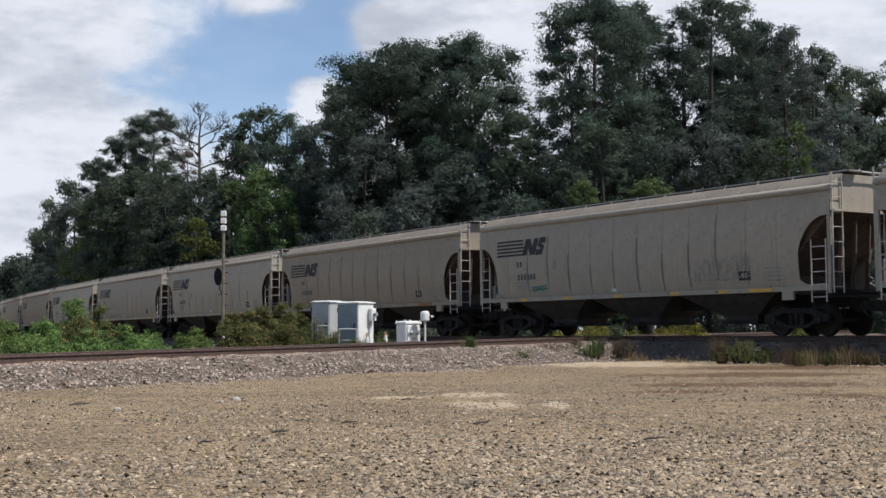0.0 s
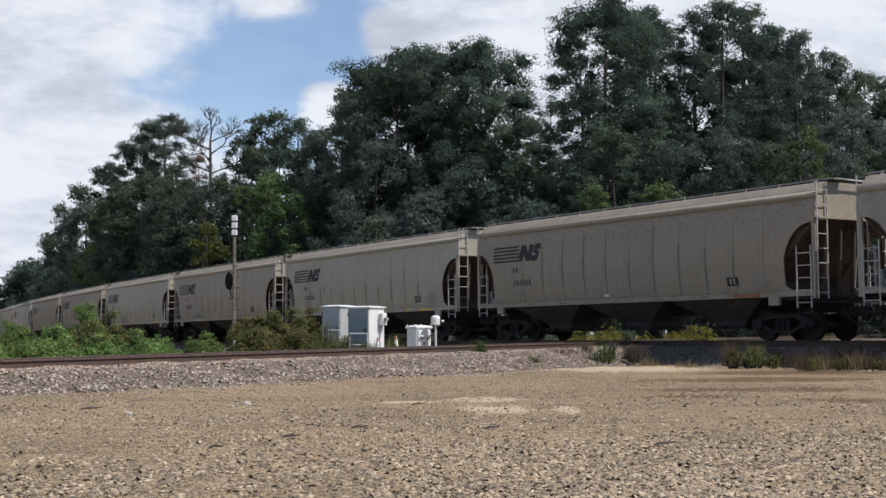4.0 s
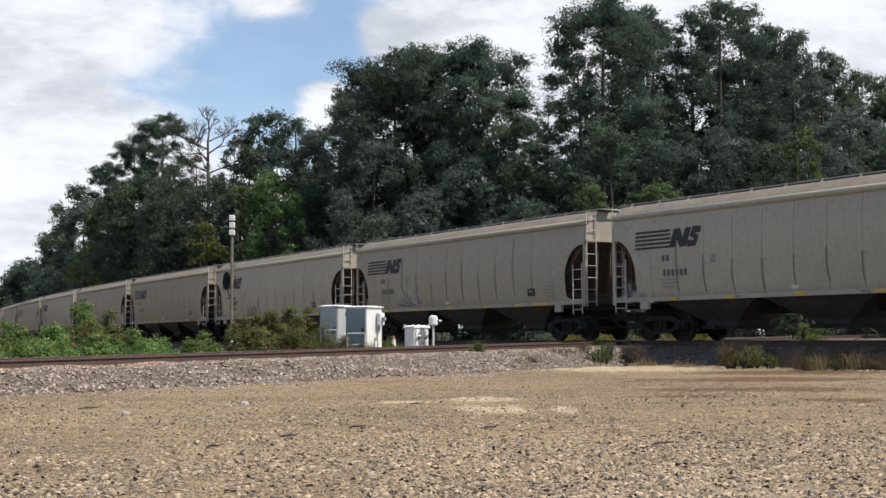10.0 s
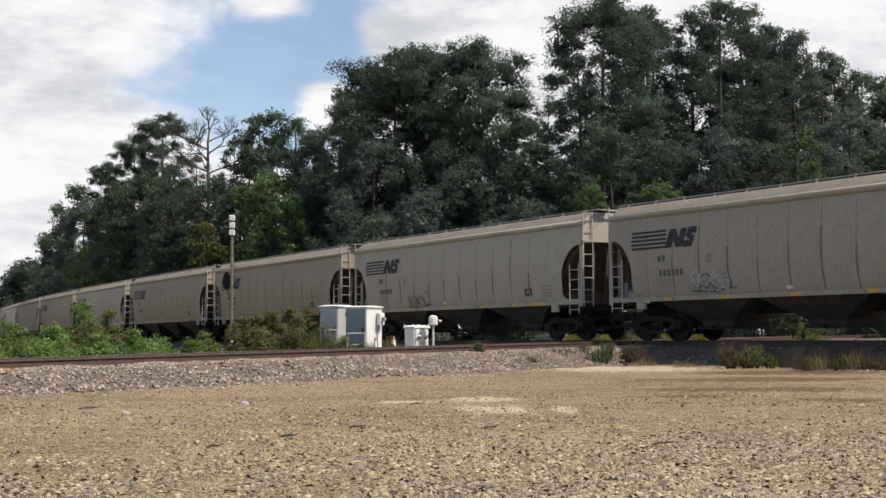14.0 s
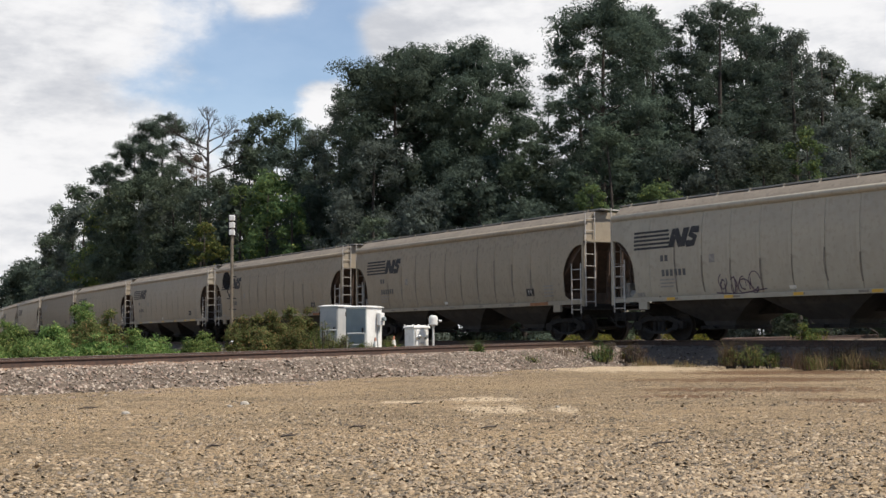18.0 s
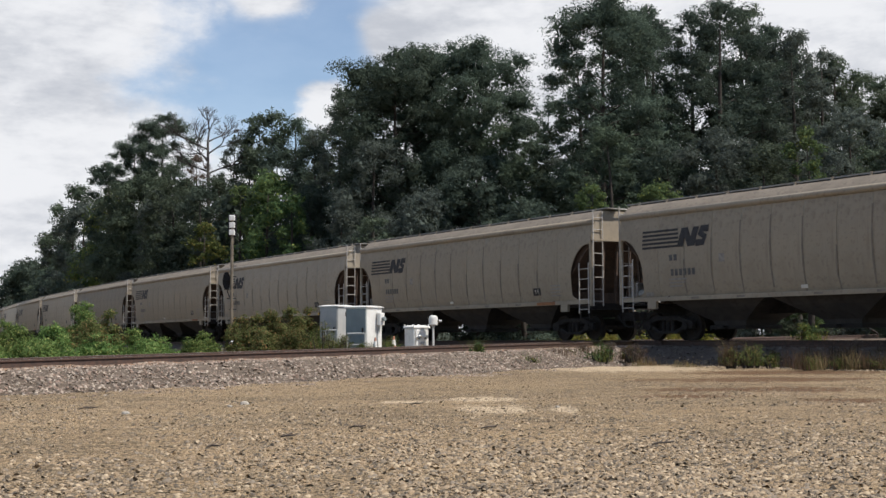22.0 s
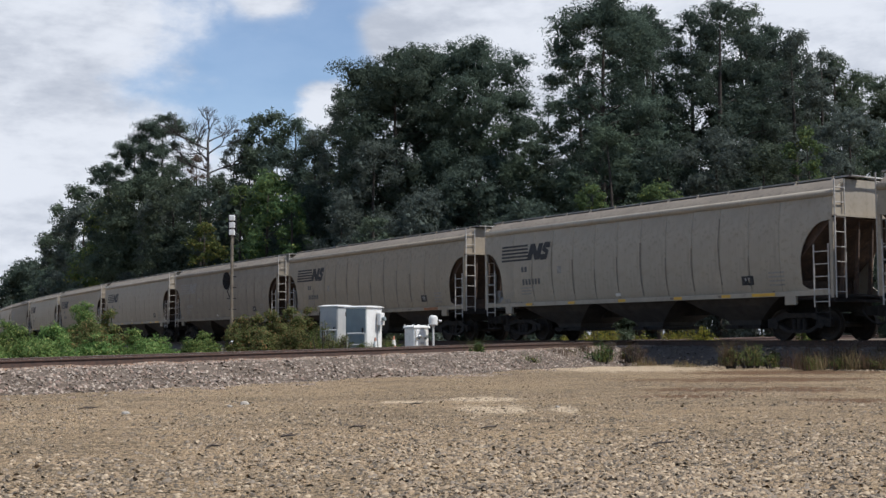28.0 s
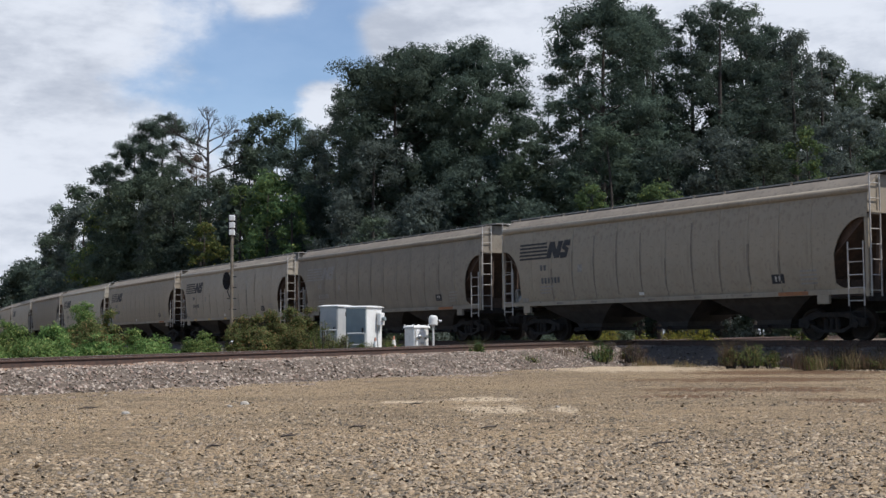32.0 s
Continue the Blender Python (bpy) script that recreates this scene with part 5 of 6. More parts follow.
broad(-23.4, 107.0, 15.6, 2.9, 706, base=0.1, mat=LEAF_OAK, leaf=0.19, per=200)
broad(-45.3, 157.4, 19.3, 4.6, 707, base=0.05, mat=LEAF_GREY, leaf=0.2, per=190)
broad(-32.9, 128.6, 18.1, 3.9, 708, base=0.05, mat=LEAF_OAK, leaf=0.2, per=190)
broad(-56.7, 182.7, 17.3, 4.6, 709, base=0.05, mat=LEAF_OAK, leaf=0.2, per=190)
broad(-15.5, 112.0, 22.2, 3.1, 33, base=0.3, gap=-0.35, leaf=0.23, per=150)
broad(-18.1, 116.0, 19.3, 2.4, 133, base=0.2, leaf=0.24, per=139)
broad(-17.6, 104.0, 13.4, 2.6, 710, base=0.05, mat=LEAF_OAK, leaf=0.18, per=240)
broad(-20.2, 103.0, 14.0, 2.5, 711, base=0.05, mat=LEAF_DARK, leaf=0.18, per=240)
broad(-24.9, 109.0, 14.4, 2.8, 712, base=0.05, mat=LEAF_GREY, leaf=0.18, per=240)
broad(0.9, 88.0, 11.6, 2.6, 713, base=0.05, mat=LEAF_DARK)
broad(-45.7, 120.0, 11.5, 1.9, 58, mat=LEAF_DARK, leaf=0.25, per=130)
broad(-31.9, 84.0, 8.3, 1.6, 59, mat=LEAF_DARK)
bare_tree(-21.2, 112.0, 22.4, 2.8, 34)
pine(-29.5, 130.0, 25.0, 3.1, 35, base=0.55)
pine(-32.9, 132.0, 22.9, 2.6, 36, base=0.42)
pine(-36.7, 136.0, 20.8, 2.3, 37, base=0.42)
broad(-24.3, 122.0, 19.5, 1.9, 38, base=0.3, mat=LEAF_RUSSET, gap=-0.1, per=170, label="thin tree with dry russet leaves")
broad(-47.6, 160.5, 21.6, 4.0, 39, mat=LEAF_OAK, leaf=0.31, per=83)
broad(-50.9, 165.0, 16.6, 3.1, 139, mat=LEAF_GREY, leaf=0.30, per=88)
broad(-37.8, 140.0, 18.2, 3.8, 40, mat=LEAF_YELLOW, gap=-0.5, leaf=0.29, per=96)
broad(-30.3, 126.0, 18.6, 4.3, 41, mat=LEAF_OAK, leaf=0.26, per=118)
broad(-23.5, 118.0, 16.5, 3.8, 42, mat=LEAF_OAK, leaf=0.24, per=135)
broad(-32.9, 132.2, 14.1, 5.2, 43, mat=LEAF_OAK, leaf=0.24, per=135)
broad(-41.8, 149.9, 13.4, 4.8, 44, mat=LEAF_DARK, leaf=0.26, per=118)
broad(-22.8, 108.0, 11.4, 3.7, 45, mat=LEAF_DARK, leaf=0.22, per=161)
broad(-9.8, 90.0, 12.7, 2.9, 46, mat=LEAF_DARK)
broad(-11.9, 84.8, 12.8, 2.5, 47, mat=LEAF_BRIGHT, gap=-0.9, leaf=0.17, per=330, base=0.1, label="bright green broadleaf tree in fuller light")
broad(-10.0, 82.0, 10.7, 1.5, 147, mat=LEAF_BRIGHT, gap=-0.6, leaf=0.16, per=300, label="bright green broadleaf tree in fuller light")
broad(-14.0, 86.0, 11.8, 1.4, 148, mat=LEAF_BRIGHT, gap=-0.6, leaf=0.16, per=300, label="bright green broadleaf tree in fuller light")
broad(-17.9, 93.3, 9.9, 1.6, 48, mat=LEAF_YELLOW, gap=-0.5, leaf=0.16, per=300, label="young tree with yellowing leaves")
broad(-6.2, 78.0, 9.2, 2.2, 49, mat=LEAF_GREY)
broad(-3.9, 70.0, 7.9, 1.6, 50)
broad(-90.6, 270.0, 19.5, 6.7, 51, mat=LEAF_DARK, leaf=0.56, per=25)
broad(-72.5, 230.0, 17.8, 4.2, 152, mat=LEAF_DARK, leaf=0.48, per=35)
broad(-34.8, 70.0, 15.8, 3.2, 54, mat=LEAF_OAK)
broad(-34.1, 76.0, 11.6, 2.1, 55, mat=LEAF_OAK)
broad(-31.0, 66.0, 7.7, 2.2, 56, mat=LEAF_DARK)
broad(-53.4, 130.0, 16.1, 3.2, 57, mat=LEAF_DARK, leaf=0.27, per=111)
broad(-39.7, 72.0, 17.3, 3.6, 60, mat=LEAF_OAK)
broad(-16.2, 98.0, 13.3, 3.3, 200, base=0.0, mat=LEAF_DARK, gap=-0.9, leaf=0.5, per=38, name="thicket_tree", label="dark dense tree deep in the woods")
broad(30.6, 99.0, 11.3, 3.8, 211, base=0.0, mat=LEAF_DARK, gap=-0.9, leaf=0.5, per=38, name="thicket_tree", label="dark dense tree deep in the woods")
broad(-78.9, 240.0, 16.9, 8.2, 230, base=0.0, mat=LEAF_DARK, gap=-0.9, leaf=0.5, per=38, name="thicket_tree", label="dark dense tree deep in the woods")
broad(-50.5, 172.8, 14.3, 5.9, 231, base=0.0, mat=LEAF_DARK, gap=-0.9, leaf=0.5, per=38, name="thicket_tree", label="dark dense tree deep in the woods")
heap("kudzu_bush", "bright green kudzu vines heaped beside the track", -17.72, 36.00, 1.06, 1.69, 300, LEAF_VINE)
heap("kudzu_bush", "bright green kudzu vines heaped beside the track", -16.08, 36.00, 1.06, 1.53, 301, LEAF_VINE)
heap("kudzu_bush", "bright green kudzu vines heaped beside the track", -14.21, 35.00, 0.95, 1.45, 302, LEAF_VINE)
heap("kudzu_bush", "bright green kudzu vines heaped beside the track", -12.93, 35.00, 0.95, 1.38, 303, LEAF_VINE)
heap("kudzu_bush", "bright green kudzu vines heaped beside the track", -12.67, 37.00, 0.76, 1.48, 304, LEAF_VINE)
heap("kudzu_bush", "bright green kudzu vines heaped beside the track", -11.11, 35.00, 0.72, 1.35, 305, LEAF_VINE)
heap("kudzu_bush", "bright green kudzu vines heaped beside the track", -11.51, 40.00, 0.77, 2.14, 306, LEAF_VINE)
heap("shrub", "olive-brown leafy shrub with dry twigs", -10.64, 40.00, 0.54, 1.89, 307, LEAF_SHRUB)
heap("shrub", "olive-brown leafy shrub with dry twigs", -10.68, 38.00, 0.95, 1.60, 308, LEAF_SHRUB)
heap("kudzu_bush", "bright green kudzu vines heaped beside the track", -9.39, 38.00, 0.52, 1.25, 309, LEAF_VINE)
heap("kudzu_bush", "bright green kudzu vines heaped beside the track", -14.55, 31.00, 1.13, 1.02, 310, LEAF_VINE)
heap("kudzu_bush", "bright green kudzu vines heaped beside the track", -13.00, 31.00, 1.13, 0.99, 311, LEAF_VINE)
heap("kudzu_bush", "bright green kudzu vines heaped beside the track", -11.60, 31.00, 1.06, 1.01, 312, LEAF_VINE)
heap("kudzu_bush", "bright green kudzu vines heaped beside the track", -10.35, 31.50, 1.07, 0.99, 313, LEAF_VINE)
heap("kudzu_bush", "bright green kudzu vines heaped beside the track", -8.92, 32.00, 1.02, 0.99, 314, LEAF_VINE)
heap("kudzu_bush", "bright green kudzu vines heaped beside the track", -7.70, 33.00, 0.90, 1.03, 315, LEAF_VINE)
heap("kudzu_bush", "bright green kudzu vines heaped beside the track", -6.85, 34.00, 0.69, 0.98, 316, LEAF_VINE)
heap("kudzu_bush", "bright green kudzu vines heaped beside the track", -6.86, 36.00, 0.46, 1.10, 317, LEAF_VINE)
heap("shrub", "olive-brown leafy shrub with dry twigs", -7.35, 44.00, 0.50, 1.49, 340, LEAF_SHRUB, gap=-0.5)
heap("shrub", "olive-brown leafy shrub with dry twigs", -7.19, 45.00, 0.57, 1.75, 341, LEAF_SHRUB, gap=-0.5)
heap("shrub", "olive-brown leafy shrub with dry twigs", -6.63, 44.50, 0.61, 1.82, 342, LEAF_SHRUB, gap=-0.5)
heap("shrub", "olive-brown leafy shrub with dry twigs", -6.17, 45.00, 0.82, 1.93, 343, LEAF_SHRUB, gap=-0.5)
heap("shrub", "olive-brown leafy shrub with dry twigs", -5.64, 46.00, 0.73, 2.10, 344, LEAF_SHRUB, gap=-0.5)
heap("shrub", "olive-brown leafy shrub with dry twigs", -5.09, 47.50, 0.50, 2.14, 345, LEAF_SHRUB, gap=-0.5)
heap("shrub", "olive-brown leafy shrub with dry twigs", -6.17, 43.00, 0.78, 1.24, 346, LEAF_SHRUB, gap=-0.5)
heap("shrub", "olive-brown leafy shrub with dry twigs", -5.21, 43.50, 0.89, 1.30, 347, LEAF_SHRUB, gap=-0.5)
weeds("weed_tuft", "green weed tuft in the ballast", 0.94, 34.00, 0.28, 0.65, 140, 401, GRASS_GREEN, z=-0.45)
weeds("weed_tuft", "green weed tuft in the ballast", 2.33, 34.00, 0.28, 0.40, 90, 402, GRASS_GREEN, z=-0.60)
weeds("weed_tuft", "green weed tuft in the ballast", 1.13, 39.00, 0.23, 0.39, 90, 403, GRASS_GREEN, z=-0.25)
weeds("dry_weeds", "brown dried weeds by the track", 3.29, 36.00, 0.57, 0.52, 260, 404, GRASS_BROWN, z=-0.50)
weeds("weed_tuft", "green weed tuft in the ballast", 4.59, 36.00, 0.38, 0.75, 200, 405, GRASS_GREEN, z=-0.55)
weeds("dry_weeds", "brown dried weeds by the track", 5.48, 37.00, 0.42, 0.60, 240, 406, GRASS_BROWN, z=-0.50)
weeds("dry_weeds", "brown dried weeds by the track", 4.13, 37.00, 0.34, 0.50, 180, 407, GRASS_BROWN, z=-0.50)
weeds("dry_weeds", "brown dried weeds by the track", 7.62, 33.50, 0.23, 0.84, 170, 408, GRASS_BROWN, z=-0.62)
weeds("weed_tuft", "green weed tuft in the ballast", 8.30, 33.50, 0.46, 0.67, 150, 409, GRASS_GREEN, z=-0.62)
weeds("weed_tuft", "green weed tuft in the ballast", 8.70, 33.00, 0.22, 0.45, 80, 410, GRASS_GREEN, z=-0.65)
weeds("dry_weeds", "thin brown dead stalks by the track", 3.58, 36.50, 0.41, 0.66, 170, 700, GRASS_BROWN, z=-0.62, lean=0.35, blade=0.004)
weeds("dry_weeds", "thin brown dead stalks by the track", 5.56, 37.00, 0.42, 0.64, 170, 701, GRASS_BROWN, z=-0.62, lean=0.35, blade=0.004)
weeds("dry_weeds", "thin brown dead stalks by the track", 7.62, 33.50, 0.30, 0.70, 170, 702, GRASS_BROWN, z=-0.62, lean=0.35, blade=0.004)
weeds("dry_weeds", "thin brown dead stalks by the track", 8.18, 33.60, 0.38, 0.76, 170, 703, GRASS_BROWN, z=-0.62, lean=0.35, blade=0.004)
weeds("dry_weeds", "thin brown dead stalks by the track", 8.95, 32.00, 0.44, 0.64, 170, 704, GRASS_BROWN, z=-0.62, lean=0.35, blade=0.004)
weeds("dry_weeds", "thin brown dead stalks by the track", 9.52, 31.50, 0.50, 0.66, 170, 705, GRASS_BROWN, z=-0.62, lean=0.35, blade=0.004)
weeds("dry_weeds", "thin brown dead stalks by the track", 10.22, 31.00, 0.49, 0.62, 170, 706, GRASS_BROWN, z=-0.62, lean=0.35, blade=0.004)
weeds("dry_weeds", "thin brown dead stalks by the track", 10.85, 31.00, 0.35, 0.51, 170, 707, GRASS_BROWN, z=-0.62, lean=0.35, blade=0.004)
weeds("dry_grass", "reddish dry grass along the track", 8.88, 31.00, 0.31, 0.56, 130, 411, GRASS_BROWN, z=-0.66)
weeds("dry_weeds", "brown dried weeds by the track", 9.30, 31.00, 0.31, 0.46, 130, 412, GRASS_DRY, z=-0.66)
weeds("dry_grass", "reddish dry grass along the track", 9.73, 31.00, 0.31, 0.37, 130, 413, GRASS_BROWN, z=-0.66)
weeds("dry_weeds", "brown dried weeds by the track", 10.08, 31.00, 0.31, 0.55, 130, 414, GRASS_DRY, z=-0.66)
weeds("dry_grass", "reddish dry grass along the track", 10.50, 31.00, 0.31, 0.45, 130, 415, GRASS_BROWN, z=-0.66)
weeds("dry_weeds", "brown dried weeds by the track", 10.92, 31.00, 0.31, 0.35, 130, 416, GRASS_DRY, z=-0.66)
weeds("weed_tuft", "green weed tuft in the ballast", 9.77, 31.00, 0.18, 0.37, 120, 420, GRASS_GREEN, z=-0.66)
weeds("weed_tuft", "green weed tuft in the ballast", 9.09, 31.00, 0.21, 0.34, 100, 421, GRASS_GREEN, z=-0.66)
weeds("dry_weeds", "brown dried weeds by the track", 1.51, 33.00, 0.30, 0.27, 160, 422, GRASS_DRY, z=-0.60)
weeds("dry_weeds", "brown dried weeds by the track", 5.66, 35.00, 0.48, 0.29, 200, 423, GRASS_DRY, z=-0.64)
weeds("dry_weeds", "brown dried weeds by the track", 6.58, 34.00, 0.46, 0.22, 160, 424, GRASS_DRY, z=-0.66)
weeds("goldenrod_clump", "yellow flowering weeds beyond the track", 6.28, 54.00, 0.74, 0.83, 420, 430, GRASS_YELLOW, z=-0.55, blade=0.016)
weeds("goldenrod_clump", "yellow flowering weeds beyond the track", 7.27, 55.00, 0.62, 1.00, 420, 431, GRASS_GREEN, z=-0.55, blade=0.016)
weeds("goldenrod_clump", "yellow flowering weeds beyond the track", 9.44, 50.00, 0.57, 0.95, 420, 432, GRASS_YELLOW, z=-0.55, blade=0.016)
weeds("goldenrod_clump", "yellow flowering weeds beyond the track", 10.35, 50.00, 0.57, 0.86, 420, 433, GRASS_YELLOW, z=-0.55, blade=0.016)
weeds("goldenrod_clump", "yellow flowering weeds beyond the track", 8.33, 53.00, 0.84, 0.63, 420, 434, GRASS_GREEN, z=-0.55, blade=0.016)
weeds("goldenrod_clump", "yellow flowering weeds beyond the track", 13.70, 46.00, 0.52, 0.84, 420, 435, GRASS_YELLOW, z=-0.55, blade=0.016)
weeds("goldenrod_clump", "yellow flowering weeds beyond the track", 5.75, 56.00, 0.76, 0.61, 420, 436, GRASS_YELLOW, z=-0.55, blade=0.016)
weeds("goldenrod_clump", "yellow flowering weeds beyond the track", 11.48, 49.00, 0.67, 0.58, 420, 437, GRASS_GREEN, z=-0.55, blade=0.016)
weeds("goldenrod_clump", "yellow flowering weeds beyond the track", 9.35, 52.00, 0.59, 0.66, 420, 438, GRASS_YELLOW, z=-0.55, blade=0.016)
weeds("goldenrod_clump", "yellow flowering weeds beyond the track", 14.30, 44.00, 0.60, 0.48, 420, 439, GRASS_YELLOW, z=-0.55, blade=0.016)
weeds("goldenrod_clump", "yellow flowering weeds beyond the track", 12.72, 47.00, 0.53, 0.55, 420, 440, GRASS_GREEN, z=-0.55, blade=0.016)
weeds("goldenrod_clump", "yellow flowering weeds beyond the track", 4.63, 58.00, 0.79, 0.63, 420, 441, GRASS_YELLOW, z=-0.55, blade=0.016)
weeds("weed_tuft", "tall green weeds round the equipment cases", -2.01, 47.00, 0.43, 0.73, 240, 450, GRASS_GREEN, z=-0.45)
weeds("weed_tuft", "tall green weeds round the equipment cases", -2.58, 44.00, 0.40, 0.56, 240, 451, GRASS_GREEN, z=-0.45)
weeds("weed_tuft", "tall green weeds round the equipment cases", -3.68, 44.00, 0.60, 0.80, 240, 452, GRASS_GREEN, z=-0.45)
weeds("weed_tuft", "tall green weeds round the equipment cases", -4.47, 44.00, 0.40, 0.88, 240, 453, GRASS_GREEN, z=-0.45)
weeds("weed_tuft", "tall green weeds round the equipment cases", -2.88, 44.00, 0.50, 0.44, 240, 454, GRASS_GREEN, z=-0.45)
weeds("weed_tuft", "tall green weeds round the equipment cases", -1.26, 47.00, 0.32, 0.47, 240, 455, GRASS_GREEN, z=-0.45)
weeds("weed_tuft", "tall green weeds round the equipment cases", -0.61, 46.00, 0.31, 0.33, 240, 456, GRASS_GREEN, z=-0.45)
weeds("weed_tuft", "tall green weeds round the equipment cases", -4.08, 43.00, 0.39, 0.59, 240, 457, GRASS_GREEN, z=-0.45)
heap("weed_plant", "leafy roadside weed growing out of the ballast", 0.94, 34.00, 0.26, 0.49, 470, LEAF_BRIGHT, leaf=0.045, per=230, gap=1.2, n=7, cat="weeds", z=-0.45)
heap("weed_plant", "leafy roadside weed growing out of the ballast", 2.33, 34.00, 0.23, 0.23, 471, LEAF_SHRUB, leaf=0.045, per=230, gap=1.2, n=7, cat="weeds", z=-0.60)
heap("weed_plant", "leafy roadside weed growing out of the ballast", 4.54, 36.00, 0.41, 0.52, 472, LEAF_BRIGHT, leaf=0.045, per=230, gap=1.2, n=7, cat="weeds", z=-0.55)
heap("weed_plant", "leafy roadside weed growing out of the ballast", 8.23, 33.50, 0.46, 0.54, 473, LEAF_SHRUB, leaf=0.045, per=230, gap=1.2, n=7, cat="weeds", z=-0.62)
heap("weed_plant", "leafy roadside weed growing out of the ballast", 8.66, 33.00, 0.22, 0.34, 474, LEAF_SHRUB, leaf=0.045, per=230, gap=1.2, n=7, cat="weeds", z=-0.65)
heap("weed_plant", "leafy roadside weed growing out of the ballast", 9.77, 31.00, 0.17, 0.26, 475, LEAF_SHRUB, leaf=0.045, per=230, gap=1.2, n=7, cat="weeds", z=-0.66)
heap("weed_plant", "leafy roadside weed growing out of the ballast", 3.58, 36.50, 0.41, 0.31, 476, LEAF_SHRUB, leaf=0.045, per=230, gap=1.2, n=7, cat="weeds", z=-0.50)
heap("weed_plant", "leafy roadside weed growing out of the ballast", 5.48, 37.00, 0.37, 0.40, 477, LEAF_SHRUB, leaf=0.045, per=230, gap=1.2, n=7, cat="weeds", z=-0.50)
heap("weed_plant", "leafy roadside weed growing out of the ballast", 7.70, 33.50, 0.30, 0.45, 478, LEAF_SHRUB, leaf=0.045, per=230, gap=1.2, n=7, cat="weeds", z=-0.62)
heap("weed_plant", "leafy roadside weed growing out of the ballast", 9.17, 31.50, 0.31, 0.28, 479, LEAF_SHRUB, leaf=0.045, per=230, gap=1.2, n=7, cat="weeds", z=-0.66)
heap("weed_plant", "leafy roadside weed growing out of the ballast", 10.50, 31.00, 0.31, 0.26, 480, LEAF_SHRUB, leaf=0.045, per=230, gap=1.2, n=7, cat="weeds", z=-0.66)
heap("weed_plant", "leafy roadside weed growing out of the ballast", 2.96, 36.00, 0.33, 0.17, 481, LEAF_SHRUB, leaf=0.045, per=230, gap=1.2, n=7, cat="weeds", z=-0.52)
heap("weed_plant", "leafy roadside weed growing out of the ballast", 1.79, 34.00, 0.20, 0.12, 482, LEAF_SHRUB, leaf=0.045, per=230, gap=1.2, n=7, cat="weeds", z=-0.60)
heap("weed_plant", "leafy roadside weed growing out of the ballast", -4.08, 43.00, 0.59, 1.22, 483, LEAF_SHRUB, leaf=0.045, per=230, gap=1.2, n=7, cat="weeds", z=-0.45)
heap("weed_plant", "leafy roadside weed growing out of the ballast", -3.49, 43.00, 0.39, 0.73, 484, LEAF_SHRUB, leaf=0.045, per=230, gap=1.2, n=7, cat="weeds", z=-0.45)
heap("weed_plant", "brown dried bushy weed beside the track", 3.72, 38.00, 0.40, 0.42, 900, LEAF_RUSSET, leaf=0.035, per=420, gap=0.6, n=9, cat="weeds", z=-0.50)
heap("weed_plant", "brown dried bushy weed beside the track", 4.19, 37.50, 0.35, 0.50, 901, LEAF_RUSSET, leaf=0.035, per=420, gap=0.6, n=9, cat="weeds", z=-0.50)
heap("weed_plant", "brown dried bushy weed beside the track", 4.89, 37.00, 0.45, 0.55, 902, LEAF_RUSSET, leaf=0.035, per=420, gap=0.6, n=9, cat="weeds", z=-0.50)
heap("weed_plant", "brown dried bushy weed beside the track", 5.56, 36.50, 0.40, 0.50, 903, LEAF_RUSSET, leaf=0.035, per=420, gap=0.6, n=9, cat="weeds", z=-0.50)
heap("weed_plant", "olive-green bushy weed beside the track", 8.04, 35.00, 0.30, 0.50, 904, LEAF_SHRUB, leaf=0.035, per=420, gap=0.6, n=9, cat="weeds", z=-0.64)
heap("weed_plant", "olive-green bushy weed beside the track", 8.62, 34.50, 0.45, 0.62, 905, LEAF_SHRUB, leaf=0.035, per=420, gap=0.6, n=9, cat="weeds", z=-0.64)
heap("weed_plant", "olive-green bushy weed beside the track", 9.09, 34.50, 0.30, 0.45, 906, LEAF_SHRUB, leaf=0.035, per=420, gap=0.6, n=9, cat="weeds", z=-0.64)
heap("weed_plant", "brown dried bushy weed beside the track", 9.83, 33.80, 0.45, 0.60, 907, LEAF_RUSSET, leaf=0.035, per=420, gap=0.6, n=9, cat="weeds", z=-0.64)
heap("weed_plant", "brown dried bushy weed beside the track", 10.33, 33.20, 0.50, 0.70, 908, LEAF_RUSSET, leaf=0.035, per=420, gap=0.6, n=9, cat="weeds", z=-0.64)
heap("weed_plant", "brown dried bushy weed beside the track", 10.87, 33.00, 0.45, 0.75, 909, LEAF_RUSSET, leaf=0.035, per=420, gap=0.6, n=9, cat="weeds", z=-0.64)
heap("weed_plant", "brown dried bushy weed beside the track", 11.40, 32.80, 0.40, 0.70, 910, LEAF_RUSSET, leaf=0.035, per=420, gap=0.6, n=9, cat="weeds", z=-0.64)
heap("weed_plant", "brown dried bushy weed beside the track", 11.89, 32.50, 0.45, 0.70, 911, LEAF_RUSSET, leaf=0.035, per=420, gap=0.6, n=9, cat="weeds", z=-0.64)
heap("weed_plant", "olive-green bushy weed beside the track", 9.52, 32.00, 0.35, 0.30, 912, LEAF_SHRUB, leaf=0.035, per=420, gap=0.6, n=9, cat="weeds", z=-0.64)
heap("weed_plant", "reddish-brown low weed on the lot edge", 10.59, 31.50, 0.50, 0.25, 913, GRASS_BROWN, leaf=0.035, per=420, gap=0.6, n=9, cat="weeds", z=-0.64)
heap("weed_plant", "reddish-brown low weed on the lot edge", 10.40, 32.00, 0.40, 0.30, 914, GRASS_BROWN, leaf=0.035, per=420, gap=0.6, n=9, cat="weeds", z=-0.64)
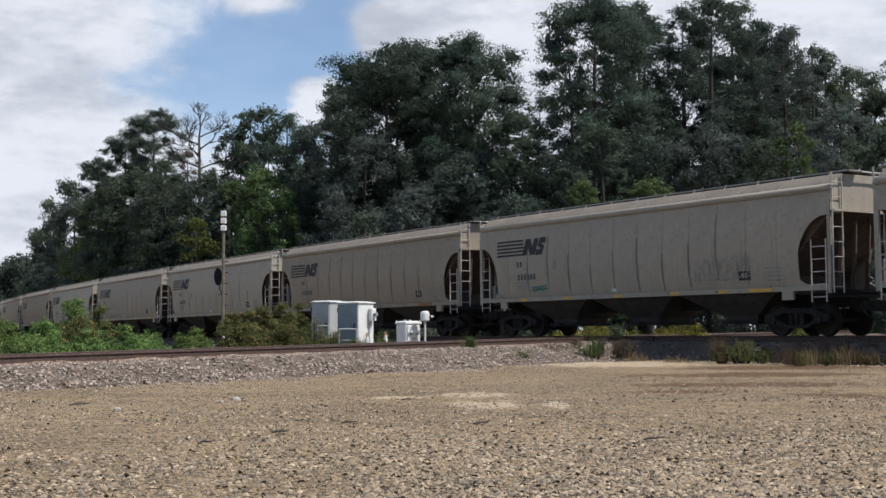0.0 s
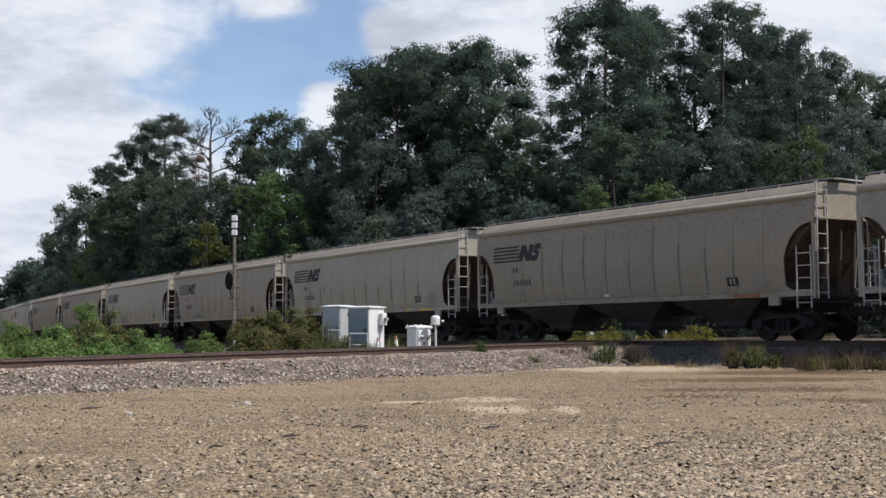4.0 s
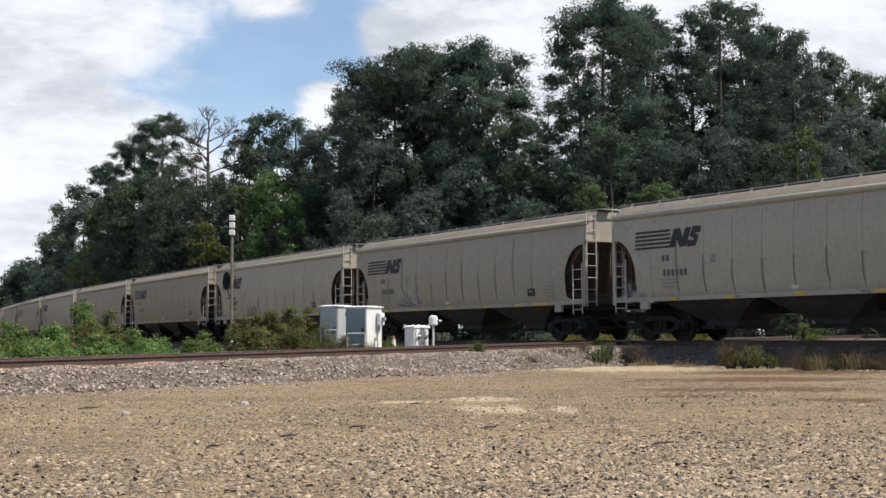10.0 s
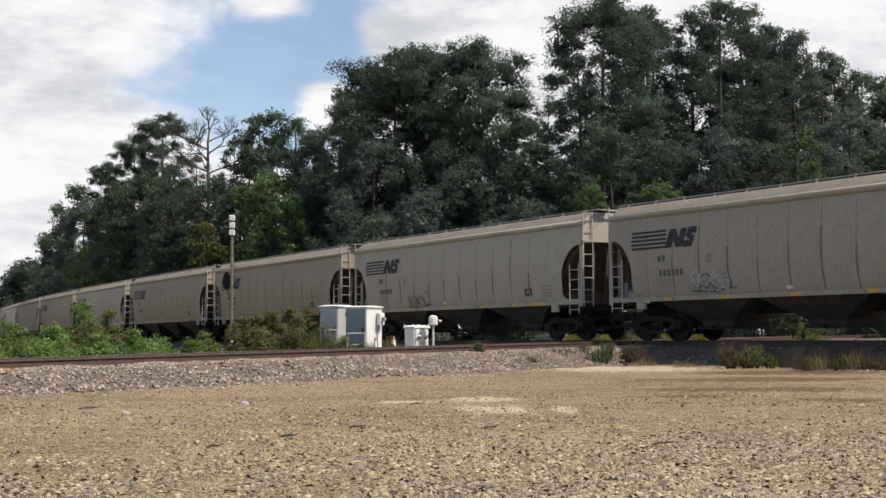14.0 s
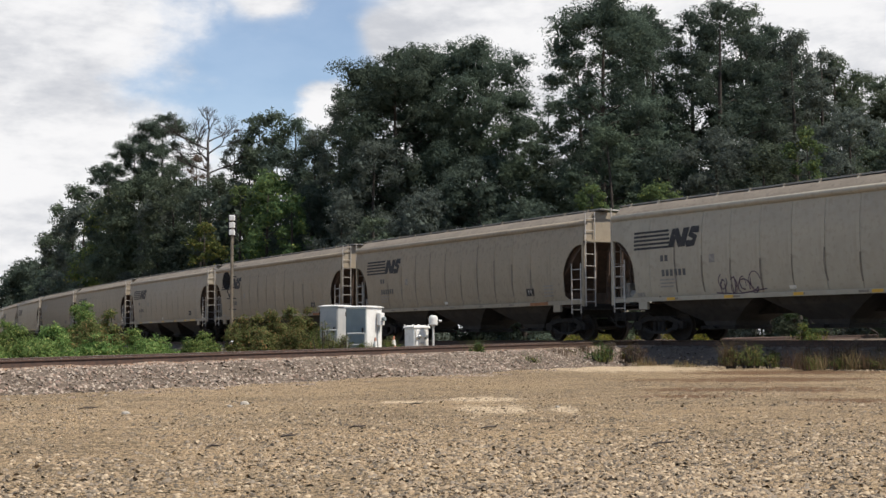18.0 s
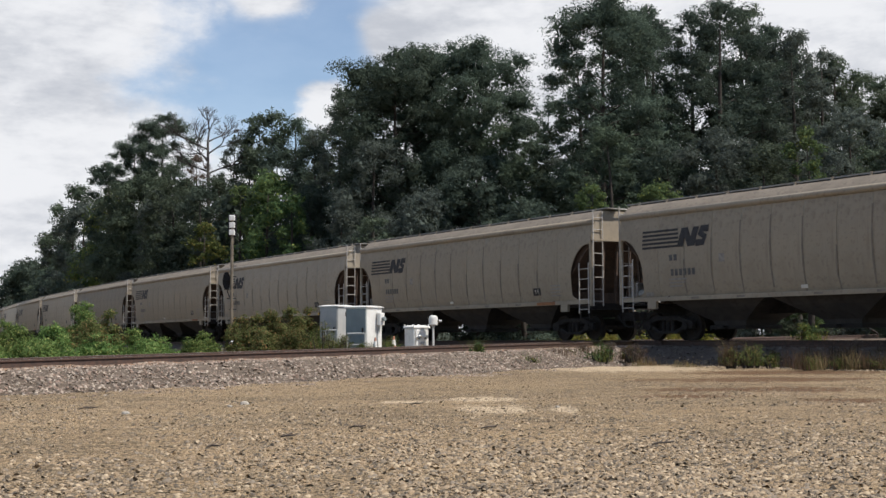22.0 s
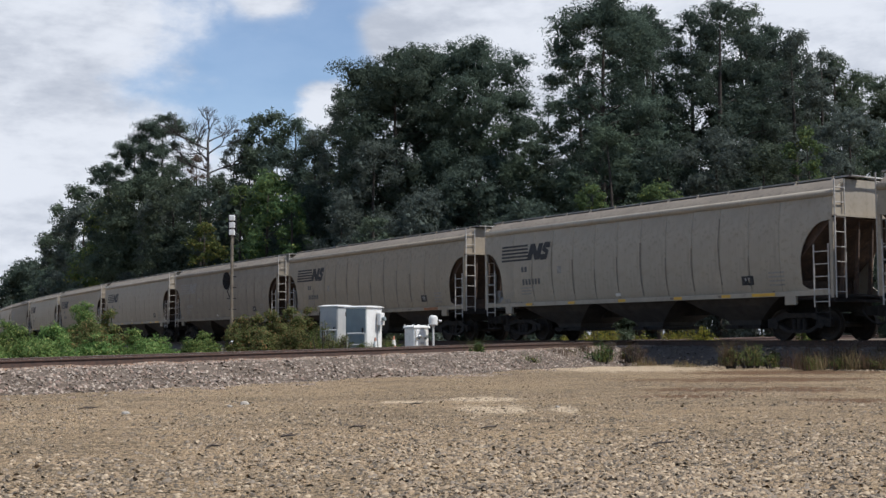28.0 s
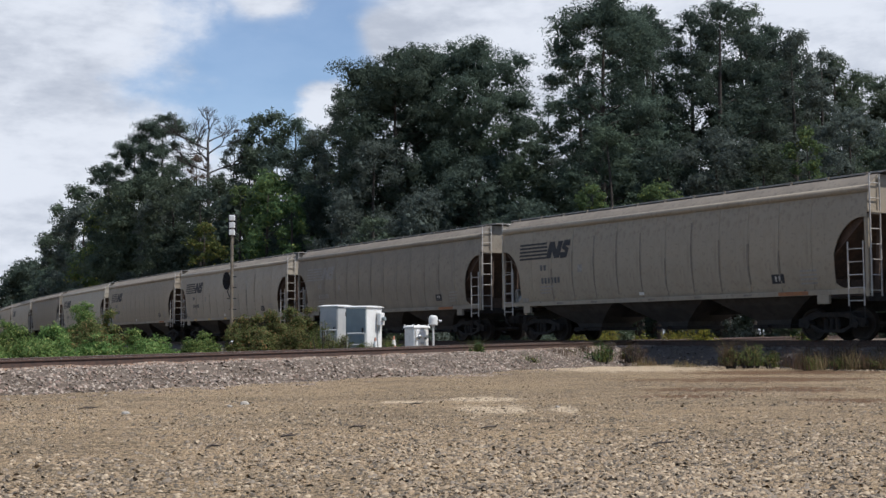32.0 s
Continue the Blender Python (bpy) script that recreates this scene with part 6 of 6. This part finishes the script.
heap("weed_plant", "leafy yellow-green weed before the relay cases", -4.17, 44.00, 0.40, 0.75, 915, LEAF_YELLOW, leaf=0.045, per=420, gap=0.6, n=9, cat="weeds", z=-0.48)
heap("weed_plant", "leafy yellow-green weed before the relay cases", -3.64, 43.60, 0.35, 0.55, 916, LEAF_YELLOW, leaf=0.045, per=420, gap=0.6, n=9, cat="weeds", z=-0.48)
heap("weed_plant", "leafy yellow-green weed before the relay cases", -2.84, 43.40, 0.40, 0.50, 917, LEAF_YELLOW, leaf=0.045, per=420, gap=0.6, n=9, cat="weeds", z=-0.48)
heap("weed_plant", "leafy yellow-green weed before the relay cases", -1.86, 43.60, 0.30, 0.50, 918, LEAF_YELLOW, leaf=0.045, per=420, gap=0.6, n=9, cat="weeds", z=-0.48)
heap("weed_plant", "leafy yellow-green weed before the relay cases", -1.58, 44.00, 0.25, 0.40, 919, LEAF_YELLOW, leaf=0.045, per=420, gap=0.6, n=9, cat="weeds", z=-0.48)
heap("weed_plant", "leafy yellow-green weed before the relay cases", -4.61, 44.40, 0.50, 1.00, 920, LEAF_YELLOW, leaf=0.045, per=420, gap=0.6, n=9, cat="weeds", z=-0.48)
heap("goldenrod_bush", "yellow flowering goldenrod in sun beyond the track", 5.55, 53.00, 0.80, 1.15, 950, GRASS_YELLOW, leaf=0.06, per=500, gap=-0.2, n=12, cat="weeds", z=-0.58)
heap("goldenrod_bush", "yellow flowering goldenrod in sun beyond the track", 6.28, 52.00, 0.90, 1.35, 951, GRASS_YELLOW, leaf=0.06, per=500, gap=-0.2, n=12, cat="weeds", z=-0.58)
heap("goldenrod_bush", "yellow flowering goldenrod in sun beyond the track", 6.80, 51.00, 0.70, 1.20, 952, GRASS_YELLOW, leaf=0.06, per=500, gap=-0.2, n=12, cat="weeds", z=-0.58)
heap("goldenrod_bush", "yellow flowering goldenrod in sun beyond the track", 8.44, 47.00, 0.70, 1.05, 953, GRASS_YELLOW, leaf=0.06, per=500, gap=-0.2, n=12, cat="weeds", z=-0.58)
heap("goldenrod_bush", "yellow flowering goldenrod in sun beyond the track", 9.09, 46.50, 0.90, 1.30, 954, GRASS_YELLOW, leaf=0.06, per=500, gap=-0.2, n=12, cat="weeds", z=-0.58)
heap("goldenrod_bush", "yellow flowering goldenrod in sun beyond the track", 9.62, 46.00, 0.60, 1.10, 955, GRASS_YELLOW, leaf=0.06, per=500, gap=-0.2, n=12, cat="weeds", z=-0.58)
heap("goldenrod_bush", "yellow flowering goldenrod in sun beyond the track", 7.69, 49.00, 0.80, 0.90, 956, GRASS_YELLOW, leaf=0.06, per=500, gap=-0.2, n=12, cat="weeds", z=-0.58)
heap("weed_bush", "yellow-green leafy weeds in sun beyond the track", 12.99, 45.00, 0.50, 1.20, 957, LEAF_YELLOW, leaf=0.06, per=500, gap=-0.2, n=12, cat="weeds", z=-0.58)


# ---- trackside equipment ----
def at(x, y, z, turn=0.0):
    return Matrix.Translation((x, y, z)) @ Matrix.Rotation(radians(turn), 4, "Z")


def build_case(x, y, z, turn, w, d, h, front, meter):
    """A relay case: body, overhanging lid, door with frame, hinges and handle, plinth."""
    c = thing("relay_case", "pale metal railway relay case with a grey door" if meter else "weathered metal railway relay case", "equipment case", at(x, y, z, turn), "relay cases beside the track")
    part("body", Geo().box(-w / 2, w / 2, -d / 2, d / 2, 0.12, h, 0.015).mesh("body", WHITE_BOX if meter else SILVER_BOX), c)
    part("plinth", Geo().box(-w / 2 - 0.05, w / 2 + 0.05, -d / 2 - 0.05, d / 2 + 0.05, -0.45, 0.12).mesh("plinth", CONCRETE), c)
    lid = Geo().loft([[(-w / 2 - 0.05, -d / 2 - 0.05, h), (w / 2 + 0.05, -d / 2 - 0.05, h), (w / 2 + 0.05, d / 2 + 0.05, h), (-w / 2 - 0.05, d / 2 + 0.05, h)],
                      [(-w / 2 - 0.05, -d / 2 - 0.05, h + 0.03), (w / 2 + 0.05, -d / 2 - 0.05, h + 0.03), (w / 2 + 0.05, d / 2 + 0.05, h + 0.03), (-w / 2 - 0.05, d / 2 + 0.05, h + 0.03)],
                      [(-w / 2 + 0.1, -d / 2 + 0.15, h + 0.07), (w / 2 - 0.1, -d / 2 + 0.15, h + 0.07), (w / 2 - 0.1, d / 2 - 0.15, h + 0.07), (-w / 2 + 0.1, d / 2 - 0.15, h + 0.07)]])
    part("lid", lid.mesh("lid", WHITE_BOX), c)
    # the door faces local -x
    door = part("door", Geo().box(-w / 2 - 0.03, -w / 2 - 0.004, -d / 2 + 0.03, d / 2 - 0.03, 0.18, h - 0.04).mesh("door", front), c, "grey steel door")
    part("handle", Geo().box(-w / 2 - 0.09, -w / 2 - 0.03, -d / 2 + 0.12, -d / 2 + 0.16, h * 0.5, h * 0.5 + 0.2, 0.008).mesh("handle", SIGNAL_BLACK), door)
    for zz in (0.35, h - 0.3):
        part("hinge", Geo().tube((-w / 2 - 0.035, d / 2 - 0.03, zz), (-w / 2 - 0.035, d / 2 - 0.03, zz + 0.14), 0.02, 6).mesh("hinge", SIGNAL_BLACK), door)
    if meter:
        m = part("meter", Geo().box(0.10, 0.36, -d / 2 - 0.2, -d / 2 - 0.004, h * 0.66, h * 0.90, 0.03).mesh("meter", WHITE_BOX), c)
        part("meter_glass", Geo().tube((0.23, -d / 2 - 0.2, h * 0.78), (0.23, -d / 2 - 0.32, h * 0.78), 0.07, 10).mesh("meter_glass", DOOR_GREY), m)
        part("conduit", Geo().path([(0.2, -d / 2 - 0.05, h * 0.66), (0.12, -d / 2 - 0.05, h * 0.4), (0.12, -d / 2 - 0.05, 0.0)], [0.025] * 3, 6).mesh("conduit", SILVER_BOX), c)
    else:
        part("vent_hood", Geo().box(0.06, 0.36, -d / 2 - 0.12, -d / 2 - 0.004, h * 0.86, h * 0.98, 0.03).mesh("vent_hood", WHITE_BOX), c)
        part("padlock", Geo().box(0.05, 0.2, -d / 2 - 0.08, -d / 2 - 0.004, h * 0.52, h * 0.57, 0.01).mesh("padlock", SIGNAL_BLACK), c)
    return c


CASE_TURN = 54.0
build_case(-4.03, 46.9, -0.62, CASE_TURN - 2, 0.80, 0.92, 1.92, SILVER_BOX, False)
build_case(-2.88, 45.2, -0.62, CASE_TURN - 2, 0.84, 1.0, 1.84, DOOR_GREY, True)


def build_pipe_guard(x, y, z, turn, w, h):
    g = thing("pipe_guard_rail", "pale bent-pipe guard rail before a relay case", "guard rail", at(x, y, z, turn))
    part("post", Geo().tube((-w / 2, 0, -0.4), (-w / 2, 0, h), 0.028, 8).mesh("post", SILVER_BOX), g)
    part("post", Geo().tube((w / 2, 0, -0.4), (w / 2, 0, h), 0.028, 8).mesh("post", SILVER_BOX), g)
    part("top_bar", Geo().tube((-w / 2, 0, h - 0.02), (w / 2, 0, h - 0.02), 0.028, 8).mesh("top_bar", SILVER_BOX), g)
    part("mid_bar", Geo().tube((-w / 2, 0, h * 0.52), (w / 2, 0, h * 0.52), 0.022, 8).mesh("mid_bar", SILVER_BOX), g)


build_pipe_guard(-3.05, 43.6, -0.55, -6, 0.62, 0.86)
build_pipe_guard(-3.98, 44.2, -0.55, -8, 0.42, 0.98)


def build_switch_machine(x, y, z, turn):
    """A white cast junction case with a bolted, domed lid and two hooded lamps on its face."""
    c = thing("junction_case", "white cast-metal junction case with a bolted lid", "equipment case", at(x, y, z, turn) @ Matrix.Scale(0.80, 4))
    part("body", Geo().box(-0.42, 0.42, -0.36, 0.36, -0.25, 0.86, 0.04).mesh("body", WHITE_BOX), c)
    lid = part("lid", Geo().loft([[(sx * a, sy * b, zz) for sx, sy in ((-1, -1), (1, -1), (1, 1), (-1, 1))] for a, b, zz in ((0.46, 0.40, 0.86), (0.46, 0.40, 0.93), (0.30, 0.26, 0.99))]).mesh("lid", WHITE_BOX), c)
    for px, py in ((-0.4, -0.34), (0.4, -0.34), (0.4, 0.34), (-0.4, 0.34), (0.0, -0.1), (-0.14, 0.1), (0.16, 0.08)):
        part("bolt", Geo().tube((px, py, 0.90), (px, py, 1.04), 0.035, 6, 0.02).mesh("bolt", WHITE_BOX), lid)
    # the face towards local -y
    face = part("face_plate", Geo().box(-0.34, 0.34, -0.40, -0.364, 0.10, 0.80, 0.03).mesh("face_plate", WHITE_BOX), c)
    for px in (-0.17, 0.17):
        part("hood", Geo().path([(px - 0.1, -0.42, 0.44), (px - 0.07, -0.5, 0.52), (px + 0.07, -0.5, 0.52), (px + 0.1, -0.42, 0.44)], [0.045] * 4, 7).mesh("hood", WHITE_BOX), face)
        part("lens", Geo().tube((px, -0.40, 0.42), (px, -0.44, 0.42), 0.06, 10).mesh("lens", DOOR_GREY), face)
    part("latch", Geo().box(-0.09, 0.09, -0.46, -0.40, 0.16, 0.24, 0.015).mesh("latch", SILVER_BOX), face)
    part("plinth", Geo().box(-0.48, 0.48, -0.42, 0.42, -0.5, -0.2).mesh("plinth", CONCRETE), c)
    return c


build_switch_machine(-0.96, 44.6, -0.22, 38)


def build_post_box(x, y, z):
    p = thing("telephone_box_on_post", "white rounded box on a pale steel post", "equipment box", at(x, y, z, 20) @ Matrix.Scale(0.85, 4))
    part("post", Geo().tube((0, 0, -0.5), (0, 0, 0.92), 0.045, 10).mesh("post", HEAD_WHITE), p)
    part("collar", Geo().tube((0, 0, 0.84), (0, 0, 0.95), 0.07, 10).mesh("collar", SILVER_BOX), p)
    rings = []
    for z0, k in ((0.93, 0.9), (0.97, 1.0), (1.22, 1.0), (1.30, 0.86), (1.34, 0.5)):
        rings.append([(0.19 * k * math.cos(a * math.pi / 8) * (1.05 if a % 4 else 1), 0.16 * k * math.sin(a * math.pi / 8), z0) for a in range(16)])
    part("box", Geo().loft(rings).mesh("box", WHITE_BOX), p)
    part("nozzle", Geo().tube((0.18, -0.05, 1.10), (0.34, -0.08, 1.10), 0.05, 8).mesh("nozzle", WHITE_BOX), p)
    part("hasp", Geo().box(0.16, 0.22, -0.12, 0.02, 1.06, 1.14).mesh("hasp", SIGNAL_BLACK), p)


build_post_box(-0.36, 44.2, -0.22)


def build_marker(x, y, z, h):
    m = thing("marker_cone", "faded orange and white traffic cone among weeds", "traffic cone", at(x, y, z))
    part("base", Geo().box(-0.15, 0.15, -0.15, 0.15, 0, 0.03, 0.01).mesh("base", CONE_ORANGE), m)
    part("cone", Geo().tube((0, 0, 0.03), (0, 0, h), 0.12, 12, 0.025).mesh("cone", CONE_ORANGE), m)
    part("band", Geo().tube((0, 0, h * 0.42), (0, 0, h * 0.78), 0.085, 12, 0.052).mesh("band", WHITE_BOX), m)


build_marker(-1.83, 46.0, -0.42, 0.62)
build_marker(-2.42, 44.3, -0.45, 0.6)


def build_signal(x, y, z, h):
    """A railway signal mast with a three-lamp head seen from its back, a ladder's steps and a lower head turned away."""
    s = thing("railway_signal", "tall signal mast with a three-part pale lamp head", "railway signal", at(x, y, z))
    part("mast", Geo().tube((0, 0, 0.25), (0, 0, h - 0.25), 0.085, 10, 0.07).mesh("mast", MAST), s)
    part("base", Geo().box(-0.45, 0.5, -0.45, 0.45, -0.6, 0.12, 0.08).mesh("base", CONCRETE), s)
    part("base_case", Geo().loft([[(0.12 + 0.17 * k * math.cos(a * math.pi / 6), -0.35 + 0.17 * k * math.sin(a * math.pi / 6), zz) for a in range(12)] for zz, k in ((0.12, 0.7), (0.2, 1.0), (0.42, 1.0), (0.5, 0.6))]).mesh("base_case", WHITE_BOX), s, "small white round case")
    head = part("signal_head", Geo().box(-0.20, 0.20, 0.03, 0.12, h - 1.02, h + 0.06, 0.02).mesh("signal_head", SIGNAL_BLACK), s, "dark signal backboard")
    for i in range(3):
        part("lamp_case", Geo().box(-0.125, 0.14, -0.16, 0.028, h - 0.94 + 0.345 * i, h - 0.69 + 0.345 * i, 0.03).mesh("lamp_case", HEAD_WHITE), head, "pale lamp housing")
    for i in range(9):
        zz = 0.9 + i * (h - 2.3) / 8
        part("step", Geo().box(-0.22 if i % 2 else -0.1, 0.22, -0.03, 0.03, zz, zz + 0.035).mesh("step", SIGNAL_BLACK), s)
    disc = Geo().loft([[(-0.27 + 0.19 * k * math.cos(a * math.pi / 8), yy, h * 0.515 + 0.42 * k * math.sin(a * math.pi / 8)) for a in range(16)] for yy, k in ((0.10, 1.0), (0.16, 1.0))])
    low = part("lower_head", disc.mesh("lower_head", SIGNAL_BLACK), s, "dark oval signal backboard")
    part("bracket", Geo().tube((-0.3, 0.08, h * 0.515), (0, 0.0, h * 0.515), 0.03, 6).mesh("bracket", SIGNAL_BLACK), low)
    part("cable", Geo().path([(-0.14, 0.05, h * 0.48), (-0.2, 0.05, h * 0.43), (-0.05, 0.0, h * 0.38)], [0.025] * 3, 5).mesh("cable", SIGNAL_BLACK), low)


build_signal(-10.02, 59.0, -0.45, 6.42)


# ---- things lying on the lot ----
def lone_rock(x, y, size, seed):
    """A single pale stone, angular and half sunk."""
    rng = random.Random(seed)
    rings = []
    for z, k in ((-0.12, 0.9), (0.09, 1.0), (0.23, 0.74), (0.30, 0.3)):
        rings.append([(size * 0.5 * k * math.cos(a * 0.785) * rng.uniform(0.75, 1.2), size * 0.36 * k * math.sin(a * 0.785) * rng.uniform(0.75, 1.2), size * z) for a in range(8)])
    thing("stone", "pale angular stone lying on the gravel", "stone", at(x, y, lot_height(x, y), rng.uniform(0, 360)), "pale stones on the lot", data=Geo().loft(rings).mesh("stone", CONCRETE))


def stick(x, y, length, turn, seed):
    rng = random.Random(seed)
    z = 0.012
    pts = [(-length / 2, 0, z), (-length * 0.2, rng.uniform(-0.02, 0.03), z + 0.01), (length * 0.2, rng.uniform(-0.03, 0.02), z + 0.012), (length / 2, 0.01, z + 0.02)]
    t = thing("stick", "dark broken stick lying on the gravel", "stick", at(x, y, lot_height(x, y), turn), "sticks on the lot")
    part("stem", Geo().path(pts, [0.007, 0.009, 0.008, 0.004], 6).mesh("stem", STICK), t)
    part("twig", Geo().path([pts[1], (pts[1][0] + 0.06, 0.07, z + 0.035)], [0.005, 0.003], 5).mesh("twig", STICK), t)

lone_rock(-3.75, 14.77, 0.12, 60)
lone_rock(-2.77, 16.20, 0.09, 61)
lone_rock(-2.68, 16.86, 0.15, 62)
lone_rock(11.04, 33.04, 0.21, 63)
lone_rock(10.48, 32.02, 0.13, 64)
lone_rock(-0.31, 31.01, 0.13, 65)
lone_rock(-4.35, 26.10, 0.14, 66)
lone_rock(1.42, 15.68, 0.07, 67)
lone_rock(-13.91, 48.52, 0.22, 68)
stick(-1.38, 11.19, 0.15, 4, 80)
stick(-0.85, 12.31, 0.17, -12, 81)
stick(0.44, 12.07, 0.19, 25, 82)
stick(1.79, 10.25, 0.19, 6, 83)
stick(-4.43, 15.61, 0.26, 2, 84)
stick(-0.36, 16.50, 0.18, -8, 85)
stick(-1.85, 10.16, 0.14, 15, 86)


motions()
